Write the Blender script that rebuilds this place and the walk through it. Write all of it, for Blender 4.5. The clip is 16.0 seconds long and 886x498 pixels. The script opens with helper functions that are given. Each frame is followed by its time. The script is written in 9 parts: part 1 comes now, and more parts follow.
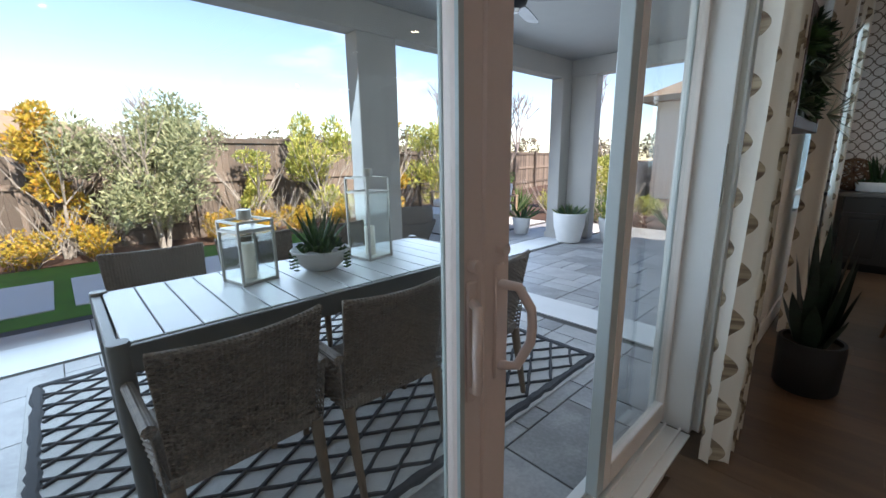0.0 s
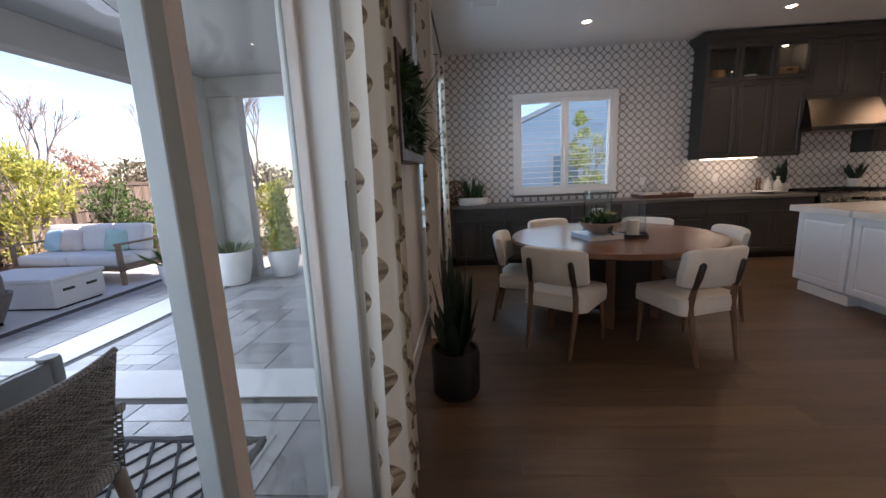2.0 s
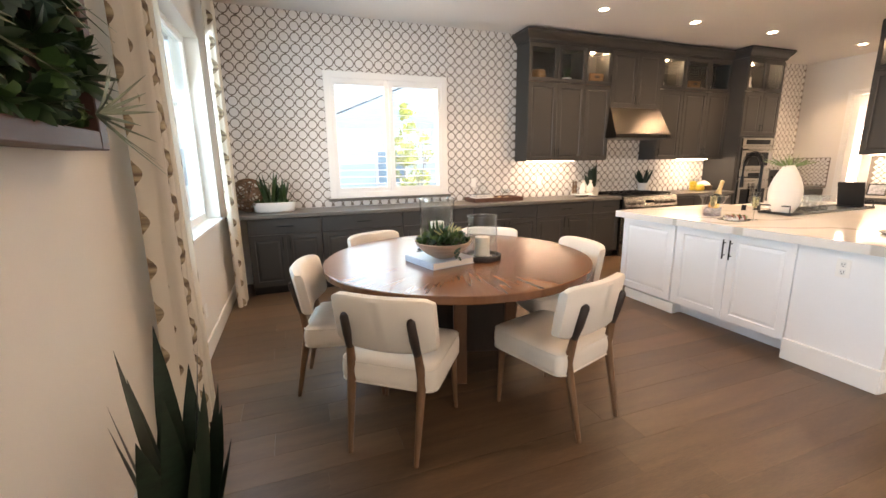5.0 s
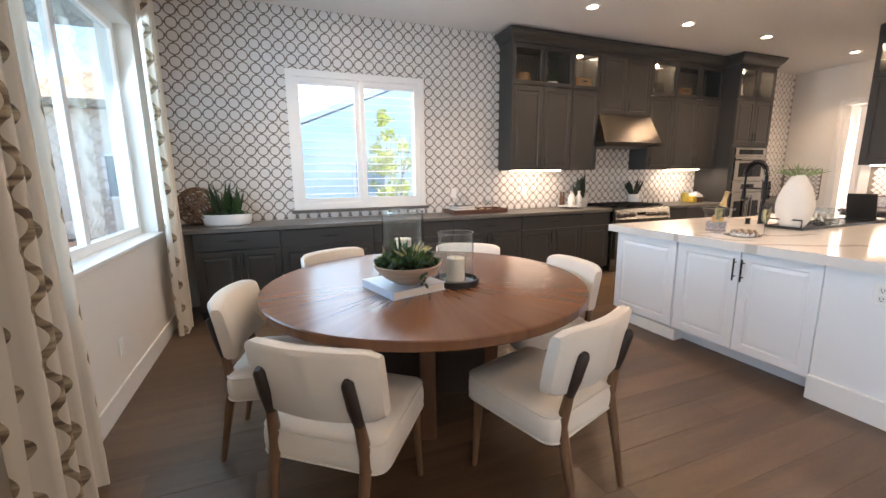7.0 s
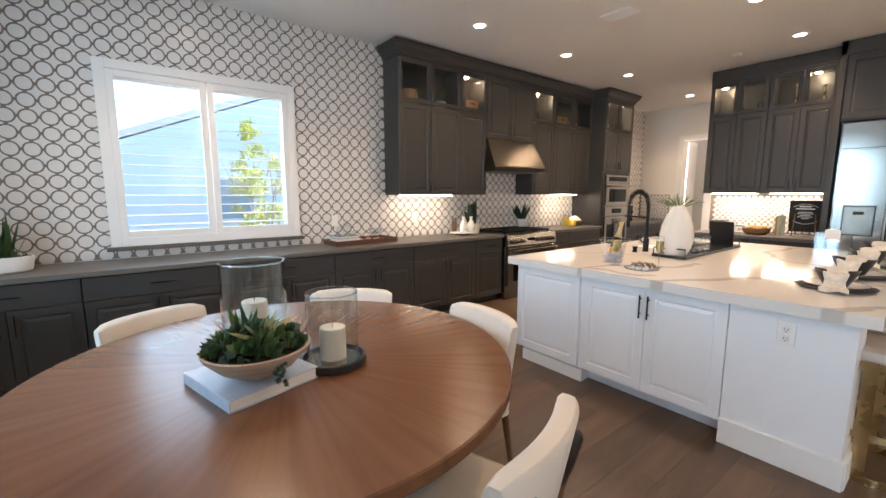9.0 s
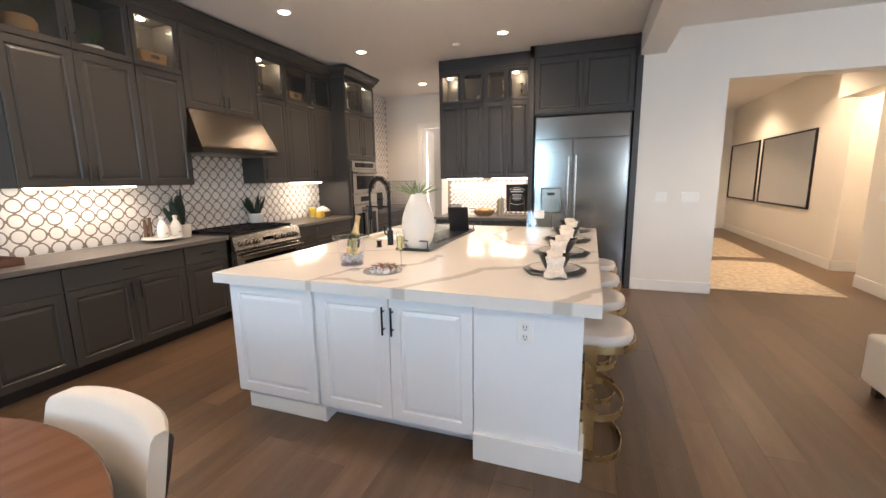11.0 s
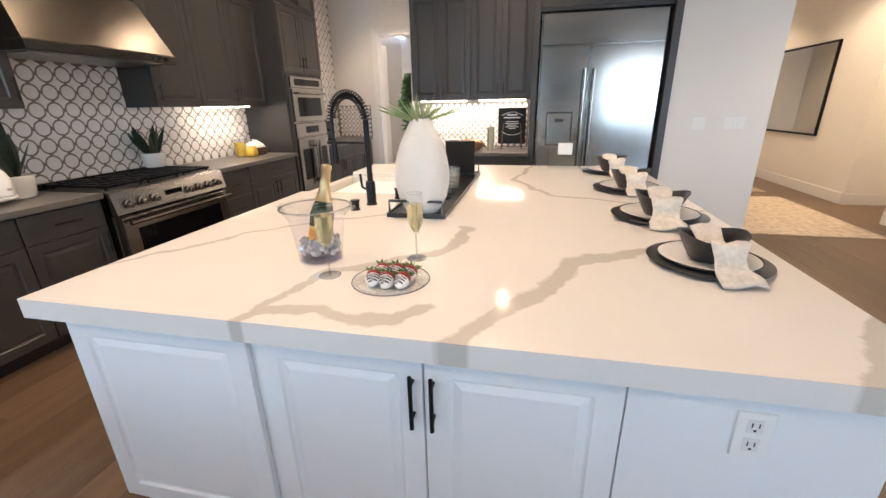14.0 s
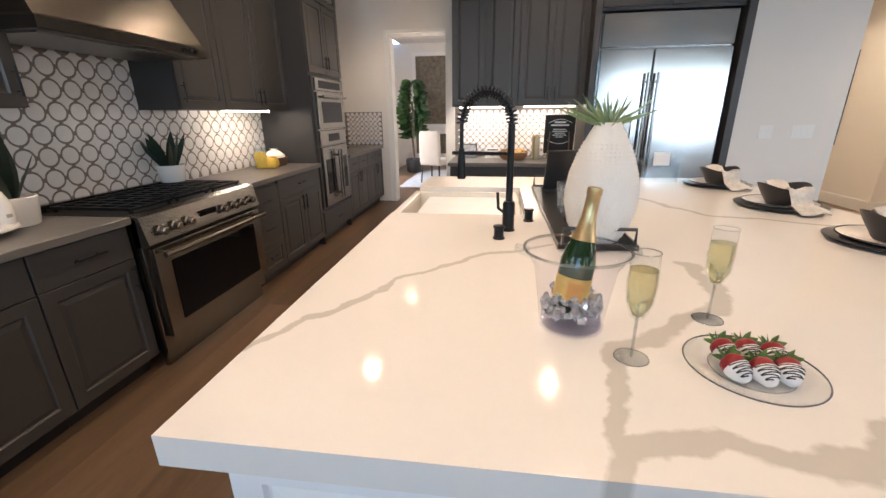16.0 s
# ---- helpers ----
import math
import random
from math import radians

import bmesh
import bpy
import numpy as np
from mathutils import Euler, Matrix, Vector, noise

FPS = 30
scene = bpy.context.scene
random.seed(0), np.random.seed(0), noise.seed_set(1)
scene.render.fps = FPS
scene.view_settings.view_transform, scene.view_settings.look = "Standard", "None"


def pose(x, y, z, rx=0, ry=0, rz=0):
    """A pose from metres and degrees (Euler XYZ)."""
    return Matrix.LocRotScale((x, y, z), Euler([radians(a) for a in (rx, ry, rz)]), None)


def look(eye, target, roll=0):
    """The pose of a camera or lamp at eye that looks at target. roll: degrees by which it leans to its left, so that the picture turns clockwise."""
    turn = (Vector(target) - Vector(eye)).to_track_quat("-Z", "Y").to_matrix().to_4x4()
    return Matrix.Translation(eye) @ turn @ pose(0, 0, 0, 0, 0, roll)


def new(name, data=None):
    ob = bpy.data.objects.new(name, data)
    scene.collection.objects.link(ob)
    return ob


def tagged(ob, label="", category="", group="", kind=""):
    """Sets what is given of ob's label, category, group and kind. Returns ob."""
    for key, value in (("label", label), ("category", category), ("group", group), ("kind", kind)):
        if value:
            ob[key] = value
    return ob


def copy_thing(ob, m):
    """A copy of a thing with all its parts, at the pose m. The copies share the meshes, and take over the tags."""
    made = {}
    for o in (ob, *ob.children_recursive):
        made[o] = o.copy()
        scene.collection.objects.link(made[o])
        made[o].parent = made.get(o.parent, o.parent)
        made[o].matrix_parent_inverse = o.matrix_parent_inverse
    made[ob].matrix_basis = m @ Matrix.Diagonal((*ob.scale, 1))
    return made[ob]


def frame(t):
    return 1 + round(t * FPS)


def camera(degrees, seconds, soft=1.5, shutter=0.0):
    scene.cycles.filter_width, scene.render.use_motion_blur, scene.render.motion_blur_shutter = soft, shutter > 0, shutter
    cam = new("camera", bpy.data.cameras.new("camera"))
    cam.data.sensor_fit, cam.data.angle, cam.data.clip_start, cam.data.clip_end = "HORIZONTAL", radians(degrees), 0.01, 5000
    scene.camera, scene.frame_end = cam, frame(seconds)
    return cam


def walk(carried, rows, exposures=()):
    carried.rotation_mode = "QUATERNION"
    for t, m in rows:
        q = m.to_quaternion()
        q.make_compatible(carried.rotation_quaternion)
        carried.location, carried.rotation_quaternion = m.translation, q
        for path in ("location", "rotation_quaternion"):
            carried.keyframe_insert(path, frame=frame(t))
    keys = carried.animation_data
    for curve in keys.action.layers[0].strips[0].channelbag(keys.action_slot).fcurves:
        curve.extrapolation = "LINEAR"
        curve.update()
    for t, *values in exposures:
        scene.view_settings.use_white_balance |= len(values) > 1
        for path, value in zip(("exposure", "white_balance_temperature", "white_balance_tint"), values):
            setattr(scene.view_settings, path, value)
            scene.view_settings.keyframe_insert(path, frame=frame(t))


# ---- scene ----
cam = camera(95.0, 16.0)
PATH = [
    (0, (0.759, 0.477, 1.376), (2.098, 1.898, 0.94), -0.8),
    (0.5, (0.835, 0.47, 1.389), (2.325, 1.737, 0.971), -1.2),
    (1, (1.018, 0.448, 1.403), (2.667, 1.515, 1.027), -2.2),
    (1.5, (1.122, 0.435, 1.474), (2.965, 1.108, 1.089), -2.7),
    (2, (1.361, 0.48, 1.43), (3.323, 0.615, 1.063), -2.6),
    (2.5, (1.516, 0.459, 1.412), (3.453, 0.144, 1.026), -2.3),
    (3, (1.767, 0.341, 1.375), (3.661, -0.175, 0.991), -2.3),
    (3.5, (1.884, 0.254, 1.394), (3.754, -0.317, 0.974), -1.8),
    (4, (2.127, 0.27, 1.44), (3.977, -0.359, 1.015), -1.9),
    (6.3, (2.903, 0.071, 1.413), (4.738, -0.624, 1.025), -0.4),
    (6.5, (2.915, 0.051, 1.408), (4.747, -0.655, 1.025), -0.7),
    (7, (3.021, -0.076, 1.406), (4.847, -0.811, 1.048), -0.6),
    (7.5, (3.122, -0.23, 1.45), (4.954, -0.968, 1.137), -0.6),
    (8, (3.26, -0.267, 1.456), (5.063, -1.087, 1.185), -0.0),
    (8.5, (3.457, -0.293, 1.498), (5.163, -1.304, 1.235), 0.2),
    (9, (3.578, -0.374, 1.482), (5.143, -1.589, 1.209), -0.0),
    (9.5, (3.639, -0.581, 1.449), (5.023, -1.999, 1.173), -0.2),
    (10, (3.725, -0.767, 1.496), (4.844, -2.397, 1.189), -0.4),
    (12.3, (4.055, -1.715, 1.454), (4.507, -3.627, 1.08), -1.5),
    (12.5, (4.122, -1.786, 1.449), (4.587, -3.687, 1.036), -1.8),
    (13, (4.227, -2.004, 1.434), (4.707, -3.873, 0.91), -1.9),
    (13.5, (4.361, -2.175, 1.423), (4.811, -4.022, 0.801), -1.6),
    (14, (4.601, -2.255, 1.434), (5.009, -4.095, 0.765), -1.1),
    (14.5, (4.783, -2.344, 1.411), (5.213, -4.173, 0.724), -1.3),
    (15, (4.99, -2.501, 1.419), (5.435, -4.338, 0.764), -1.3),
    (15.5, (5.219, -2.546, 1.437), (5.562, -4.403, 0.778), -0.6),
    (16, (5.512, -2.576, 1.413), (5.768, -4.456, 0.78), -0.7),
]
walk(cam, [(t, look(eye, target, roll)) for t, eye, target, roll in PATH],
     [(0.0, 1.2, 6500, 17), (0.6, 1.25, 6550, 18), (1.0, 1.3, 6650, 19), (1.5, 1.2, 6650, 21), (2.2, 1.3, 6950, 28), (2.6, 1.65, 7300, 33), (3.5, 2.6, 8200, 39), (4.2, 2.95, 8350, 28), (6.5, 2.76, 7100, 22), (8.0, 2.38, 6950, 21), (9.0, 2.45, 6950, 20), (10.0, 2.56, 6850, 19), (12.5, 2.64, 6500, 18), (14.0, 2.56, 6400, 18), (16.0, 2.28, 6300, 18)])


# ---- world, sun, lamps ----
SUN_EL, SUN_AZ = radians(40), radians(178)   # azimuth from +y towards +x
world = bpy.data.worlds.new("sky")
scene.world = world
world.use_nodes = True
wt = world.node_tree
sky = wt.nodes.new("ShaderNodeTexSky")
sky.sky_type, sky.sun_disc = "NISHITA", False
sky.sun_elevation, sky.sun_rotation = SUN_EL, SUN_AZ
sky.ozone_density = 2.0
sky.air_density, sky.dust_density = 1.0, 0.15
wc = wt.nodes.new("ShaderNodeTexCoord")
wn = wt.nodes.new("ShaderNodeTexNoise")
wn.inputs["Scale"].default_value, wn.inputs["Detail"].default_value, wn.inputs["Roughness"].default_value = 2.2, 7.0, 0.6
wm = wt.nodes.new("ShaderNodeMapping")
wm.inputs["Scale"].default_value = (1.0, 1.0, 3.2)
wm.inputs["Location"].default_value = (0.35, 0.2, 0.1)
wr = wt.nodes.new("ShaderNodeValToRGB")
wr.color_ramp.elements[0].position, wr.color_ramp.elements[1].position = 0.54, 0.80
wx = wt.nodes.new("ShaderNodeMix")
wx.data_type = "RGBA"
wx.inputs["B"].default_value = (6.2, 6.4, 6.8, 1)
wt.links.new(wc.outputs["Generated"], wm.inputs["Vector"])
wt.links.new(wm.outputs["Vector"], wn.inputs["Vector"])
wt.links.new(wn.outputs["Fac"], wr.inputs["Fac"])
wt.links.new(wr.outputs["Color"], wx.inputs["Factor"])
wt.links.new(sky.outputs["Color"], wx.inputs["A"])
wt.links.new(wx.outputs["Result"], wt.nodes["Background"].inputs["Color"])
wt.nodes["Background"].inputs["Strength"].default_value = 0.125


def lamp(name, kind, energy, color, m, **kw):
    d = bpy.data.lights.new(name, kind)
    d.energy, d.color = energy, color
    if kind == "AREA":
        d.shape, d.size, d.size_y = "RECTANGLE", kw["size"], kw["size_y"]
        d.spread = kw.get("spread", math.pi)
    elif kind == "SUN":
        d.angle = kw["angle"]
    elif kind == "SPOT":
        d.spot_size, d.spot_blend, d.shadow_soft_size = kw["cone"], 0.6, kw.get("soft", 0.05)
    else:
        d.shadow_soft_size = kw.get("soft", 0.05)
    ob = new(name, d)
    ob.matrix_world = m
    return ob


sx, sy, sz = math.sin(SUN_AZ) * math.cos(SUN_EL), math.cos(SUN_AZ) * math.cos(SUN_EL), math.sin(SUN_EL)
lamp("sun", "SUN", 5.0, (1.0, 0.93, 0.82), look((sx * 30, sy * 30, sz * 30), (0, 0, 0)), angle=radians(0.6))
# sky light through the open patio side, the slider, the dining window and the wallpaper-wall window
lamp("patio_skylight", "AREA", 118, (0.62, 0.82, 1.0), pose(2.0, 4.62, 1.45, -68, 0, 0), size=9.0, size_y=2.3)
lamp("slider_skylight", "AREA", 3, (0.56, 0.80, 1.0), pose(1.2, 1.36, 1.35, -62, 0, 0), size=3.2, size_y=2.3)
lamp("dining_window_skylight", "AREA", 7.5, (0.46, 0.75, 1.0), pose(6.2, 1.16, 1.9, -65, 0, 0), size=2.0, size_y=1.7)
lamp("kitchen_window_skylight", "AREA", 3.8, (0.75, 0.90, 1.0), pose(8.24, -1.045, 1.79, 70, 0, 90), size=1.4, size_y=1.3)
# fill lamp added on the unseen great-room side; the wall there has no windows
lamp("great_room_fill", "AREA", 25, (0.93, 0.95, 0.95), pose(-2.95, -4.0, 1.6, 70, 0, -90), size=5.0, size_y=2.6)
lamp("room_beyond_window_light", "AREA", 24, (1.0, 0.92, 0.82), pose(8.55, -11.4, 1.5, 80, 0, 90), size=1.7, size_y=2.2)


# ---- mesh helpers ----
def bm_box(boxes, bevel=0.0, seg=1):
    bm = bmesh.new()
    for x0, x1, y0, y1, z0, z1 in boxes:
        vs = [bm.verts.new((x, y, z)) for x in (x0, x1) for y in (y0, y1) for z in (z0, z1)]
        for f in ((0, 1, 3, 2), (4, 6, 7, 5), (0, 4, 5, 1), (2, 3, 7, 6), (0, 2, 6, 4), (1, 5, 7, 3)):
            bm.faces.new([vs[i] for i in f])
    bmesh.ops.recalc_face_normals(bm, faces=bm.faces)
    if bevel:
        bmesh.ops.bevel(bm, geom=bm.edges[:], offset=bevel, segments=seg, affect="EDGES", profile=0.7)
    return bm


def loft(rings, caps=True, closed=True):
    """A skin over rings of points, each with the same count."""
    bm = bmesh.new()
    vs = [[bm.verts.new(p) for p in r] for r in rings]
    n = len(vs[0])
    for a, b in zip(vs, vs[1:]):
        for i in range(n if closed else n - 1):
            bm.faces.new((a[i], a[(i + 1) % n], b[(i + 1) % n], b[i]))
    if caps:
        bm.faces.new(list(reversed(vs[0])))
        bm.faces.new(vs[-1])
    bmesh.ops.recalc_face_normals(bm, faces=bm.faces)
    return bm


def lathe(profile, seg=24, at=(0, 0, 0), caps=True, flat=None):
    sx_, sy_ = flat or (1, 1)
    rings = [[(at[0] + r * sx_ * math.cos(2 * math.pi * i / seg), at[1] + r * sy_ * math.sin(2 * math.pi * i / seg), at[2] + z) for i in range(seg)] for r, z in profile]
    return loft(rings, caps)


def tube(points, radius, seg=8, closed=False, radii=None):
    pts = [Vector(p) for p in points]
    rings, up = [], Vector((0, 0, 1))
    n = len(pts)
    last = None
    for i, p in enumerate(pts):
        a = pts[i - 1] if i or closed else p
        b = pts[(i + 1) % n] if i < n - 1 or closed else p
        d = (b - a).normalized()
        if last is None:
            u = d.cross(up if abs(d.z) < 0.9 else Vector((1, 0, 0))).normalized()
        else:
            u = (last - d * last.dot(d)).normalized()
        last = u
        v = d.cross(u)
        r = radii[i] if radii else radius
        rings.append([p + (u * math.cos(2 * math.pi * k / seg) + v * math.sin(2 * math.pi * k / seg)) * r for k in range(seg)])
    if closed:
        rings.append(rings[0])
        return weld(loft(rings, False))
    return loft(rings, True)


def weld(bm, d=0.0002):
    bmesh.ops.remove_doubles(bm, verts=bm.verts[:], dist=d)
    return bm


def join_bm(*bms):
    out = bmesh.new()
    for b in bms:
        tmp = bpy.data.meshes.new("tmp")
        b.to_mesh(tmp)
        out.from_mesh(tmp)
        bpy.data.meshes.remove(tmp)
        b.free()
    return out


def moved(bm, m):
    bm.transform(m)
    return bm


def rounded_rect(w, d, r, n=4):
    """Corners of a rounded rectangle about the origin."""
    pts = []
    for cx, cy, a0 in ((w / 2 - r, d / 2 - r, 0), (-w / 2 + r, d / 2 - r, 90), (-w / 2 + r, -d / 2 + r, 180), (w / 2 - r, -d / 2 + r, 270)):
        for k in range(n + 1):
            a = radians(a0 + 90 * k / n)
            pts.append((cx + r * math.cos(a), cy + r * math.sin(a)))
    return pts


def mesh_from(name, bm, material, smooth=None):
    me = bpy.data.meshes.new(name)
    bm.to_mesh(me)
    bm.free()
    me.materials.append(material)
    if smooth is not None:
        me.set_sharp_from_angle(angle=radians(smooth))
    return me


def part(name, bm, material, parent, label="", smooth=None):
    ob = new(name, mesh_from(name, bm, material, smooth))
    ob.parent = parent
    if label:
        ob["label"] = label
    return ob


def thing(name, m, label, category, group="", kind=""):
    ob = new(name)
    ob.empty_display_size = 0.1
    ob.matrix_world = m
    return tagged(ob, label, category, group, kind)


def solid(name, bm, material, label, category="", group="", kind="", m=None, smooth=None):
    ob = new(name, mesh_from(name, bm, material, smooth))
    if m is not None:
        ob.matrix_world = m
    return tagged(ob, label, category, group, kind)


def structure(name, bm, material, label, smooth=None):
    return solid(name, bm, material, label, kind="structure", smooth=smooth)


# ---- materials ----
def mat(name, base, rough=0.5, metal=0.0, var=0.08, scale=6.0, bump=0.0, bscale=80.0, spec=0.5, coat=0.0, stretch=None, rand=0.0, rvar=0.06):
    m = bpy.data.materials.new(name)
    m.use_nodes = True
    nt = m.node_tree
    b = nt.nodes["Principled BSDF"]
    b.inputs["Roughness"].default_value, b.inputs["Metallic"].default_value = rough, metal
    b.inputs["Specular IOR Level"].default_value, b.inputs["Coat Weight"].default_value = spec, coat
    tc = nt.nodes.new("ShaderNodeTexCoord")
    mp = nt.nodes.new("ShaderNodeMapping")
    mp.inputs["Scale"].default_value = stretch or (1, 1, 1)
    nt.links.new(tc.outputs["Object"], mp.inputs["Vector"])
    n1, n2 = nt.nodes.new("ShaderNodeTexNoise"), nt.nodes.new("ShaderNodeTexNoise")
    n1.inputs["Scale"].default_value, n1.inputs["Detail"].default_value = scale, 5
    n2.inputs["Scale"].default_value, n2.inputs["Detail"].default_value = bscale, 4
    for n in (n1, n2):
        nt.links.new(mp.outputs["Vector"], n.inputs["Vector"])
    mixf = nt.nodes.new("ShaderNodeMath")
    mixf.operation = "MULTIPLY_ADD"
    mixf.inputs[1].default_value, mixf.inputs[2].default_value = 0.65, 0.0
    nt.links.new(n1.outputs["Fac"], mixf.inputs[0])
    add = nt.nodes.new("ShaderNodeMath")
    add.operation = "MULTIPLY_ADD"
    add.inputs[1].default_value = 0.35
    nt.links.new(n2.outputs["Fac"], add.inputs[0])
    nt.links.new(mixf.outputs[0], add.inputs[2])
    fac = add
    if rand:
        oi = nt.nodes.new("ShaderNodeObjectInfo")
        ra = nt.nodes.new("ShaderNodeMath")
        ra.operation = "MULTIPLY_ADD"
        ra.inputs[1].default_value = rand
        nt.links.new(oi.outputs["Random"], ra.inputs[0])
        nt.links.new(add.outputs[0], ra.inputs[2])
        sub = nt.nodes.new("ShaderNodeMath")
        sub.operation = "SUBTRACT"
        sub.inputs[1].default_value = rand / 2
        nt.links.new(ra.outputs[0], sub.inputs[0])
        fac = sub
    ramp = nt.nodes.new("ShaderNodeValToRGB")
    e = ramp.color_ramp.elements
    e[0].position, e[1].position = 0.3, 0.7
    e[0].color = (*[max(0, c * (1 - var)) for c in base], 1)
    e[1].color = (*[min(1, c * (1 + var)) for c in base], 1)
    nt.links.new(fac.outputs[0], ramp.inputs["Fac"])
    nt.links.new(ramp.outputs["Color"], b.inputs["Base Color"])
    mr = nt.nodes.new("ShaderNodeMapRange")
    mr.inputs["To Min"].default_value, mr.inputs["To Max"].default_value = max(0.0, rough - rvar), min(1, rough + rvar)
    nt.links.new(n1.outputs["Fac"], mr.inputs["Value"])
    nt.links.new(mr.outputs["Result"], b.inputs["Roughness"])
    if bump:
        bp = nt.nodes.new("ShaderNodeBump")
        bp.inputs["Strength"].default_value, bp.inputs["Distance"].default_value = bump, 0.004
        nt.links.new(n2.outputs["Fac"], bp.inputs["Height"])
        nt.links.new(bp.outputs["Normal"], b.inputs["Normal"])
    return m


def glass_mat(name, tint=(0.97, 0.99, 0.98), gloss=0.035, rough=0.0):
    """Thin pane: mostly clear, with a weak mirror that grows at grazing angles."""
    m = bpy.data.materials.new(name)
    m.use_nodes = True
    nt = m.node_tree
    nt.nodes.clear()
    out, mix = nt.nodes.new("ShaderNodeOutputMaterial"), nt.nodes.new("ShaderNodeMixShader")
    tr, gl, fr = nt.nodes.new("ShaderNodeBsdfTransparent"), nt.nodes.new("ShaderNodeBsdfGlossy"), nt.nodes.new("ShaderNodeLayerWeight")
    tr.inputs["Color"].default_value = (*tint, 1)
    gl.inputs["Roughness"].default_value = rough
    pw, ma = nt.nodes.new("ShaderNodeMath"), nt.nodes.new("ShaderNodeMath")
    pw.operation, pw.inputs[1].default_value = "POWER", 4.0
    ma.operation, ma.inputs[1].default_value, ma.inputs[2].default_value = "MULTIPLY_ADD", 0.75, gloss
    fr.inputs["Blend"].default_value = 0.5
    nt.links.new(fr.outputs["Facing"], pw.inputs[0])
    nt.links.new(pw.outputs[0], ma.inputs[0])
    nt.links.new(ma.outputs[0], mix.inputs[0])
    nt.links.new(tr.outputs[0], mix.inputs[1])
    nt.links.new(gl.outputs[0], mix.inputs[2])
    nt.links.new(mix.outputs[0], out.inputs[0])
    return m


def glow_mat(name, color, strength):
    m = bpy.data.materials.new(name)
    m.use_nodes = True
    b = m.node_tree.nodes["Principled BSDF"]
    b.inputs["Base Color"].default_value = (*color, 1)
    b.inputs["Emission Color"].default_value = (*color, 1)
    b.inputs["Emission Strength"].default_value = strength
    return m


M_WALL = mat("wall_paint", (0.80, 0.765, 0.71), 0.75, var=0.02, scale=1.5, bump=0.12, bscale=220)
M_CEIL = mat("ceiling_paint", (0.78, 0.755, 0.72), 0.85, var=0.02, scale=1.2, bump=0.1, bscale=180)
M_TRIM = mat("white_trim", (0.84, 0.83, 0.80), 0.4, var=0.015, bump=0.03)
M_WHITE_CAB = mat("white_cabinet_paint", (0.82, 0.83, 0.84), 0.35, var=0.015, bump=0.03)
M_GREY_CAB = mat("charcoal_cabinet_paint", (0.040, 0.037, 0.034), 0.42, var=0.08, scale=3, bump=0.04, bscale=120)
M_DARK_IN = mat("cabinet_inside", (0.06, 0.055, 0.05), 0.6)
M_BLACK = mat("black_metal", (0.012, 0.012, 0.013), 0.38, metal=0.6, var=0.2)
M_BLACK_PL = mat("black_plastic", (0.015, 0.015, 0.016), 0.45, var=0.2)
M_STEEL = mat("brushed_steel", (0.38, 0.375, 0.36), 0.16, metal=1.0, var=0.03, scale=1.5, bump=0.5, bscale=2.2, rvar=0.03)
M_OVEN_GLASS = mat("black_oven_glass", (0.004, 0.004, 0.005), 0.08, var=0.1, rvar=0.01, spec=0.12)
M_GLASS = glass_mat("window_glass")
M_GLASS_TINT = glass_mat("coated_window_glass", (0.82, 0.92, 0.95))
M_STEEL_DK = mat("range_steel", (0.27, 0.25, 0.22), 0.24, metal=1.0, var=0.05, scale=3, rvar=0.03)
M_BRASS = mat("aged_brass", (0.62, 0.47, 0.24), 0.28, metal=1.0, var=0.1, scale=10)
M_SINK = mat("white_fireclay", (0.80, 0.76, 0.68), 0.15, var=0.02)
M_STONE_TOP = mat("grey_quartz_top", (0.115, 0.105, 0.094), 0.34, var=0.09, scale=14, bscale=240)
M_FABRIC = mat("cream_upholstery", (0.74, 0.68, 0.60), 0.85, var=0.05, scale=5, bump=0.35, bscale=420)
M_WALNUT = mat("walnut_legs", (0.16, 0.085, 0.045), 0.42, var=0.35, scale=6, bscale=40, stretch=(6, 6, 0.7), bump=0.05)
M_EBONY = mat("dark_stained_wood", (0.03, 0.02, 0.016), 0.4, var=0.3, scale=6, stretch=(6, 6, 1))


# ---- shell ----
XE, YN, YS, ZC = 8.03, 0.92, -6.98, 3.2     # wallpaper wall, slider wall, fridge wall, ceiling
XW = -3.0

# north wall with slider opening (x -1.6..2.93) and dining window (x 5.2..7.2)
structure("wall_north", bm_box([
    (XW - 0.2, -1.62, YN, YN + 0.24, -0.12, ZC), (2.93, 5.14, YN, YN + 0.24, -0.12, ZC), (7.24, XE + 0.2, YN, YN + 0.24, -0.12, ZC),
    (-1.62, 2.93, YN, YN + 0.24, 2.46, ZC), (5.14, 7.24, YN, YN + 0.24, -0.12, 0.94), (5.14, 7.24, YN, YN + 0.24, 2.62, ZC)]), M_WALL, "warm white painted wall with slider and window openings")
structure("wall_east", bm_box([
    (XE, XE + 0.2, -0.31, YN, -0.12, ZC), (XE, XE + 0.2, -9.45, -1.78, -0.12, ZC),
    (XE, XE + 0.2, -1.78, -0.31, -0.12, 1.1), (XE, XE + 0.2, -1.78, -0.31, 2.49, ZC)]), M_WALL, "kitchen wall behind the trellis tiles")
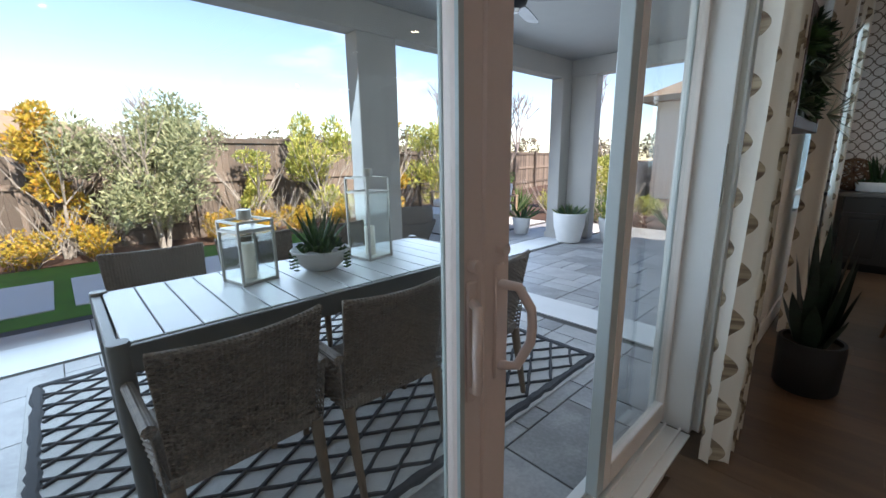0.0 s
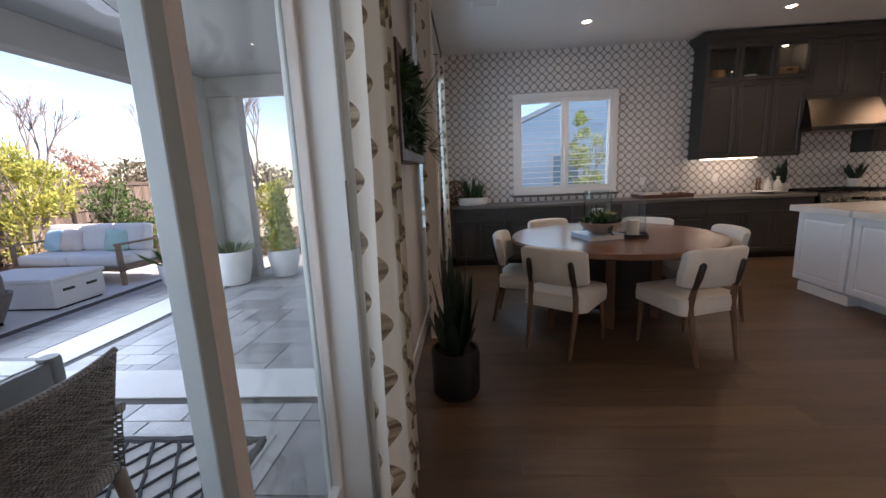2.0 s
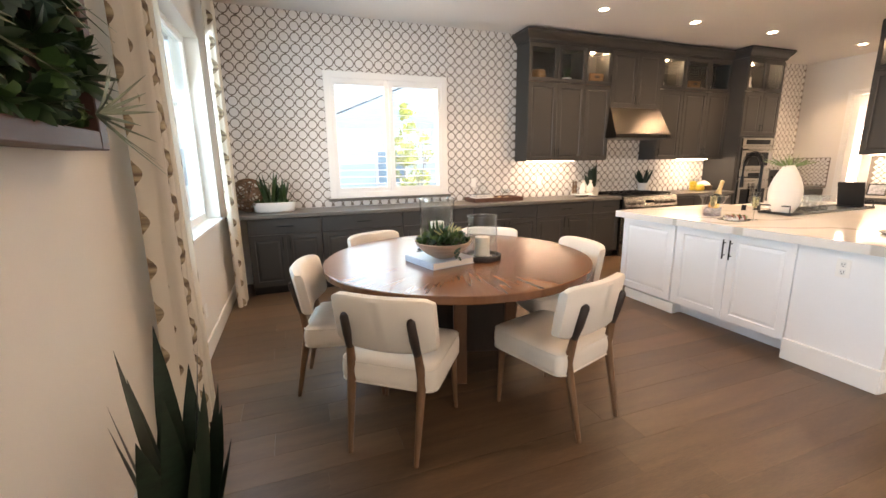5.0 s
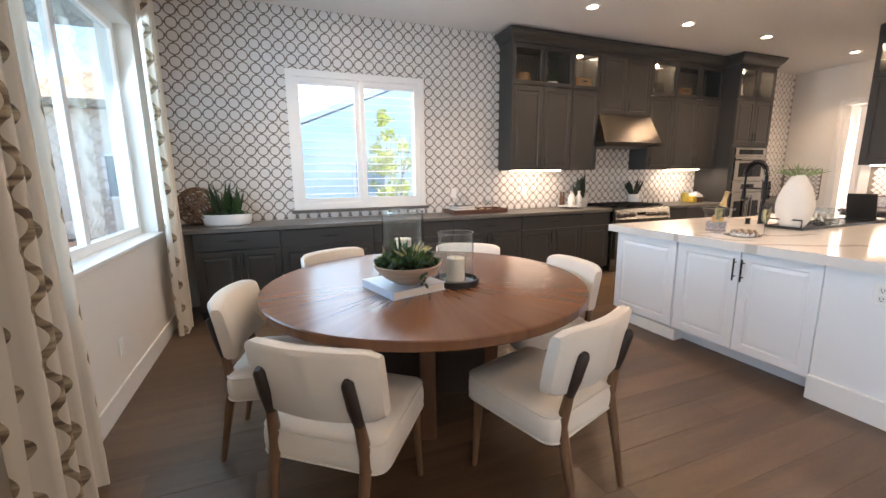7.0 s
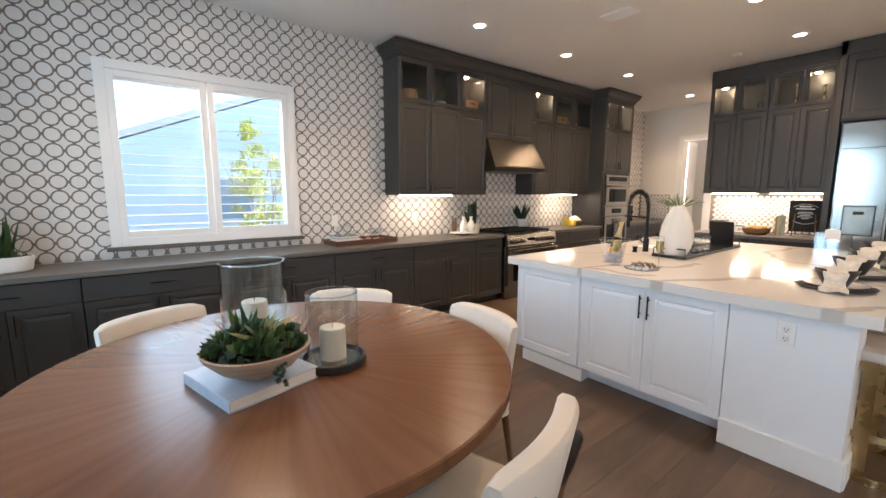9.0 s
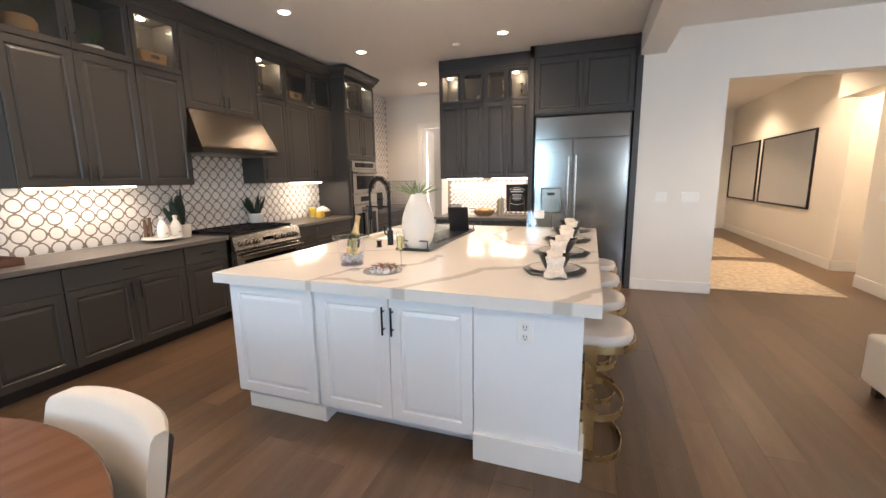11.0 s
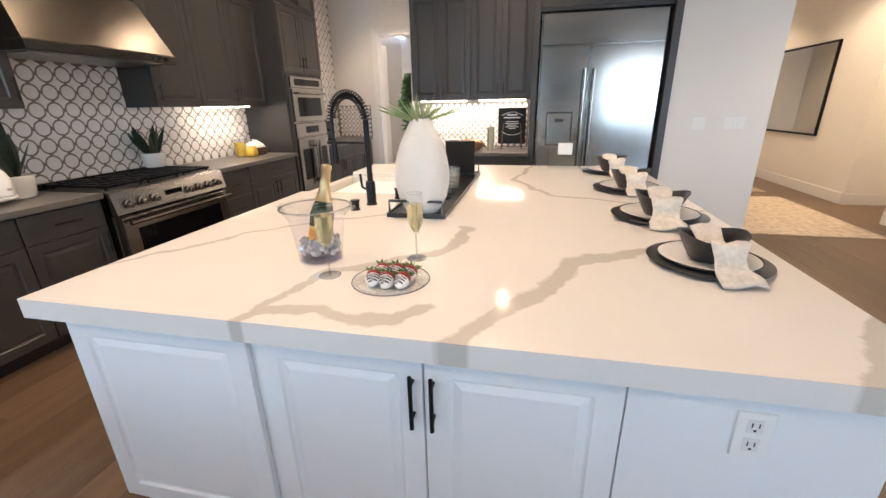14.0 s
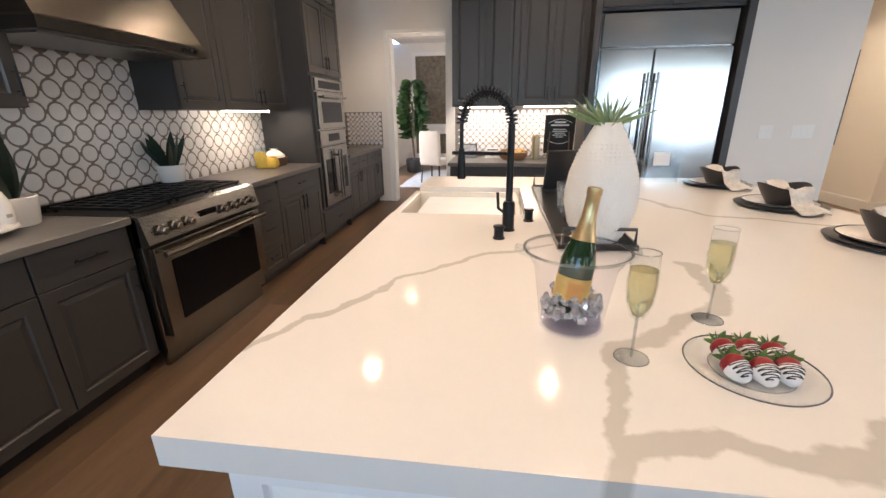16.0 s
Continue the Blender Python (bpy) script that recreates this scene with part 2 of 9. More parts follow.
# south wall behind cabinets and fridge, stub wall beside fridge, doorway wall beyond
structure("wall_south", bm_box([(3.20, 6.13, -7.72, -7.50, -0.12, ZC), (2.375, 3.29, -7.72, YS, -0.12, ZC), (-3.2, 2.375, -7.22, YS, 2.58, ZC)]), M_WALL, "warm white wall beside the built-in refrigerator")
structure("wall_room_beyond", bm_box([(4.8, 4.95, -14.5, -7.72, -0.12, ZC), (4.8, XE + 0.6, -14.6, -14.4, -0.12, ZC), (8.4, 8.6, -14.4, -12.3, -0.12, ZC), (8.4, 8.6, -10.5, -9.45, -0.12, ZC), (8.4, 8.6, -12.3, -10.5, 2.6, ZC), (8.4, 8.6, -12.3, -10.5, -0.12, 0.3), (8.23, 8.6, -9.45, -9.3, -0.12, ZC)]), M_WALL, "cream wall of the room beyond the doorway")
for hall_box in [(0.15, 0.30, -14.5, -8.95, -0.12, ZC), (0.35, 0.50, -7.92, YS - 0.24, -0.12, ZC), (0.15, 0.5, -8.95, -7.92, 2.55, ZC), (-0.85, -0.7, -9.1, -7.8, -0.12, ZC), (-0.7, 0.15, -9.1, -8.95, -0.12, ZC), (-0.7, 0.35, -7.95, -7.8, -0.12, ZC), (0.3, 4.8, -14.6, -14.45, -0.12, ZC), (2.375, 2.52, -14.45, -7.72, -0.12, ZC), (-3.0, 0.5, -7.22, YS, -0.12, 2.58)]:
    structure("wall_hall", bm_box([hall_box]), M_WALL, "warm cream hallway wall beside an arched opening")
structure("wall_passage", bm_box([(6.02, 6.13, -9.3, -7.72, -0.12, ZC)]), M_WALL, "warm white wall of the side passage")
structure("wall_doorway", bm_box([(7.25, XE + 0.2, -9.45, -9.3, -0.12, ZC), (6.13, 7.25, -9.45, -9.3, 2.57, ZC)]), M_WALL, "warm white wall with a cased doorway")
structure("wall_west", bm_box([(XW - 0.2, XW, -14.5, YN, -0.12, ZC)]), M_WALL, "plain warm white wall")
structure("ceiling", bm_box([(XW - 0.2, XE + 0.2, -14.7, YN + 0.24, ZC, ZC + 0.15), (3.05, 3.33, YS, YN, 2.93, ZC - 0.004)]), M_CEIL, "flat white painted ceiling with a dropped beam")
structure("floor", bm_box([(XW - 0.2, XE + 0.2, -14.7, YN + 0.2, -0.14, -0.012)]), mat("floor_joint", (0.085, 0.05, 0.03), 0.7), "dark wooden floor bed")


# ---- cabinetry ----
def bm_panel(w, h, t=0.02, rail=0.058, raised=True):
    """A door or drawer front: x 0..w, z 0..h, front at y=0, back at y=t."""
    if raised:
        steps = [(0.0, t), (0.0, 0.002), (0.002, 0.0), (rail, 0.0), (rail + 0.006, 0.008), (rail + 0.012, 0.009), (rail + 0.034, 0.003), (rail + 0.036, 0.003)]
    else:
        steps = [(0.0, t), (0.0, 0.003), (0.003, 0.0)]
    rings = [[(i, y, i), (w - i, y, i), (w - i, y, h - i), (i, y, h - i)] for i, y in steps]
    return loft(rings)


def bm_glass_frame(w, h, t=0.02, rail=0.052):
    rings = [[(i, y, i), (w - i, y, i), (w - i, y, h - i), (i, y, h - i)] for i, y in
             [(rail, t), (0.0, t), (0.0, 0.002), (0.002, 0.0), (rail - 0.006, 0.0), (rail, 0.007), (rail, t)]]
    return weld(loft(rings, caps=False))


def bm_bar_handle(length, r=0.005, stand=0.028, vertical=True):
    """Bar pull centred at the origin, standing off towards -y."""
    ax = (lambda s, y: (0, y, s)) if vertical else (lambda s, y: (s, y, 0))
    k = length * 0.32
    return join_bm(tube([ax(-length / 2, -stand), ax(length / 2, -stand)], r, 8), tube([ax(-k, 0), ax(-k, -stand)], r * 0.8, 6), tube([ax(k, 0), ax(k, -stand)], r * 0.8, 6))


def add_handle(parent, x, z, vertical=True, length=0.15):
    part("handle", moved(bm_bar_handle(length, vertical=vertical), pose(x, 0, z)), M_BLACK, parent, "slim black bar handle", 40)


def front(parent, name, x, z, w, h, y, material, handle=None, raised=True, hlen=0.15):
    """A door or drawer front as a part with its handle under it."""
    ob = part(name, moved(bm_panel(w, h, raised=raised), pose(x, y, z)), material, parent)
    if handle:
        hx, hz, vert = handle
        h_ob = part("handle", moved(bm_bar_handle(hlen, vertical=vert), pose(x + hx, y, z + hz)), M_BLACK, ob, "slim black bar handle", 40)
    return ob


def base_cabinet(m, w, doors, drawers=1, material=None, depth=0.58, label="charcoal painted base cabinet with raised-panel doors", height=0.88, stack=False, toe=True):
    material = material or M_GREY_CAB
    c = thing("base_cabinet", m, label, "cabinet", "charcoal base cabinets")
    part("body", bm_box([(0.002, w - 0.002, 0.022, depth, 0.1 if toe else 0.0, height)]), material, c)
    if toe:
        part("toe_kick", bm_box([(0.002, w - 0.002, 0.085, 0.11, 0, 0.1)]), M_BLACK_PL, c)
    g = 0.004
    if stack:
        z = 0.108
        for hh in (0.27, 0.235, 0.235):
            front(c, "drawer_front", g, z, w - 2 * g, hh - g, 0, material, (w / 2 - g, hh / 2, False), raised=hh > 0.25, hlen=min(0.14, w * 0.4))
            z += hh
        return c
    dz = 0.70
    n = max(1, doors)
    dw = (w - 2 * g - (n - 1) * g) / n
    for i in range(n):
        hx = dw - 0.035 if (n == 2 and i == 0) or n == 1 else 0.035
        front(c, "door", g + i * (dw + g), 0.108, dw, dz - 0.112, 0, material, (hx, dz - 0.21, True))
    wd = (w - 2 * g - (drawers - 1) * g) / drawers
    for i in range(drawers):
        front(c, "drawer_front", g + i * (wd + g), dz, wd, height - dz - 0.006, 0, material, (wd / 2, (height - dz) / 2, False), raised=False, hlen=min(0.16, wd * 0.4))
    return c


def wall_cabinet(m, w, z0, zs, z1, doors, depth=0.34, glass=True, handle_side=None, label="charcoal wall cabinet with raised-panel doors and glass uppers"):
    """z0 bottom, zs split below the glass row, z1 top."""
    c = thing("wall_cabinet", m, label, "cabinet", "charcoal wall cabinets")
    g = 0.004
    if glass:
        part("body", bm_box([(0.001, w - 0.001, 0.022, depth, z0, zs), (0.001, 0.02, 0.022, depth, zs, z1), (w - 0.02, w - 0.001, 0.022, depth, zs, z1),
                             (0.02, w - 0.02, depth - 0.012, depth, zs, z1), (0.02, w - 0.02, 0.022, depth - 0.012, z1 - 0.02, z1)]), M_GREY_CAB, c)
    else:
        part("body", bm_box([(0.001, w - 0.001, 0.022, depth, z0, z1)]), M_GREY_CAB, c)
    dw = (w - 2 * g - (doors - 1) * g) / doors
    for i in range(doors):
        hx = dw - 0.032 if (doors == 2 and i == 0) or handle_side == "r" else 0.032
        top = zs - 0.004 if glass else z1
        front(c, "door", g + i * (dw + g), z0 + 0.003, dw, top - z0 - 0.006, 0, M_GREY_CAB, (hx, 0.11, True), hlen=0.13)
        if glass:
            f = part("glass_door", moved(bm_glass_frame(dw, z1 - zs - 0.006), pose(g + i * (dw + g), 0, zs + 0.003)), M_GREY_CAB, c, "charcoal frame around a clear glass pane")
            pane = part("pane", bm_box([(g + i * (dw + g) + 0.05, g + i * (dw + g) + dw - 0.05, 0.010, 0.014, zs + 0.052, z1 - 0.052)]), M_GLASS, f)
            pane.visible_shadow = False
            part("handle", moved(bm_bar_handle(0.1), pose(g + i * (dw + g) + hx, 0, zs + 0.09)), M_BLACK, f, "slim black bar handle", 40)
    return c


def crown(name, pts, z, label):
    """Crown moulding along a line of plan points; the outside is to the right of the line."""
    prof = [(0.0, 0.0), (0.012, 0.0), (0.016, 0.03), (0.03, 0.05), (0.055, 0.075), (0.07, 0.10), (0.075, 0.12), (0.085, 0.12), (0.085, 0.145), (0.0, 0.145)]
    rings = []
    P = [Vector((x, y, 0)) for x, y in pts]
    for i, p in enumerate(P):
        d0 = (p - P[i - 1]).normalized() if i else (P[1] - p).normalized()
        d1 = (P[i + 1] - p).normalized() if i < len(P) - 1 else d0
        n0, n1 = Vector((d0.y, -d0.x, 0)), Vector((d1.y, -d1.x, 0))
        n = (n0 + n1).normalized()
        k = 1 / max(0.3, n.dot(n0))
        rings.append([(p.x + n.x * o * k, p.y + n.y * o * k, z + h) for o, h in prof])
    return solid(name, loft(rings), M_GREY_CAB, label, "moulding", kind="structure")


EAST = lambda y, x=7.43: pose(x, y, 0, 0, 0, -90)      # local x runs south, front faces the room
SOUTH = lambda x, y: pose(x, y, 0, 0, 0, 180)          # local x runs west, front faces north

for y0, y1, nd, ndr in ((0.86, 0.72, 0, 0), (0.71, -0.07, 2, 1), (-0.07, -1.03, 2, 1), (-1.03, -1.985, 2, 1), (-1.985, -2.945, 2, 1), (-2.945, -3.905, 2, 1), (-3.905, -4.395, 1, 1)):
    if nd:
        base_cabinet(EAST(y0), y0 - y1, nd, ndr)
base_cabinet(EAST(-5.47), 0.45, 1, stack=True, label="charcoal painted three-drawer base cabinet")
base_cabinet(EAST(-5.92), 0.87, 2, 1)
base_cabinet(EAST(-7.70), 0.80, 2, 2)
base_cabinet(EAST(-8.50), 0.79, 2, 2)
solid("countertop", bm_box([(7.40, XE, -4.40, 0.90, 0.882, 0.92)], 0.003), M_STONE_TOP, "grey quartz countertop on the charcoal base cabinets", "countertop")
solid("countertop", bm_box([(7.40, XE, -6.81, -5.47, 0.882, 0.92)], 0.003), M_STONE_TOP, "grey quartz countertop between range and ovens", "countertop")
solid("countertop", bm_box([(7.40, XE, -9.29, -7.70, 0.882, 0.92)], 0.003), M_STONE_TOP, "grey quartz countertop beyond the wall ovens", "countertop")

# wall cabinets on the wallpaper wall
Z0, ZS, Z1 = 1.46, 2.53, 3.02
wall_cabinet(EAST(-2.92, 7.69), 0.94, Z0, ZS, Z1, 2)
wall_cabinet(EAST(-3.86, 7.69), 0.46, Z0, ZS, Z1, 1, handle_side="r")
wall_cabinet(EAST(-4.32, 7.69), 0.96, 2.23, 2.9, Z1, 2, glass=False, label="charcoal cabinet above the range hood")
wall_cabinet(EAST(-5.28, 7.69), 0.50, Z0, ZS, Z1, 1)
wall_cabinet(EAST(-5.78, 7.69), 1.03, Z0, ZS, Z1, 2)
# frieze above the doors, under the crown
solid("cabinet_frieze", bm_box([(7.70, XE - 0.002, -6.81, -2.92, Z1 + 0.001, 3.19)]), M_GREY_CAB, "charcoal frieze board above the wall cabinets", "moulding", kind="structure")
crown("cabinet_crown", [(7.69, -6.80), (7.69, -2.92), (XE, -2.92)][::-1], 3.03, "charcoal crown moulding along the wall cabinets")

# oven tower
tower = thing("oven_tower", EAST(-6.81, 7.43), "tall charcoal oven cabinet with glass upper doors", "cabinet")
TW = 0.89
for a_, b_ in ((0.0, 0.02), (TW - 0.02, TW)):
    part("side_panel", bm_box([(a_, b_, 0.02, 0.6, 0.0, 3.19)]), M_GREY_CAB, tower)
part("back_panel", bm_box([(0.02, TW - 0.02, 0.55, 0.6, 0.1, 3.19)]), M_GREY_CAB, tower)
part("upper_body", bm_box([(0.02, TW - 0.02, 0.02, 0.55, 1.80, ZS)]), M_GREY_CAB, tower)
part("top_panel", bm_box([(0.02, TW - 0.02, 0.02, 0.55, Z1, 3.19)]), M_GREY_CAB, tower)
part("lower_body", bm_box([(0.02, TW - 0.02, 0.02, 0.55, 0.1, 0.4)]), M_GREY_CAB, tower)
part("toe_kick", bm_box([(0.02, TW - 0.02, 0.09, 0.12, 0, 0.1)]), M_GREY_CAB, tower)
for a_, b_ in ((0.02, 0.07), (TW - 0.07, TW - 0.02)):
    part("stile", bm_box([(a_, b_, 0.0, 0.019, 0.4, 1.8)]), M_GREY_CAB, tower)
front(tower, "drawer_front", 0.006, 0.11, TW - 0.012, 0.26, 0, M_GREY_CAB, (TW / 2, 0.13, False), raised=False)
for i in range(2):
    x = 0.006 + i * 0.441
    front(tower, "door", x, 1.83, 0.435, ZS - 1.84, 0, M_GREY_CAB, (0.435 - 0.032 if i == 0 else 0.032, 0.12, True), hlen=0.13)
    f = part("glass_door", moved(bm_glass_frame(0.435, Z1 - ZS - 0.006), pose(x, 0, ZS + 0.003)), M_GREY_CAB, tower, "charcoal frame around a clear glass pane")
    p_ = part("pane", bm_box([(x + 0.05, x + 0.385, 0.010, 0.014, ZS + 0.052, Z1 - 0.052)]), M_GLASS, f)
    p_.visible_shadow = False
    part("handle", moved(bm_bar_handle(0.1), pose(x + (0.403 if i == 0 else 0.032), 0, ZS + 0.09)), M_BLACK, f, "slim black bar handle", 40)
crown("tower_crown", [(XE - 0.33, -6.81), (7.43, -6.81), (7.43, -7.70), (XE - 0.1, -7.70)], 3.04, "charcoal crown moulding round the oven tower")

# built-in double oven
oven = thing("wall_oven", EAST(-6.88, 7.43), "stainless steel microwave and wall oven set in the tower", "oven")
OW = 0.75
part("chassis", bm_box([(0, OW, 0.0, 0.5, 0.41, 1.79)]), M_STEEL_DK, oven)
part("control_panel", bm_box([(0.0, OW, -0.022, -0.001, 1.66, 1.785)], 0.003), M_STEEL_DK, oven)
part("display", bm_box([(0.08, OW - 0.08, -0.025, -0.0225, 1.685, 1.76)]), M_OVEN_GLASS, oven)
up = part("oven_door", bm_box([(0.0, OW, -0.03, -0.001, 1.27, 1.645)], 0.004), M_STEEL_DK, oven, "stainless microwave door")
part("window", bm_box([(0.1, OW - 0.1, -0.034, -0.0305, 1.33, 1.55)]), M_OVEN_GLASS, up)
part("handle", join_bm(tube([(0.05, -0.075, 1.60), (OW - 0.05, -0.075, 1.60)], 0.012, 10), tube([(0.09, -0.03, 1.60), (0.09, -0.075, 1.60)], 0.008), tube([(OW - 0.09, -0.03, 1.60), (OW - 0.09, -0.075, 1.60)], 0.008)), M_STEEL_DK, up, "", 40)
part("control_panel", bm_box([(0.0, OW, -0.022, -0.001, 1.09, 1.25)], 0.003), M_STEEL_DK, oven)
part("display", bm_box([(0.22, OW - 0.22, -0.025, -0.0225, 1.13, 1.21)]), M_OVEN_GLASS, oven)
for i in range(2):
    x = i * OW / 2
    lo = part("oven_door", bm_box([(x + 0.002, x + OW / 2 - 0.002, -0.03, -0.001, 0.42, 1.075)], 0.004), M_STEEL_DK, oven, "stainless french oven door")
    part("window", bm_box([(x + 0.07, x + OW / 2 - 0.07, -0.034, -0.0305, 0.56, 0.94)]), M_OVEN_GLASS, lo)
    hx = OW / 2 - 0.04 if i == 0 else OW / 2 + 0.04
    part("handle", join_bm(tube([(hx, -0.08, 0.47), (hx, -0.08, 1.03)], 0.012, 10), tube([(hx, -0.03, 0.53), (hx, -0.08, 0.53)], 0.008), tube([(hx, -0.03, 0.97), (hx, -0.08, 0.97)], 0.008)), M_STEEL_DK, lo, "", 40)

# fridge wall
base_cabinet(SOUTH(6.02, -6.92), 0.70, 2, 1)
base_cabinet(SOUTH(5.32, -6.92), 0.66, 2, 1)
solid("countertop", bm_box([(4.66, 6.04, -7.50, -6.89, 0.882, 0.92)], 0.003), M_STONE_TOP, "grey quartz countertop beside the refrigerator", "countertop")
wall_cabinet(SOUTH(6.02, -7.15), 0.69, 1.48, 2.56, 3.0, 2)
wall_cabinet(SOUTH(5.33, -7.15), 0.67, 1.48, 2.56, 3.0, 2)
solid("cabinet_frieze", bm_box([(4.66, 6.02, -7.499, -7.16, 3.001, 3.19)]), M_GREY_CAB, "charcoal frieze board above the wall cabinets", "moulding", kind="structure")
crown("cabinet_crown", [(6.02, -7.49), (6.02, -7.15), (4.66, -7.15)][::-1], 3.03, "charcoal crown moulding by the refrigerator")
# refrigerator surround: side panels and cabinet above
solid("fridge_panel", bm_box([(4.60, 4.66, -7.5, -6.98, 0, 3.19)], 0.002), M_GREY_CAB, "tall charcoal end panel beside the refrigerator", "panel")
solid("fridge_panel", bm_box([(3.29, 3.36, -7.5, -6.96, 0, 3.19)], 0.002), M_GREY_CAB, "tall charcoal end panel beside the refrigerator", "panel")
fc = thing("wall_cabinet", SOUTH(4.60, -7.0), "charcoal cabinet above the refrigerator with two doors", "cabinet")
part("body", bm_box([(0, 1.24, 0.022, 0.49, 2.30, 3.19)]), M_GREY_CAB, fc)
for i in range(2):
    front(fc, "door", 0.012 + i * 0.61, 2.33, 0.604, 0.70, 0, M_GREY_CAB, (0.604 - 0.035 if i == 0 else 0.035, 0.12, True), hlen=0.14)
crown("cabinet_crown", [(4.66, -7.18), (4.66, -6.98), (3.29, -6.98)][::-1], 3.04, "charcoal crown moulding above the refrigerator")
fr = thing("refrigerator", SOUTH(4.58, -7.03), "built-in stainless steel refrigerator with double doors", "refrigerator")
part("body", bm_box([(0.0, 1.20, 0.03, 0.46, 0.0, 2.29)]), M_STEEL, fr)
part("grille", bm_box([(0.01, 1.19, -0.005, 0.029, 1.99, 2.285)], 0.006), M_STEEL, fr, "brushed steel top grille panel")
part("kick_plate", bm_box([(0.01, 1.19, 0.03, 0.05, 0.0, 0.1)]), M_BLACK_PL, fr)
for x0, x1, hx in ((0.01, 0.495, 0.455), (0.505, 1.19, 0.545)):
    d = part("door", bm_box([(x0, x1, -0.012, 0.029, 0.11, 1.975)], 0.006), M_STEEL, fr, "brushed stainless refrigerator door")
    part("handle", join_bm(tube([(hx, -0.075, 0.72), (hx, -0.075, 1.76)], 0.015, 12), tube([(hx, -0.012, 0.80), (hx, -0.075, 0.80)], 0.010), tube([(hx, -0.012, 1.68), (hx, -0.075, 1.68)], 0.010)), M_STEEL, d, "", 40)
    if x0 < 0.1:
        disp = part("water_dispenser", bm_box([(0.10, 0.37, -0.020, -0.0125, 0.99, 1.005), (0.10, 0.37, -0.020, -0.0125, 1.325, 1.34), (0.10, 0.112, -0.020, -0.0125, 1.005, 1.325), (0.358, 0.37, -0.020, -0.0125, 1.005, 1.325)], 0.002), mat("dispenser_trim", (0.05, 0.05, 0.05), 0.3, metal=0.7), d, "square dark-edged water dispenser")
        part("recess", bm_box([(0.113, 0.357, -0.015, -0.0125, 1.006, 1.324)]), M_STEEL_DK, d, "steel dispenser recess")
        part("spout", bm_box([(0.19, 0.28, -0.026, -0.0155, 1.235, 1.27)], 0.003), M_BLACK_PL, d)

# range hood and range
hood = thing("range_hood", EAST(-4.33, XE), "stainless steel canopy range hood", "range hood")
HW = 0.95
M_HOOD = mat("hood_steel", (0.11, 0.097, 0.082), 0.30, metal=1.0, var=0.06, scale=2, rvar=0.03)
part("canopy", loft([[(0 - o, -d0, z), (HW + o, -d0, z), (HW + o, -0.003, z), (0 - o, -0.003, z)] for o, d0, z in ((0.06, 0.55, 1.78), (0.06, 0.56, 1.785), (0.06, 0.56, 1.83), (0.055, 0.545, 1.845), (0.0, 0.345, 2.225))]), M_HOOD, hood)
part("filter", bm_box([(-0.02, HW + 0.02, -0.5, -0.06, 1.772, 1.779)]), mat("hood_filter", (0.3, 0.29, 0.27), 0.35, metal=1, var=0.3, scale=60), hood)
for x in (HW - 0.16, HW - 0.11, HW - 0.06):
    part("knob", tube([(x, -0.56, 1.807), (x, -0.578, 1.807)], 0.013, 12), M_STEEL, hood, "", 40)
rg = thing("gas_range", EAST(-4.41, 7.37), "stainless steel gas range with a black oven window", "range")
RW = 1.05
part("body", bm_box([(0.0, RW, 0.02, 0.655, 0.10, 0.905)], 0.002), M_STEEL_DK, rg)
part("kick_plate", bm_box([(0.02, RW - 0.02, 0.05, 0.08, 0.0, 0.099)]), M_STEEL_DK, rg)
part("cooktop", bm_box([(0.01, RW - 0.01, 0.06, 0.60, 0.906, 0.918)]), M_BLACK_PL, rg)
part("back_trim", bm_box([(0.0, RW, 0.605, 0.65, 0.906, 0.96)], 0.004), M_STEEL_DK, rg)
part("control_panel", loft([[(x, -0.01, 0.745), (x, -0.03, 0.76), (x, 0.0, 0.91), (x, 0.055, 0.925), (x, 0.055, 0.745)] for x in (0.0, RW)]), M_STEEL_DK, rg)
for x in (0.10, 0.205, 0.31, 0.64, 0.745, 0.85, 0.95):
    k_ = part("knob", moved(lathe([(0.0, 0.0), (0.030, 0.0), (0.031, 0.006), (0.024, 0.010), (0.022, 0.038), (0.018, 0.042), (0.0, 0.042)], 16), pose(x, -0.022, 0.825, 101, 0, 0)), M_STEEL_DK, rg, "", 40)
part("display", moved(bm_box([(0.42, 0.57, -0.004, 0, -0.03, 0.03)]), pose(0, -0.0165, 0.825, 11.3, 0, 0)), M_OVEN_GLASS, rg)
dr = part("oven_door", bm_box([(0.02, RW - 0.02, -0.03, 0.019, 0.20, 0.735)], 0.004), M_STEEL_DK, rg, "stainless oven door")
part("window", bm_box([(0.12, RW - 0.12, -0.034, -0.0305, 0.27, 0.64)]), M_OVEN_GLASS, dr)
part("handle", join_bm(tube([(0.03, -0.085, 0.70), (RW - 0.03, -0.085, 0.70)], 0.014, 12), tube([(0.09, -0.03, 0.70), (0.09, -0.085, 0.70)], 0.01), tube([(RW - 0.09, -0.03, 0.70), (RW - 0.09, -0.085, 0.70)], 0.01)), M_STEEL_DK, dr, "", 40)
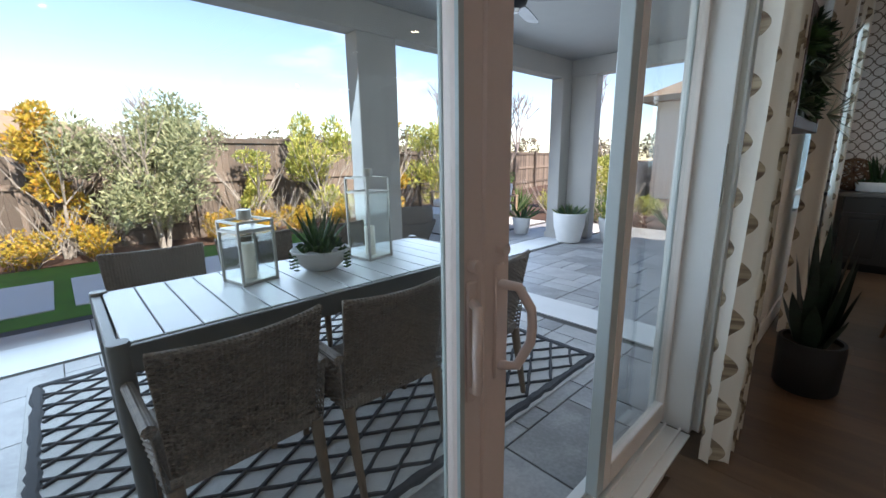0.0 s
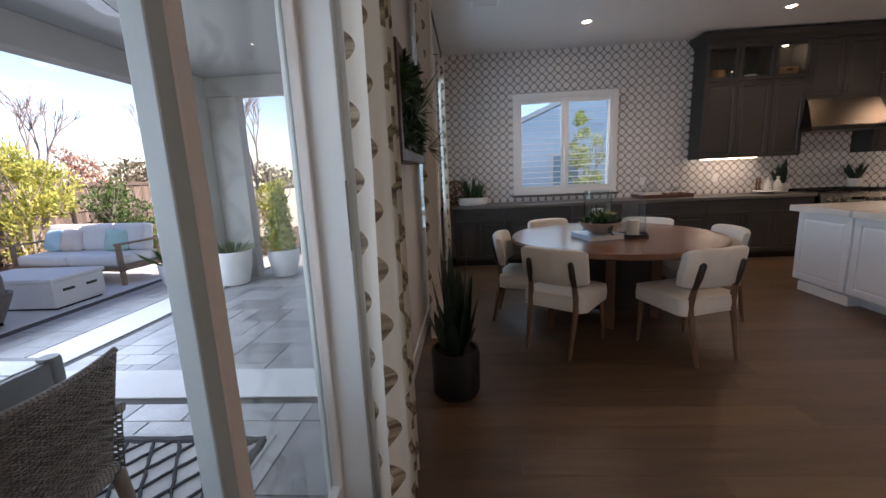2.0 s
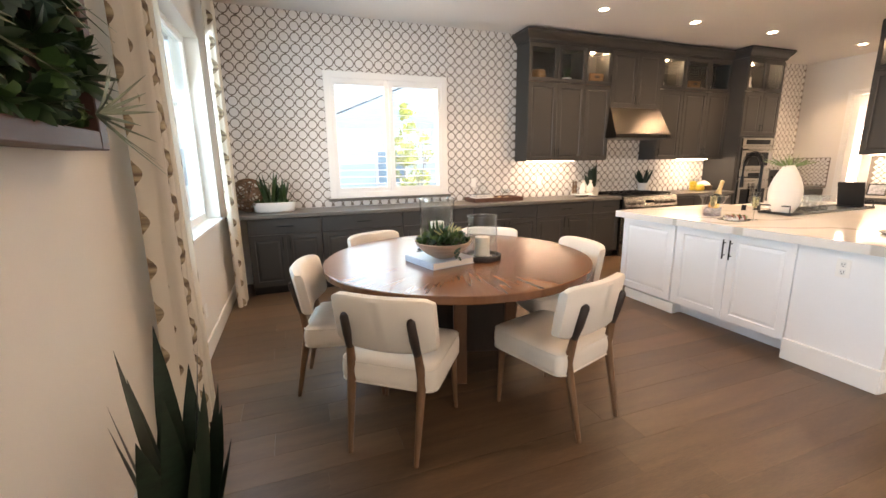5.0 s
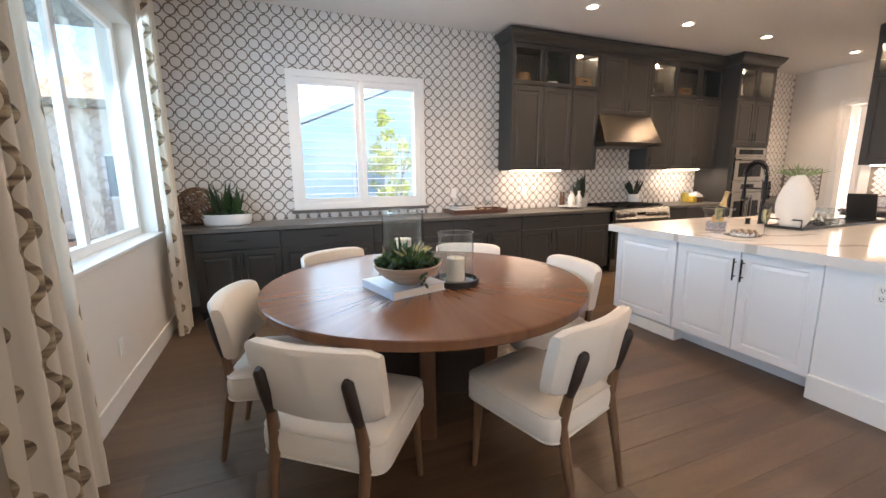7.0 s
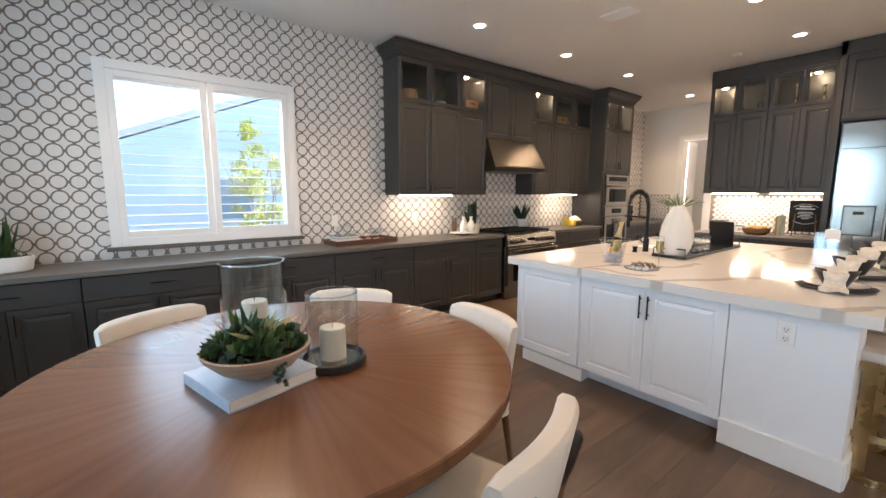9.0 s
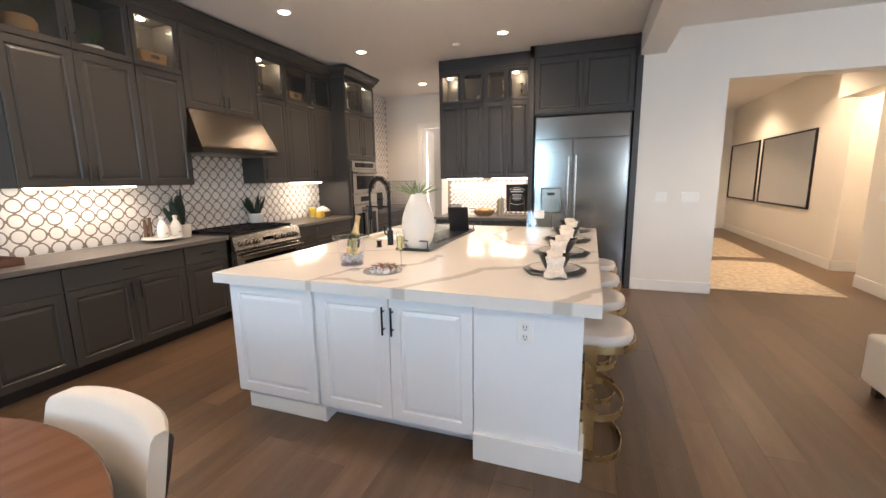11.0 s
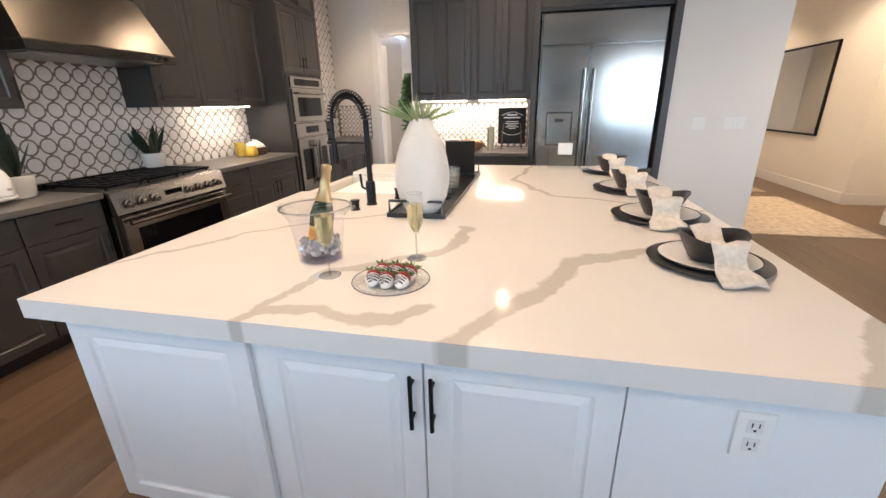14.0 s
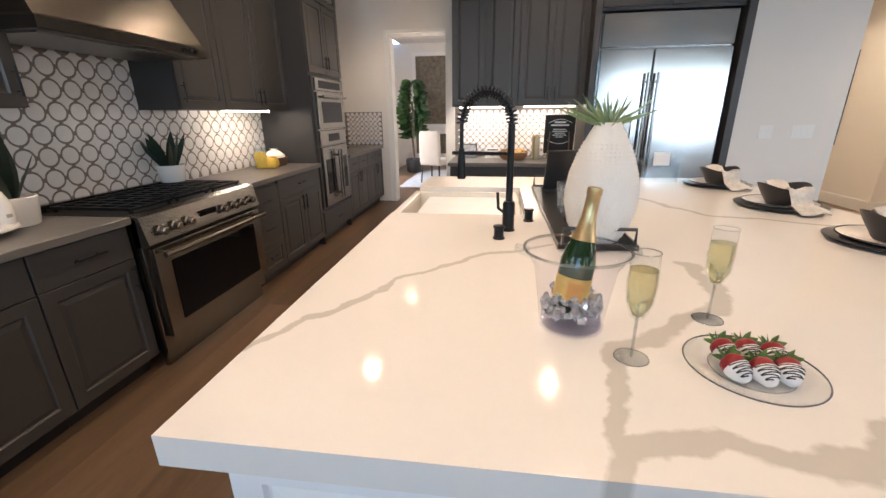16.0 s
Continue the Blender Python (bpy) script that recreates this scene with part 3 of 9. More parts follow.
for i in range(3):
    x0 = 0.03 + i * 0.332
    bars = []
    for k in range(5):
        xx = x0 + 0.025 + k * 0.069
        bars.append((xx, xx + 0.012, 0.08, 0.58, 0.935, 0.952))
    for yy in (0.08, 0.2, 0.325, 0.45, 0.568):
        bars.append((x0 + 0.02, x0 + 0.318, yy, yy + 0.012, 0.934, 0.951))
    for fx in (x0 + 0.03, x0 + 0.295):
        for fy in (0.09, 0.56):
            bars.append((fx, fx + 0.014, fy, fy + 0.014, 0.9185, 0.936))
    part("grate", bm_box(bars), M_BLACK, rg, "cast iron burner grate")
    for fy in (0.2, 0.45):
        part("burner", lathe([(0, 0), (0.05, 0), (0.05, 0.008), (0.03, 0.012), (0, 0.012)], 14, (x0 + 0.165, fy, 0.9185)), M_BLACK, rg, "", 40)

# ---- island ----
IX0, IX1, IY0, IY1 = 3.755, 6.06, -5.93, -3.04
VEINS = [   # (half width, line on the top)
    (0.024, [(5.35, -3.0), (5.31, -3.11), (5.27, -3.25), (5.24, -3.39), (5.12, -3.48), (4.95, -3.61), (4.88, -3.72), (4.86, -3.95)]),
    (0.021, [(5.31, -3.11), (5.16, -3.145), (5.02, -3.10), (4.92, -3.11), (4.87, -3.20)]),
    (0.030, [(4.77, -3.0), (4.70, -3.17), (4.55, -3.38), (4.45, -3.61), (4.25, -3.72), (4.05, -3.85), (3.7, -4.05)]),
    (0.012, [(6.1, -3.28), (5.92, -3.53), (5.80, -3.76), (5.55, -4.0), (5.3, -4.12)]),
    (0.026, [(3.95, -3.0), (3.83, -3.22), (3.7, -3.36)]),
    (0.016, [(4.6, -5.95), (4.72, -5.2), (4.5, -4.7), (3.7, -4.4)]),
]


def marble():
    """White quartz with a few broad grey veins of wandering edge."""
    m = mat("white_veined_quartz", (0.80, 0.765, 0.72), 0.10, var=0.015, scale=3, rvar=0.02)
    nt = m.node_tree
    b = nt.nodes["Principled BSDF"]
    old = b.inputs["Base Color"].links[0].from_socket
    L = nt.links.new
    def vm(op, *args):
        n = nt.nodes.new("ShaderNodeVectorMath"); n.operation = op
        for k, a in enumerate(args):
            if isinstance(a, tuple):
                n.inputs[k].default_value = a
            else:
                L(a, n.inputs[k])
        return n
    def mth(op, *args, clamp=False):
        n = nt.nodes.new("ShaderNodeMath"); n.operation, n.use_clamp = op, clamp
        for k, a in enumerate(args):
            if isinstance(a, (int, float)):
                n.inputs[k].default_value = a
            else:
                L(a, n.inputs[k])
        return n.outputs[0]
    tc = nt.nodes.new("ShaderNodeTexCoord")
    flat = vm("MULTIPLY", tc.outputs["Object"], (1, 1, 0)).outputs[0]
    wob, fine = nt.nodes.new("ShaderNodeTexNoise"), nt.nodes.new("ShaderNodeTexNoise")
    wob.inputs["Scale"].default_value, wob.inputs["Detail"].default_value, wob.inputs["Roughness"].default_value = 5.0, 5, 0.55
    fine.inputs["Scale"].default_value, fine.inputs["Detail"].default_value = 3.5, 4
    for n in (wob, fine):
        L(flat, n.inputs["Vector"])
    off = vm("SUBTRACT", wob.outputs["Color"], (0.5, 0.5, 0.5)).outputs[0]
    off = vm("MULTIPLY", off, (0.15, 0.15, 0)).outputs[0]
    p = vm("ADD", flat, off).outputs[0]
    near_d = None
    for half, line in VEINS:
        for (ax, ay), (bx, by) in zip(line, line[1:]):
            ux, uy = bx - ax, by - ay
            q = vm("SUBTRACT", p, (ax, ay, 0)).outputs[0]
            h = mth("MULTIPLY", vm("DOT_PRODUCT", q, (ux, uy, 0)).outputs["Value"], 1 / (ux * ux + uy * uy), clamp=True)
            comb = nt.nodes.new("ShaderNodeCombineXYZ")
            L(mth("MULTIPLY", h, ux), comb.inputs["X"]); L(mth("MULTIPLY", h, uy), comb.inputs["Y"])
            d = mth("DIVIDE", vm("DISTANCE", q, comb.outputs[0]).outputs["Value"], half)
            near_d = d if near_d is None else mth("MINIMUM", near_d, d)
    wide = mth("MULTIPLY_ADD", fine.outputs["Fac"], 1.6, 0.15)
    ramp = nt.nodes.new("ShaderNodeValToRGB")
    e = ramp.color_ramp.elements
    e[0].position, e[1].position = 0.55, 0.85
    e[0].color, e[1].color = (0.62, 0.62, 0.62, 1), (0, 0, 0, 1)
    L(mth("MULTIPLY", mth("DIVIDE", near_d, wide), 0.6), ramp.inputs["Fac"])
    mx = nt.nodes.new("ShaderNodeMix"); mx.data_type = "RGBA"
    mx.inputs["B"].default_value = (0.43, 0.395, 0.34, 1)
    L(ramp.outputs["Color"], mx.inputs["Factor"]); L(old, mx.inputs["A"]); L(mx.outputs["Result"], b.inputs["Base Color"])
    return m


M_MARBLE = marble()
SNK = (5.36, 6.062, -5.42, -4.62)     # apron sink cut-out
isl = thing("kitchen_island", pose(0, 0, 0), "white painted kitchen island with raised-panel doors", "kitchen island")
part("body", bm_box([(4.36, 5.98, -5.86, -3.105, 0.115, 0.858), (3.83, 4.36, -3.35, -3.085, 0.0, 0.858), (3.83, 4.36, -5.86, -5.62, 0.0, 0.858), (4.30, 4.36, -5.62, -3.35, 0.0, 0.858)]), M_WHITE_CAB, isl)
part("plinth", bm_box([(5.32, 5.93, -5.8, -3.14, 0, 0.115), (4.36, 5.93, -5.8, -3.22, 0, 0.114)]), M_WHITE_CAB, isl)
part("plinth_trim", bm_box([(5.31, 5.915, -3.14, -3.10, 0.0, 0.10)], 0.004), M_TRIM, isl)
part("baseboard", bm_box([(3.815, 4.36, -3.085, -3.062, 0.0, 0.155), (3.808, 3.829, -3.35, -3.0855, 0.0, 0.155)], 0.003), M_TRIM, isl)
m_isl = SOUTH(5.975, -3.082)
for nm, x0, x1, hx in (("door", 0.0, 0.625, None), ("door", 0.655, 1.13, 0.450), ("door", 1.135, 1.61, 0.024)):
    ob = part(nm, moved(bm_panel(x1 - x0, 0.73, rail=0.062), m_isl @ pose(x0, 0, 0.122)), M_WHITE_CAB, isl)
    if hx:
        part("handle", moved(bm_bar_handle(0.16, 0.006), m_isl @ pose(x0 + hx, 0, 0.122 + 0.60)), M_BLACK, ob, "slim black bar handle", 40)
out = part("outlet", bm_box([(4.06, 4.135, -3.0845, -3.079, 0.68, 0.80)], 0.002), M_TRIM, isl, "white electrical outlet plate")
M_SOCKET = mat("socket_white", (0.74, 0.74, 0.73), 0.4, var=0.02)
for z in (0.715, 0.765):
    sk = part("socket", bm_box([(4.082, 4.114, -3.079, -3.0772, z - 0.018, z + 0.018)], 0.0008), M_SOCKET, out)
    for x in (4.091, 4.105):
        part("slot", bm_box([(x - 0.0014, x + 0.0014, -3.0772, -3.0768, z - 0.003, z + 0.009)]), M_BLACK_PL, out)
    part("slot", bm_box([(4.095, 4.101, -3.0772, -3.0768, z - 0.013, z - 0.008)]), M_BLACK_PL, out)
solid("island_countertop", loft([[(x_, y_, z_) for x_, y_ in ((IX0, IY0), (IX1, IY0), (IX1, SNK[2]), (SNK[0], SNK[2]), (SNK[0], SNK[3]), (IX1, SNK[3]), (IX1, IY1), (IX0, IY1))] for z_ in (0.858, 0.92)]), M_MARBLE, "white quartz island top with soft grey veins", "countertop")
snk = thing("apron_sink", pose(0, 0, 0), "white fireclay apron sink set in the island", "sink")
part("basin", bm_box([(5.38, 6.085, -5.40, -5.37, 0.66, 0.895), (5.38, 6.085, -4.67, -4.64, 0.66, 0.895), (5.38, 5.41, -5.37, -4.67, 0.66, 0.895), (6.045, 6.085, -5.37, -4.67, 0.66, 0.895), (5.38, 6.085, -5.40, -4.64, 0.64, 0.66)], 0.004), M_SINK, snk)
part("drain", lathe([(0, 0), (0.045, 0), (0.045, 0.004), (0, 0.004)], 16, (5.72, -5.02, 0.661)), M_STEEL, snk)


# ---- dining table and chairs ----
TX, TY, TR = 5.30, -0.876, 0.944
def veneer():
    """Walnut veneer laid in wedges from the centre."""
    m = mat("walnut_veneer", (0.19, 0.085, 0.040), 0.25, var=0.2, scale=2.5, rvar=0.03, spec=0.75)
    nt = m.node_tree
    b = nt.nodes["Principled BSDF"]
    tc, sep = nt.nodes.new("ShaderNodeTexCoord"), nt.nodes.new("ShaderNodeSeparateXYZ")
    at = nt.nodes.new("ShaderNodeMath"); at.operation = "ARCTAN2"
    wed = nt.nodes.new("ShaderNodeMath"); wed.operation = "MULTIPLY"; wed.inputs[1].default_value = 12 / (2 * math.pi)
    fl = nt.nodes.new("ShaderNodeMath"); fl.operation = "FLOOR"
    wn_ = nt.nodes.new("ShaderNodeTexWhiteNoise"); wn_.noise_dimensions = "1D"
    vl = nt.nodes.new("ShaderNodeVectorMath"); vl.operation = "LENGTH"
    cb = nt.nodes.new("ShaderNodeCombineXYZ")
    am = nt.nodes.new("ShaderNodeMath"); am.operation = "MULTIPLY"; am.inputs[1].default_value = 9
    n = nt.nodes.new("ShaderNodeTexNoise"); n.inputs["Scale"].default_value, n.inputs["Detail"].default_value = 2.0, 6
    mx = nt.nodes.new("ShaderNodeMath"); mx.operation = "MULTIPLY_ADD"; mx.inputs[1].default_value = 0.22
    ramp = nt.nodes.new("ShaderNodeValToRGB")
    e = ramp.color_ramp.elements
    e[0].position, e[1].position = 0.3, 0.8
    e[0].color, e[1].color = (0.145, 0.060, 0.028, 1), (0.205, 0.090, 0.043, 1)
    L = nt.links.new
    L(tc.outputs["Object"], sep.inputs[0]); L(sep.outputs["Y"], at.inputs[0]); L(sep.outputs["X"], at.inputs[1])
    L(at.outputs[0], wed.inputs[0]); L(wed.outputs[0], fl.inputs[0]); L(fl.outputs[0], wn_.inputs["W"])
    L(tc.outputs["Object"], vl.inputs[0]); L(at.outputs[0], am.inputs[0]); L(am.outputs[0], cb.inputs["X"]); L(vl.outputs["Value"], cb.inputs["Y"])
    L(cb.outputs[0], n.inputs["Vector"]); L(wn_.outputs["Value"], mx.inputs[0]); L(n.outputs["Fac"], mx.inputs[2]); L(mx.outputs[0], ramp.inputs["Fac"])
    L(ramp.outputs["Color"], b.inputs["Base Color"])
    return m


M_VENEER = veneer()
M_TABLE = mat("walnut_base", (0.13, 0.06, 0.03), 0.35, var=0.25, scale=4, stretch=(4, 4, 0.6))
# walnut_base again, coloured darker for the panels between the posts
M_TABLE_DK = mat("darker_walnut_base", (0.035, 0.018, 0.011), 0.45, var=0.25, scale=4, stretch=(4, 4, 0.6))
tb = thing("dining_table", pose(TX, TY, 0), "round walnut dining table on a panelled pedestal", "dining table")
part("tabletop", lathe([(0, 0.728), (TR - 0.05, 0.728), (TR - 0.004, 0.732), (TR, 0.738), (TR, 0.774), (TR - 0.005, 0.78), (0, 0.78)], 96), M_VENEER, tb, "round tabletop veneered in wedges", 30)
for a in (71, 161, 251, 341):
    part("post", moved(bm_box([(-0.042, 0.042, -0.042, 0.042, 0.0, 0.727)], 0.005), pose(0.40 * math.cos(radians(a)), 0.40 * math.sin(radians(a)), 0, 0, 0, a)), M_TABLE, tb)
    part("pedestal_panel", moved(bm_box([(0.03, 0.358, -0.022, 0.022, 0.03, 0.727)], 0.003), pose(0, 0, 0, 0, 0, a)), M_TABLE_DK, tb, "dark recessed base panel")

def bm_cushion(w, d, h, r, crown_=0.012, n=5, taper=0.0):
    """A soft pad: rounded plan, bellied sides, domed top. Base at z=0."""
    rings = []
    for k, (o, z) in enumerate(((0.02, 0.0), (0.004, 0.012), (0.0, h * 0.35), (0.0, h * 0.65), (0.006, h - 0.012), (0.02, h), (0.05, h + crown_ * 0.6), (0.12, h + crown_))):
        pts = rounded_rect(w - 2 * o, d - 2 * o, max(0.01, r - o * 0.6), n)
        rings.append([(x * (1 - taper * (y / d + 0.5)), y, z) for x, y in pts])
    return loft(rings)


def dining_chair(m):
    """Front faces +y; the back is at -y."""
    c = thing("dining_chair", m, "cream upholstered dining chair with a curved back and walnut legs", "chair", "chairs round the dining table")
    part("seat", moved(bm_cushion(0.53, 0.52, 0.13, 0.06, taper=0.06), pose(0, 0.0, 0.35)), M_FABRIC, c, "thick cream seat cushion with piping", 50)
    part("piping", tube([(x * 0.995 * (1 - 0.06 * (y / 0.52 + 0.5)), y, 0.362) for x, y in rounded_rect(0.527, 0.517, 0.06, 4)], 0.004, 6, True), M_FABRIC, c, "", 60)
    part("piping", tube([(x * 0.995 * (1 - 0.06 * (y / 0.52 + 0.5)), y, 0.470) for x, y in rounded_rect(0.522, 0.512, 0.06, 4)], 0.004, 6, True), M_FABRIC, c, "", 60)
    # curved upholstered back pad
    rings = []
    n = 14
    for i in range(n + 1):
        s = -1 + 2 * i / n
        x = s * 0.265
        y = -0.205 - 0.05 * (1 - s * s)
        th = 0.038 * (1 - 0.35 * abs(s) ** 6)
        e = 0.012 if i in (0, n) else 0
        z0, z1 = 0.555 + e + 0.01 * abs(s) ** 3, 0.84 - e - 0.012 * abs(s) ** 4
        ln = 0.05
        prof = [(-th, z0 + 0.015), (-th * 0.6, z0), (th * 0.6, z0), (th, z0 + 0.015), (th * 1.15, (z0 + z1) / 2), (th, z1 - 0.015), (th * 0.6, z1), (-th * 0.6, z1), (-th, z1 - 0.015)]
        rings.append([(x, y + o - ln * (z - 0.545) / 0.27, z) for o, z in prof])
    part("backrest", loft(rings), M_FABRIC, c, "cream curved backrest pad", 50)
    for sx_ in (-1, 1):
        leg = [(sx_ * 0.18, -0.33, 0.0), (sx_ * 0.188, -0.27, 0.30), (sx_ * 0.19, -0.245, 0.42), (sx_ * 0.18, -0.268, 0.56)]
        part("rear_leg", tube(leg, 0.02, 8, radii=[0.013, 0.022, 0.026, 0.02]), M_WALNUT, c, "splayed walnut rear leg", 50)
        part("back_support", tube([(sx_ * 0.18, -0.268, 0.56), (sx_ * 0.175, -0.292, 0.64), (sx_ * 0.172, -0.318, 0.735), (sx_ * 0.172, -0.325, 0.75)], 0.02, 8, radii=[0.0205, 0.024, 0.022, 0.012]), M_EBONY, c, "black tipped back support", 50)
        part("front_leg", tube([(sx_ * 0.228, 0.205, 0.0), (sx_ * 0.215, 0.19, 0.36)], 0.02, 8, radii=[0.012, 0.023]), M_WALNUT, c, "tapered walnut front leg", 50)
    return c


first = dining_chair(pose(4.635, -0.30, 0, 0, 0, -128))
for x, y, a in ((4.495, -1.155, -72), (5.23, -0.085, 166), (5.99, -0.553, 115), (5.82, -1.36, 54.4), (5.18, -1.62, -4)):
    copy_thing(first, pose(x, y, 0, 0, 0, a))


# ---- floor planks (long joints run towards the fridge wall) ----
def plank_mat():
    m = mat("oak_planks", (0.116, 0.070, 0.040), 0.36, var=0.32, scale=2.0, bump=0.06, bscale=26, stretch=(8, 0.8, 1), rand=0.27, rvar=0.08)
    return m


M_PLANK = plank_mat()
rng = random.Random(5)
floor_ob = bpy.data.objects["floor"]
shared = {}
PW = 0.19
planks = []
ix = 0
x = XW
while x < XE:
    y = -14.6 + rng.random() * 1.8 - 1.9
    while y < YN + 0.02:
        ln = rng.choice((1.5, 1.9, 2.2))
        y0, y1 = max(y, -14.6), min(y + ln, YN + 0.02)
        if y1 - y0 > 0.05:
            planks.append((x, y0, y1))
        y += ln
    x += PW
near = [p for p in planks if 1.2 < p[0] < 7.4 and p[2] > -6.9]
far = [p for p in planks if p not in near]
for x, y0, y1 in near[:300]:
    key = round(y1 - y0, 2)
    if key not in shared:
        shared[key] = mesh_from("plank", bm_box([(0.0004, PW - 0.0004, 0.0004, key - 0.0004, -0.011, -0.0003), (0.0014, PW - 0.0014, 0.0014, key - 0.0014, -0.0003, 0.0)]), M_PLANK)
    ob = new("plank", shared[key])
    ob.location = (x, y0, 0)
    ob.parent = floor_ob
fb = bm_box([(x + 0.0004, x + PW - 0.0004, y0 + 0.0004, y1 - 0.0004, -0.011, 0.0) for x, y0, y1 in far + near[300:]])
tagged(part("planks", fb, M_PLANK, floor_ob), kind="stuff")

# ---- trellis mosaic on the kitchen wall: white discs and four-point stars in taupe rings ----
M_GROUT = mat("taupe_ring_tile", (0.20, 0.165, 0.135), 0.3, var=0.12, scale=20)
M_TILE = mat("white_glazed_tile", (0.76, 0.73, 0.70), 0.18, var=0.03, scale=10, rand=0.2)
PITCH = 0.122
wall_e = bpy.data.objects["wall_east"]
part("ring_field", bm_box([(XE - 0.006, XE - 0.0005, -0.31, YN - 0.001, 0.925, ZC - 0.001), (XE - 0.006, XE - 0.0005, -9.29, -1.78, 0.925, ZC - 0.001), (XE - 0.006, XE - 0.0005, -1.78, -0.31, 0.925, 1.1), (XE - 0.006, XE - 0.0005, -1.78, -0.31, 2.49, ZC - 0.001)]), M_GROUT, wall_e)


def disc_mesh(r, seg, flat=True):
    pts = [(math.cos(2 * math.pi * i / seg) * r, math.sin(2 * math.pi * i / seg) * r) for i in range(seg)]
    return loft([[(0, u, v) for u, v in pts], [(-0.0025, u * 0.97, v * 0.97) for u, v in pts]])


def star_mesh(half, r, n=5):
    """The four-cusped gap between four rings, centred on the origin."""
    pts = []
    for cu, cv, a0 in ((half, half, 180), (-half, half, 270), (-half, -half, 0), (half, -half, 90)):
        lo, hi = a0 + 12, a0 + 78
        arc = [(cu + r * math.cos(radians(lo + (hi - lo) * k / n)), cv + r * math.sin(radians(lo + (hi - lo) * k / n))) for k in range(n + 1)]
        pts += arc[::-1]
    return loft([[(0, u, v) for u, v in pts], [(-0.0025, u * 0.96, v * 0.96) for u, v in pts]])


R_IN, R_OUT = PITCH * 0.385, PITCH * 0.475
DISC = mesh_from("tile", disc_mesh(R_IN, 18), M_TILE)
STAR = mesh_from("tile", star_mesh(PITCH / 2, R_OUT), M_TILE)


def covered(y, z):
    if -1.80 < y < -0.29 and 1.06 < z < 2.53:
        return True          # window and its casing
    if -6.83 < y < -2.92 and z > 1.46 and not (-5.28 < y < -4.32 and z < 1.76):
        return True
    return -7.71 < y < -6.80 or y < -9.27 or y > YN + 0.03 or z > ZC + 0.03 or z < 0.925



spots = []
nz = int((ZC - 0.92) / PITCH) + 2
ny = int((YN + 9.3) / PITCH) + 1
for i in range(ny):
    for k in range(nz):
        y, z = YN - 0.03 - i * PITCH, 0.96 + k * PITCH
        spots.append((0, y, z))
        spots.append((1, y - PITCH / 2, z + PITCH / 2))
        if i == 0:
            spots.append((1, y + PITCH / 2, z + PITCH / 2))
spots = [s for s in spots if not covered(s[1], s[2])]
def near_tile(s):
    return -4.4 < s[1] < -2.2 and s[2] < 1.46 or -5.3 < s[1] < -4.3 and s[2] < 1.76
close = [s for s in spots if near_tile(s)][:300]
rest = [s for s in spots if s not in set(close)]
for kind_, y, z in close:
    ob = new("tile", STAR if kind_ else DISC)
    ob.location = (XE - 0.006, y, z)
    ob.parent = wall_e
def tiles_joined(name, items, place, parent, size=1.0):
    verts, faces = [], []
    for kind_, y, z in items:
        me = STAR if kind_ else DISC
        o = len(verts)
        verts += [place(v.co.x, v.co.y * size + y, v.co.z * size + z) for v in me.vertices]
        faces += [[o + i for i in p.vertices] for p in me.polygons]
    me = bpy.data.meshes.new(name)
    me.from_pydata(verts, [], faces)
    me.materials.append(M_TILE)
    ob = new(name, me)
    ob.parent = parent
    return tagged(ob, kind="stuff")


tiles_joined("tiles", rest, lambda x, y, z: (XE - 0.006 + x, y, z), wall_e)
# backsplash of the same mosaic on the fridge wall and beside the doorway
FINE = 0.075
wall_s = bpy.data.objects["wall_south"]
part("ring_field", bm_box([(4.67, 6.02, -7.4995, -7.494, 0.925, 1.48)]), M_GROUT, wall_s)
tiles_joined("tiles", [(k, 4.72 + (i + k / 2) * FINE, 0.965 + (j + k / 2) * FINE) for k in (0, 1) for i in range(17) for j in range(7 - k)], lambda x, y, z: (y, -7.494 - x, z), wall_s, FINE / PITCH)
wall_d = bpy.data.objects["wall_doorway"]
part("ring_field", bm_box([(7.40, XE, -9.2995, -9.294, 0.925, 1.45)]), M_GROUT, wall_d)
tiles_joined("tiles", [(k, 7.44 + (i + k / 2) * FINE, 0.965 + (j + k / 2) * FINE) for k in (0, 1) for i in range(8 - k) for j in range(7 - k)], lambda x, y, z: (y, -9.294 - x, z), wall_d, FINE / PITCH)

# ---- baseboards, casings ----
structure("baseboard", bm_box([(2.95, 8.0, YN - 0.016, YN - 0.001, 0, 0.14)], 0.003), M_TRIM, "white baseboard under the dining window")
structure("baseboard", bm_box([(2.36, 3.285, YS + 0.001, YS + 0.016, 0, 0.14), (2.359, 2.374, -7.72, YS + 0.016, 0, 0.14)], 0.003), M_TRIM, "white baseboard beside the refrigerator")
structure("baseboard", bm_box([(0.301, 0.316, -14.4, -8.96, 0, 0.16), (0.501, 0.516, -7.91, -7.23, 0, 0.16), (-0.69, 0.3, -8.945, -8.93, 0, 0.16)], 0.003), M_TRIM, "white baseboard of the hallway")
structure("door_casing", bm_box([(7.20, 7.249, -9.47, -9.28, 0, 2.57), (6.14, 6.19, -9.47, -9.28, 0, 2.57), (6.14, 7.249, -9.47, -9.28, 2.52, 2.569), (7.251, 7.30, -9.299, -9.283, 0, 2.62), (6.14, 7.30, -9.299, -9.284, 2.571, 2.62)], 0.003), M_TRIM, "white cased doorway trim")

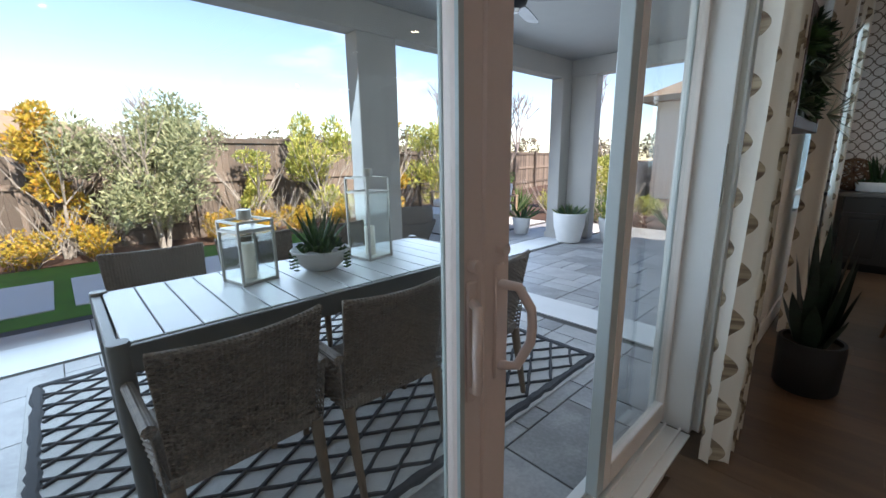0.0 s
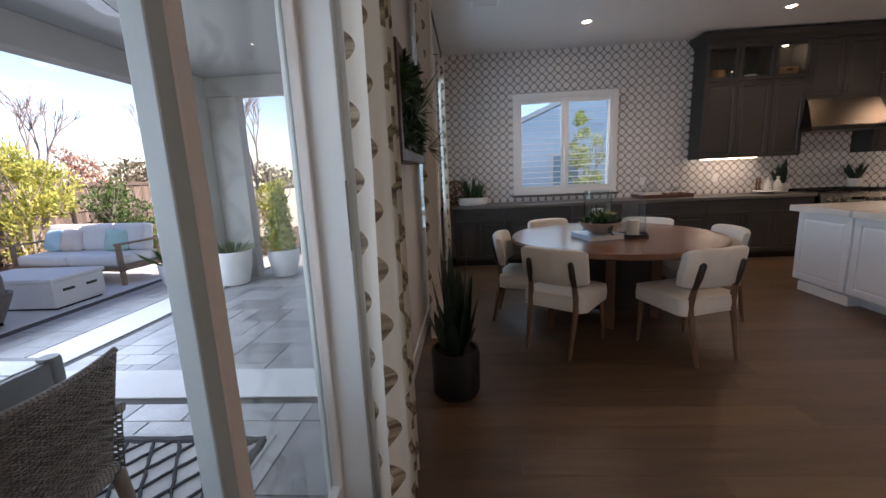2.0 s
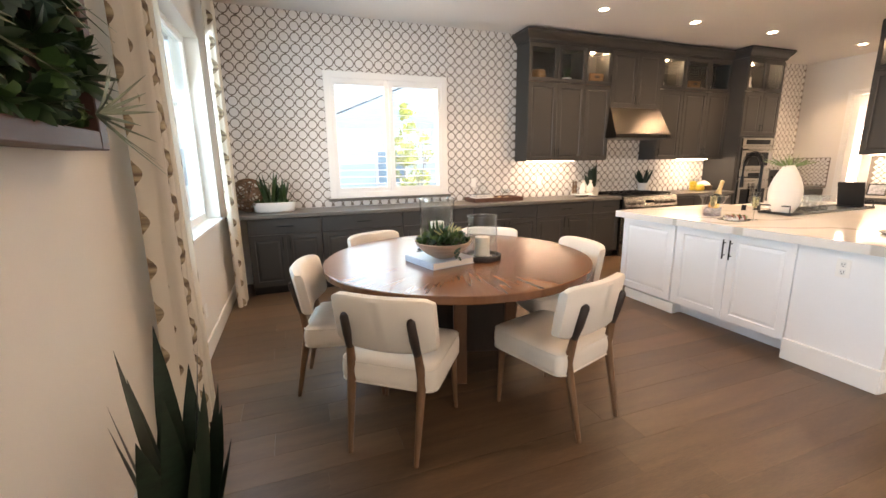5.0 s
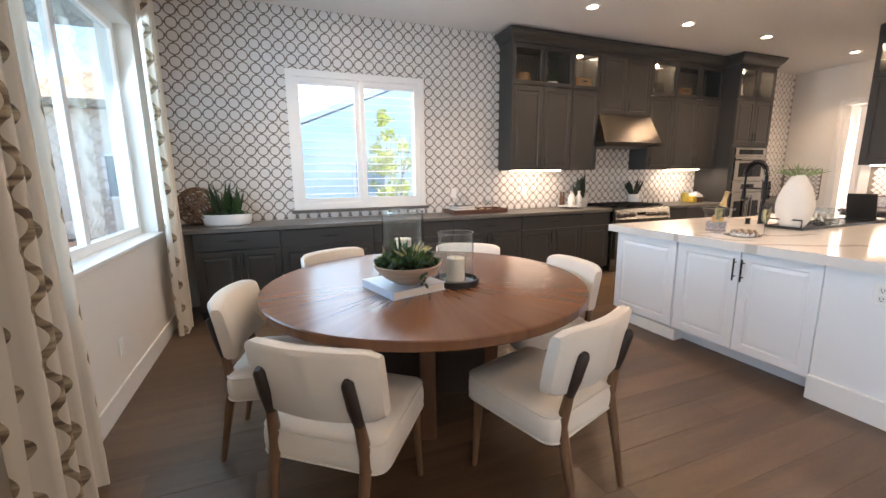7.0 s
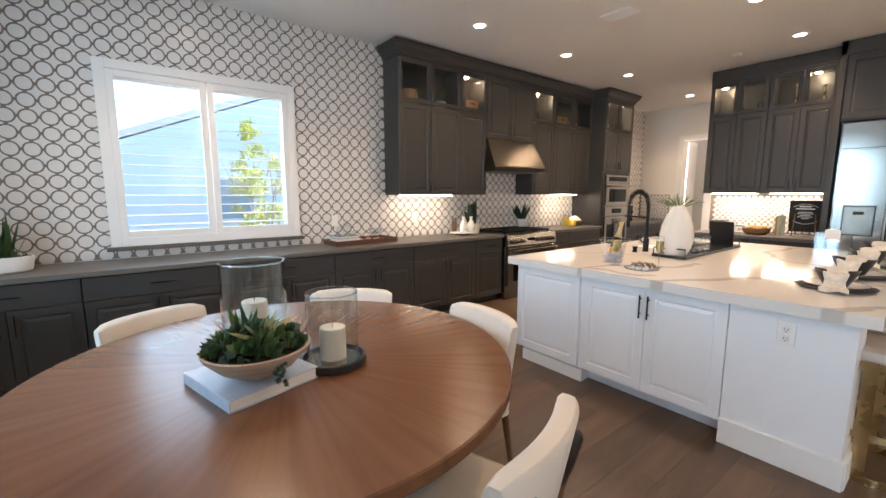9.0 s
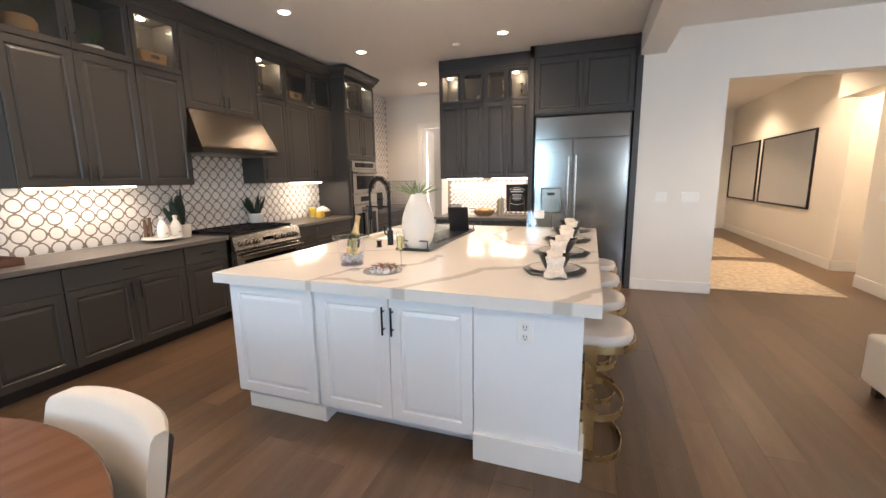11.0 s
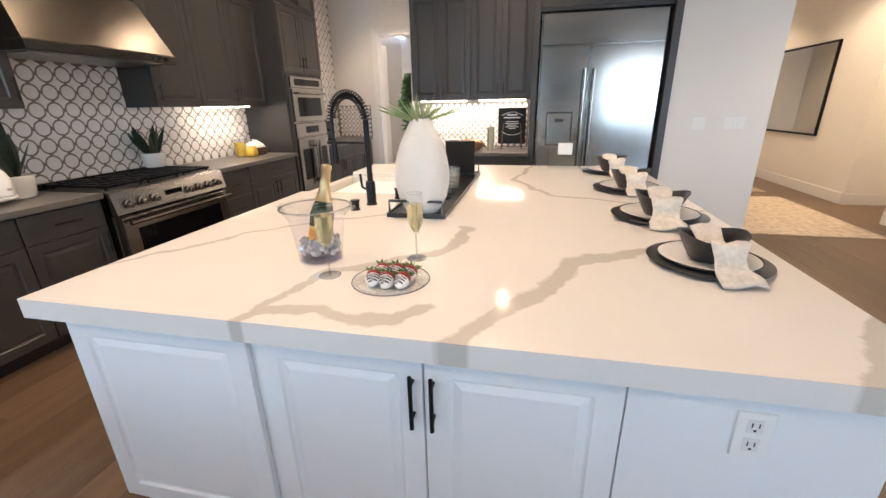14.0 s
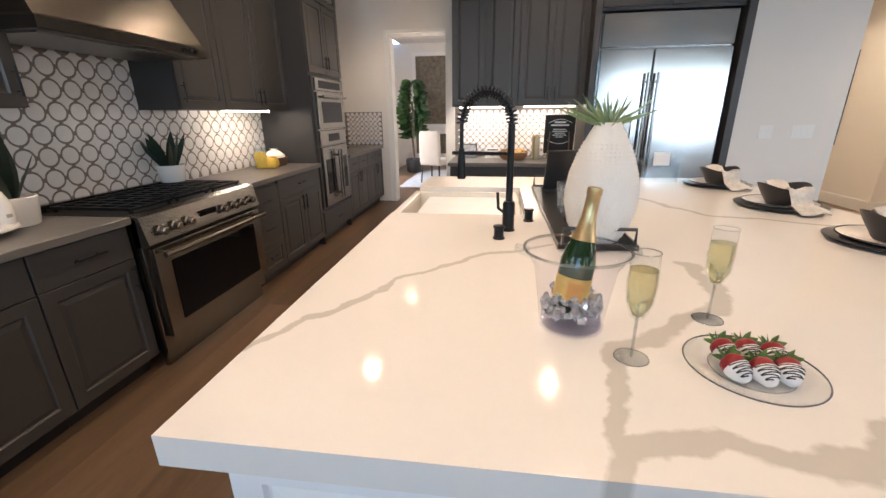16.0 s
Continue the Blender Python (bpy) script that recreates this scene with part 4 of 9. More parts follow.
# ---- dining window (in the slider wall) ----
win = thing("window_1", pose(0, 0, 0), "white framed dining window with deep sill", "window", kind="structure")
part("window_frame", bm_box([(5.14, 5.20, 1.04, 1.10, 0.94, 2.62), (7.18, 7.24, 1.04, 1.10, 0.94, 2.62), (5.20, 7.18, 1.04, 1.10, 0.94, 1.0), (5.20, 7.18, 1.04, 1.10, 2.56, 2.62), (6.16, 6.22, 1.045, 1.095, 1.0, 2.56)], 0.003), M_TRIM, win)
part("window_sill", bm_box([(5.10, 7.28, YN - 0.03, 1.04, 0.915, 0.939)], 0.004), M_TRIM, win)
for a, b in ((5.2, 6.16), (6.22, 7.18)):
    p_ = part("pane", bm_box([(a, b, 1.066, 1.07, 1.0, 2.56)]), M_GLASS_TINT, win)
    p_.visible_shadow = False

# ---- wallpaper-wall window with plantation shutters ----
w2 = thing("window_2", pose(0, 0, 0), "white window with open plantation shutters", "window", kind="structure")
wy0, wy1, wz0, wz1 = -1.845, -0.245, 1.025, 2.568
def frame_boxes(y0, y1, z0, z1, w, x0, x1):
    return [(x0, x1, y0, y0 + w, z0, z1), (x0, x1, y1 - w, y1, z0, z1), (x0, x1, y0 + w, y1 - w, z0, z0 + w), (x0, x1, y0 + w, y1 - w, z1 - w, z1)]
part("casing", bm_box(frame_boxes(wy0, wy1, wz0, wz1, 0.075, XE - 0.035, XE - 0.009), 0.003), M_TRIM, w2)
part("sill", bm_box([(XE - 0.075, XE - 0.009, wy0 - 0.03, wy1 + 0.03, wz0 - 0.035, wz0 - 0.001)], 0.003), M_STONE_TOP, w2, "dark stone sill")
part("window_frame", bm_box(frame_boxes(-1.78, -0.31, 1.1, 2.49, 0.045, XE + 0.12, XE + 0.16) + [(XE + 0.12, XE + 0.16, -1.07, -1.03, 1.145, 2.445)]), M_TRIM, w2)
for a, b in ((-1.735, -1.07), (-1.03, -0.355)):
    p_ = part("pane", bm_box([(XE + 0.138, XE + 0.142, a, b, 1.145, 2.445)]), M_GLASS_TINT, w2)
    p_.visible_shadow = False
for a, b in ((-1.77, -1.048), (-1.042, -0.32)):
    sh = part("shutter", bm_box(frame_boxes(a, b, 1.10, 2.49, 0.055, XE - 0.03, XE - 0.004), 0.003), M_TRIM, w2, "white plantation shutter panel")
    zz = 1.20
    while zz < 2.42:
        part("louver", moved(bm_box([(-0.022, 0.022, a + 0.055, b - 0.055, -0.003, 0.003)], 0.002), pose(XE - 0.012, 0, zz, 0, -6, 0)), M_TRIM, sh)
        zz += 0.087

# ---- sliding door ----
M_SLIDER = mat("almond_vinyl", (0.74, 0.66, 0.60), 0.35, var=0.03, scale=2, bump=0.02)
# same door vinyl, with the warm room light put into its pinkish colour
M_STILE = mat("warm_lit_almond_vinyl", (0.70, 0.57, 0.51), 0.38, var=0.04, scale=2, bump=0.02)
M_EXT = mat("grey_green_cladding", (0.42, 0.47, 0.46), 0.4, var=0.04)
sl = thing("door_1", pose(0, 0, 0), "white vinyl sliding patio door, partly open", "door", kind="structure")
part("jamb", bm_box([(2.885, 2.929, YN + 0.02, YN + 0.22, 0.0, 2.459), (-1.619, -1.55, YN + 0.02, YN + 0.22, 0.0, 2.459), (-1.55, 2.86, YN + 0.02, YN + 0.22, 2.39, 2.459)], 0.003), M_TRIM, sl, "white vinyl door frame")
part("casing", bm_box([(2.925, 2.99, YN - 0.014, YN - 0.001, 0.0, 2.52), (-1.62, 2.925, YN - 0.014, YN - 0.001, 2.46, 2.52)], 0.003), M_TRIM, sl)
part("track", bm_box([(-1.55, 2.86, YN + 0.01, YN + 0.24, -0.03, 0.012), (-1.55, 2.86, YN + 0.05, YN + 0.06, 0.012, 0.03), (-1.55, 2.86, YN + 0.12, YN + 0.13, 0.012, 0.03), (-1.55, 2.86, YN + 0.19, YN + 0.20, 0.012, 0.03)]), M_TRIM, sl, "white aluminium sill track")
def leaf(x0, x1, y, stile, name_label, right_w=None):
    rw = right_w or stile
    p = part("leaf", bm_box([(x0, x0 + stile, y, y + 0.045, 0.03, 2.39), (x1 - rw, x1, y, y + 0.045, 0.03, 2.39), (x0 + stile, x1 - rw, y, y + 0.045, 0.03, 0.13), (x0 + stile, x1 - rw, y, y + 0.045, 2.30, 2.39)], 0.004), M_LEAF_FRAME, sl, name_label)
    q = part("pane", bm_box([(x0 + stile, x1 - rw, y + 0.02, y + 0.026, 0.13, 2.30)]), M_GLASS, p)
    q.visible_shadow = False
    part("outer_cladding", bm_box([(x0, x0 + stile, y + 0.046, y + 0.056, 0.03, 2.39), (x1 - rw, x1, y + 0.046, y + 0.056, 0.03, 2.39)], 0.002), M_EXT, p, "grey exterior cladding")
    return p
M_LEAF_FRAME = M_STILE
l1 = leaf(-1.5, 1.362, YN + 0.08, 0.066, "almond vinyl sliding leaf with a glass pane")
l2 = part("meeting_stile", bm_box([(1.365, 1.451, YN + 0.08, YN + 0.125, 0.03, 2.39)], 0.005), M_STILE, sl, "almond vinyl meeting stile")
part("gasket", bm_box([(1.284, 1.297, YN + 0.070, YN + 0.079, 0.03, 2.39)]), M_EXT, sl, "grey rubber weather gasket")
M_LEAF_FRAME = M_SLIDER
l3 = leaf(2.195, 2.88, YN + 0.14, 0.055, "almond vinyl sliding leaf parked at the jamb", 0.022)
part("edge_seal", bm_box([(2.137, 2.194, YN + 0.142, YN + 0.192, 0.03, 2.39)], 0.003), M_EXT, sl, "grey edge seal of the parked leaf")
def d_handle(x, y, z, h, out, side):
    pts = [(x, y, z + h / 2), (x + side * 0.02, y - out * 0.7, z + h / 2 - 0.005), (x + side * 0.045, y - out, z + h * 0.2), (x + side * 0.05, y - out, z), (x + side * 0.045, y - out, z - h * 0.2), (x + side * 0.02, y - out * 0.7, z - h / 2 + 0.005), (x, y, z - h / 2)]
    return join_bm(tube(pts, 0.011, 10), bm_box([(x - 0.016, x + 0.016, y - 0.006, y + 0.001, z - h / 2 - 0.03, z + h / 2 + 0.045)], 0.004), tube([(x, y, z + h / 2 + 0.075), (x, y - 0.02, z + h / 2 + 0.075)], 0.013, 10))
part("handle", d_handle(1.412, YN + 0.079, 1.02, 0.19, 0.055, 1), M_STILE, sl, "almond D-shaped pull handle", 40)
part("handle", d_handle(1.326, YN + 0.079, 1.0, 0.19, 0.035, -0.4), M_STILE, sl, "almond D-shaped pull handle", 40)
part("latch", bm_box([(2.872, 2.888, YN + 0.016, YN + 0.021, 1.15, 1.42)], 0.003), M_STEEL, sl, "small steel strike plate")

# ---- curtains ----
def curtain_mat(name, base, along_x, x0):
    """Cream cloth with brown woven ribbons that wave down it."""
    m = mat(name, base, 0.85, var=0.03, scale=3, bump=0.3, bscale=380)
    nt = m.node_tree
    b = nt.nodes["Principled BSDF"]
    old = b.inputs["Base Color"].links[0].from_socket
    uv = nt.nodes.new("ShaderNodeUVMap")
    sep = nt.nodes.new("ShaderNodeSeparateXYZ")
    L = nt.links.new
    def mth(op, a, v=None, c=None):
        n = nt.nodes.new("ShaderNodeMath"); n.operation = op
        for i, s in enumerate((a, v, c)):
            if s is None:
                continue
            if isinstance(s, (int, float)):
                n.inputs[i].default_value = s
            else:
                L(s, n.inputs[i])
        return n.outputs[0]
    L(uv.outputs[0], sep.inputs[0])
    u, v = sep.outputs["X"], sep.outputs["Y"]
    # u and v in metres of cloth; a ribbon every 0.19 m, waves every 0.21 m
    su = mth("FRACT", mth("DIVIDE", u, 0.19))
    col = mth("FLOOR", mth("DIVIDE", u, 0.19))
    ph = mth("MULTIPLY", col, 0.15)
    wave = mth("SINE", mth("MULTIPLY_ADD", v, 2 * math.pi / 0.21, mth("MULTIPLY", ph, 2 * math.pi)))
    centre = mth("MULTIPLY_ADD", wave, 0.20, 0.48)
    wid = mth("MULTIPLY_ADD", wave, 0.015, 0.125)
    inside = mth("LESS_THAN", mth("ABSOLUTE", mth("SUBTRACT", su, centre)), wid)
    n = nt.nodes.new("ShaderNodeTexNoise"); n.noise_dimensions = "1D"; n.inputs["Scale"].default_value = 26; n.inputs["Detail"].default_value = 4
    L(v, n.inputs["W"])
    r = nt.nodes.new("ShaderNodeValToRGB")
    e = r.color_ramp.elements
    e[0].position, e[1].position = 0.35, 0.68
    e[0].color, e[1].color = (0.17, 0.12, 0.085, 1), (0.55, 0.45, 0.30, 1)
    L(n.outputs["Fac"], r.inputs["Fac"])
    mx = nt.nodes.new("ShaderNodeMix"); mx.data_type = "RGBA"
    L(inside, mx.inputs["Factor"]); L(old, mx.inputs["A"]); L(r.outputs["Color"], mx.inputs["B"]); L(mx.outputs["Result"], b.inputs["Base Color"])
    # thin cloth lets some daylight through
    nt2 = nt
    tl, ms, out_ = nt2.nodes.new("ShaderNodeBsdfTranslucent"), nt2.nodes.new("ShaderNodeMixShader"), nt2.nodes["Material Output"]
    L(mx.outputs["Result"], tl.inputs["Color"])
    ms.inputs[0].default_value = 0.22
    L(b.outputs[0], ms.inputs[1]); L(tl.outputs[0], ms.inputs[2]); L(ms.outputs[0], out_.inputs[0])
    return m


M_CURTAIN = curtain_mat("cream_curtain_cloth", (0.80, 0.74, 0.64), True, 0)
M_CURTAIN_PLAIN = mat("plain_cream_cloth", (0.80, 0.77, 0.72), 0.85, var=0.03, bump=0.3, bscale=380)
def curtain(x0, x1, y, folds, depth, ztop, seed, label, flare=1.1, lead=0.0):
    """A hanging panel; cloth is gathered, so its own width is larger than x1-x0."""
    rr = random.Random(seed)
    n = folds * 12
    cloth = 0.0
    ts = [i / n for i in range(n + 1)]
    zs = [0.012, 0.25, 0.8, 1.5, 2.2, ztop - 0.1, ztop]
    def pt(t, z):
        f = 1 + (flare - 1) * (1 - z / ztop)
        a = t * folds * 2 * math.pi
        amp = depth * (0.85 + 0.15 * math.sin(3.1 * t + seed)) * (1.0 if z < ztop - 0.05 else 0.7)
        xx = (x0 + x1) / 2 + (t - 0.5) * (x1 - x0) * f + 0.012 * math.sin(a * 2 + seed)
        return Vector((xx, y + amp * math.sin(a + 0.25 * math.sin(z * 1.7 + seed * 1.3)), z))
    us = [0.0]
    for i in range(n):
        us.append(us[-1] + (pt(ts[i + 1], 1.2) - pt(ts[i], 1.2)).length)
    bm = bmesh.new()
    uvl = bm.loops.layers.uv.new("UVMap")
    grid = [[bm.verts.new(pt(t, z)) for t in ts] for z in zs]
    for k in range(len(zs) - 1):
        for i in range(n):
            f = bm.faces.new((grid[k][i], grid[k][i + 1], grid[k + 1][i + 1], grid[k + 1][i]))
            for lp, (uu, vv) in zip(f.loops, ((us[i], zs[k]), (us[i + 1], zs[k]), (us[i + 1], zs[k + 1]), (us[i], zs[k + 1]))):
                lp[uvl].uv = (uu + lead, vv)
            f.smooth = True
    ob = solid("curtain", bm, M_CURTAIN, label, "curtain", "cream patterned curtains", smooth=60)
    return ob


CZ = 3.02
curtain(2.70, 3.12, 0.80, 4, 0.055, CZ, 1, "cream curtain with brown waving ribbons beside the slider", 1.05)
curtain(4.72, 5.16, 0.79, 4, 0.06, CZ, 2, "cream curtain with brown waving ribbons beside the dining window", 1.15)
curtain(7.10, 7.34, 0.80, 3, 0.05, CZ, 3, "cream curtain with brown waving ribbons in the wall corner", 1.1)
for a, b in ((-1.9, 3.2), (4.62, 7.40)):
    rod = thing("curtain_rod", pose(0, 0, 0), "slim black metal curtain rod above the opening", "curtain rod")
    part("rod", tube([(a, 0.80, CZ + 0.025), (b, 0.80, CZ + 0.025)], 0.012, 10), M_BLACK, rod, "", 40)
    for xx in (a + 0.06, b - 0.06):
        part("bracket", tube([(xx, 0.80, CZ + 0.02), (xx, YN - 0.001, CZ + 0.02)], 0.007, 8), M_BLACK, rod)
    for xx in (a, b):
        part("finial", lathe([(0, -0.02), (0.018, -0.012), (0.02, 0.012), (0, 0.02)], 12, (xx, 0.80, CZ + 0.025)), M_BLACK, rod, "", 40)

# ---- ceiling fittings ----
M_BULB = glow_mat("led_lens", (1.0, 0.80, 0.55), 16.0)
lx = thing("recessed_light", pose(6.88, -4.90, ZC), "round recessed ceiling light, switched on", "ceiling light", "recessed kitchen lights")
part("trim_ring", lathe([(0.052, 0.0), (0.078, 0.0), (0.078, -0.006), (0.06, -0.010), (0.052, -0.004)], 24, caps=False), M_TRIM, lx, "", 40)
part("lens", lathe([(0, -0.003), (0.052, -0.003), (0.052, -0.001), (0, -0.001)], 20), M_BULB, lx, "glowing warm lens")
CANS = [(6.88, -4.90), (6.88, -3.42), (6.93, -1.05), (6.85, -6.36), (4.905, -6.35), (4.93, -4.97), (6.82, -8.45), (4.95, -3.42)]
for x, y in CANS[1:]:
    copy_thing(lx, pose(x, y, ZC))
for x, y in CANS:
    lamp("recessed_lamp", "SPOT", 13.5, (1.0, 0.77, 0.52), pose(x, y, ZC - 0.02), cone=radians(125), soft=0.05)
# two further cans added as warm fill over the dining side
for x, y in ((4.95, -1.05), (2.4, -1.05)):
    copy_thing(lx, pose(x, y, ZC))
    lamp("recessed_lamp", "SPOT", 8.5, (1.0, 0.77, 0.52), pose(x, y, ZC - 0.02), cone=radians(125), soft=0.05)
for x, y in ((1.2, -9.0), (1.2, -12.0), (1.0, -5.5), (-0.3, -8.4)):
    copy_thing(lx, pose(x, y, ZC))
    lamp("recessed_lamp", "SPOT", 27, (1.0, 0.78, 0.52), pose(x, y, ZC - 0.02), cone=radians(140), soft=0.06)
vent = thing("ceiling_vent", pose(5.85, -4.3, ZC), "white metal ceiling air vent", "vent")
part("frame", bm_box([(-0.15, 0.15, -0.10, -0.08, -0.012, -0.001), (-0.15, 0.15, 0.08, 0.10, -0.012, -0.001), (-0.15, -0.13, -0.08, 0.08, -0.012, -0.001), (0.13, 0.15, -0.08, 0.08, -0.012, -0.001)]), M_TRIM, vent)
for i in range(7):
    part("slat", moved(bm_box([(-0.13, 0.13, -0.008, 0.008, -0.001, 0.001)]), pose(0, -0.066 + i * 0.022, -0.008, 35, 0, 0)), M_TRIM, vent)
copy_thing(vent, pose(6.13, 0.24, ZC, 0, 0, 90))
sm = solid("smoke_detector", lathe([(0, -0.03), (0.04, -0.028), (0.05, -0.015), (0.05, -0.001), (0, -0.001)], 20, (5.55, -6.55, ZC)), M_TRIM, "small white ceiling sensor", "smoke detector", smooth=40)
# under-cabinet strips
M_STRIP = glow_mat("led_strip", (1.0, 0.86, 0.66), 4.0)
for i, (x0, x1, y0, y1) in enumerate(((7.80, 7.83, -3.80, -3.0), (7.80, 7.83, -6.6, -5.9), (5.4, 5.95, -7.33, -7.30), (4.72, 5.25, -7.33, -7.30))):
    zz = 1.447 if i < 2 else 1.467
    solid("under_cabinet_light", bm_box([(x0, x1, y0, y1, zz, zz + 0.012)]), M_STRIP, "slim warm LED strip under the wall cabinets", "cabinet light", "under-cabinet lights")
    lamp("under_cabinet_lamp", "AREA", 0.65 if i < 2 else 0.9, (1.0, 0.85, 0.66), pose((x0 + x1) / 2, (y0 + y1) / 2, zz - 0.004), size=max(0.03, x1 - x0), size_y=max(0.03, y1 - y0))


# ---- plants ----
def island_mat(name, colors, rough=0.55, sub=0.0):
    """Leaf material that varies from leaf to leaf."""
    m = bpy.data.materials.new(name)
    m.use_nodes = True
    nt = m.node_tree
    b = nt.nodes["Principled BSDF"]
    b.inputs["Roughness"].default_value = rough
    g, r = nt.nodes.new("ShaderNodeNewGeometry"), nt.nodes.new("ShaderNodeValToRGB")
    e = r.color_ramp.elements
    while len(e) < len(colors):
        e.new(0.5)
    for i, c in enumerate(colors):
        e[i].position, e[i].color = i / (len(colors) - 1), (*c, 1)
    nt.links.new(g.outputs["Random Per Island"], r.inputs["Fac"])
    nt.links.new(r.outputs["Color"], b.inputs["Base Color"])
    if sub:
        tl, ms = nt.nodes.new("ShaderNodeBsdfTranslucent"), nt.nodes.new("ShaderNodeMixShader")
        nt.links.new(r.outputs["Color"], tl.inputs["Color"])
        ms.inputs[0].default_value = sub
        nt.links.new(b.outputs[0], ms.inputs[1]); nt.links.new(tl.outputs[0], ms.inputs[2])
        nt.links.new(ms.outputs[0], nt.nodes["Material Output"].inputs[0])
    return m


M_SNAKE = mat("snake_plant_leaf", (0.010, 0.024, 0.014), 0.45, var=0.5, scale=14, stretch=(1, 1, 3))
M_LEAF_DK = island_mat("dark_leaf", [(0.012, 0.035, 0.012), (0.03, 0.075, 0.02), (0.05, 0.11, 0.035)], 0.4)
M_SUCC = island_mat("succulent_leaf", [(0.012, 0.03, 0.012), (0.03, 0.07, 0.022), (0.06, 0.11, 0.04), (0.12, 0.15, 0.03), (0.05, 0.09, 0.07)], 0.5)
M_SUCC_DK = island_mat("dark_succulent_leaf", [(0.012, 0.03, 0.014), (0.03, 0.07, 0.02), (0.06, 0.12, 0.03)], 0.5)
M_AIR = mat("air_plant_leaf", (0.24, 0.28, 0.20), 0.6, var=0.15)
M_SOIL = mat("potting_soil", (0.03, 0.02, 0.014), 0.95, var=0.4, scale=40, bump=0.5)


def blade(base, tip, width, bend=0.0, seg=6, thick=0.004, twist=0.0, shape=0.6):
    """One strap leaf from base to tip with a lens-shaped section."""
    b, t = Vector(base), Vector(tip)
    d = t - b
    side = d.cross(Vector((math.cos(twist), math.sin(twist), 0.15))).normalized()
    nrm = side.cross(d).normalized()
    rings = []
    for i in range(seg + 1):
        s = i / seg
        p = b + d * s + nrm * bend * math.sin(s * math.pi * 0.5) * s
        w = width * (0.55 + 0.9 * s * (1 - s) * 2 * shape) * (1 - s ** 4) + 0.0006
        rings.append([p + side * w, p + nrm * thick * (1 - s), p - side * w, p - nrm * thick * (1 - s)])
    return loft(rings)


def clump(count, at, reach, rise, width, seed, lean=0.5, bend=0.03, seg=5, thick=0.003, base_r=0.02):
    rr = random.Random(seed)
    bms = []
    for i in range(count):
        a = rr.random() * 2 * math.pi
        k = rr.random() ** 0.7
        b = Vector(at) + Vector((math.cos(a), math.sin(a), 0)) * base_r * k
        tip = b + Vector((math.cos(a) * reach * (0.2 + lean * k), math.sin(a) * reach * (0.2 + lean * k), rise * (0.6 + 0.4 * rr.random()) * (1 - 0.35 * k)))
        bms.append(blade(b, tip, width * (0.7 + 0.5 * rr.random()), bend * (rr.random() - 0.2), seg, thick, a + rr.random()))
    return join_bm(*bms)


def rosette(at, r, n=14, seed=0, up=0.6):
    rr = random.Random(seed)
    bms = []
    for i in range(n):
        a = i * 2.4
        k = (i + 1) / n
        ln = r * (0.35 + 0.65 * k)
        tip = Vector(at) + Vector((math.cos(a) * ln, math.sin(a) * ln, r * up * (1.15 - k)))
        bms.append(blade(Vector(at), tip, r * 0.17, r * 0.25, 3, r * 0.05, a + 1.57, 0.9))
    return join_bm(*bms)


def succulent_mix(cx, cy, z, rx, ry, n, seed, size=0.04, dome=0.05):
    rr = random.Random(seed)
    bms = []
    for i in range(n):
        a, k = rr.random() * 6.283, math.sqrt(rr.random())
        x, y = cx + rx * k * math.cos(a), cy + ry * k * math.sin(a)
        bms.append(rosette((x, y, z + dome * (1 - k * k) - 0.01), size * (0.6 + 0.7 * rr.random()), rr.choice((9, 12, 15)), i, 0.4 + rr.random()))
    return join_bm(*bms)


# tall snake plant by the slider curtain
sp = thing("snake_plant", pose(3.84, 0.60, 0) @ Matrix.Scale(0.93, 4), "tall dark snake plant in a black round pot", "potted plant")
part("pot", lathe([(0, 0.0), (0.145, 0.0), (0.165, 0.03), (0.17, 0.30), (0.165, 0.335), (0.148, 0.335), (0.148, 0.30), (0, 0.30)], 28), mat("black_matt_pot", (0.009, 0.009, 0.010), 0.6, var=0.2, bump=0.15), sp, "matt black cylindrical pot", 40)
part("soil", lathe([(0, 0.298), (0.147, 0.298), (0.147, 0.306), (0, 0.312)], 20), M_SOIL, sp)
rr = random.Random(44)
for i in range(22):
    a, k = i * 2.4, math.sqrt((i + 0.5) / 22)
    h_ = 1.24 - 0.50 * k - 0.22 * rr.random()
    part("leaf", blade((0.085 * k * math.cos(a), 0.085 * k * math.sin(a), 0.30), ((0.04 + 0.12 * k) * math.cos(a), (0.04 + 0.12 * k) * math.sin(a), h_), 0.040 + 0.012 * rr.random(), 0.03, 9, 0.007, a + 0.8 * rr.random(), 0.75), M_SNAKE, sp, "", 50)

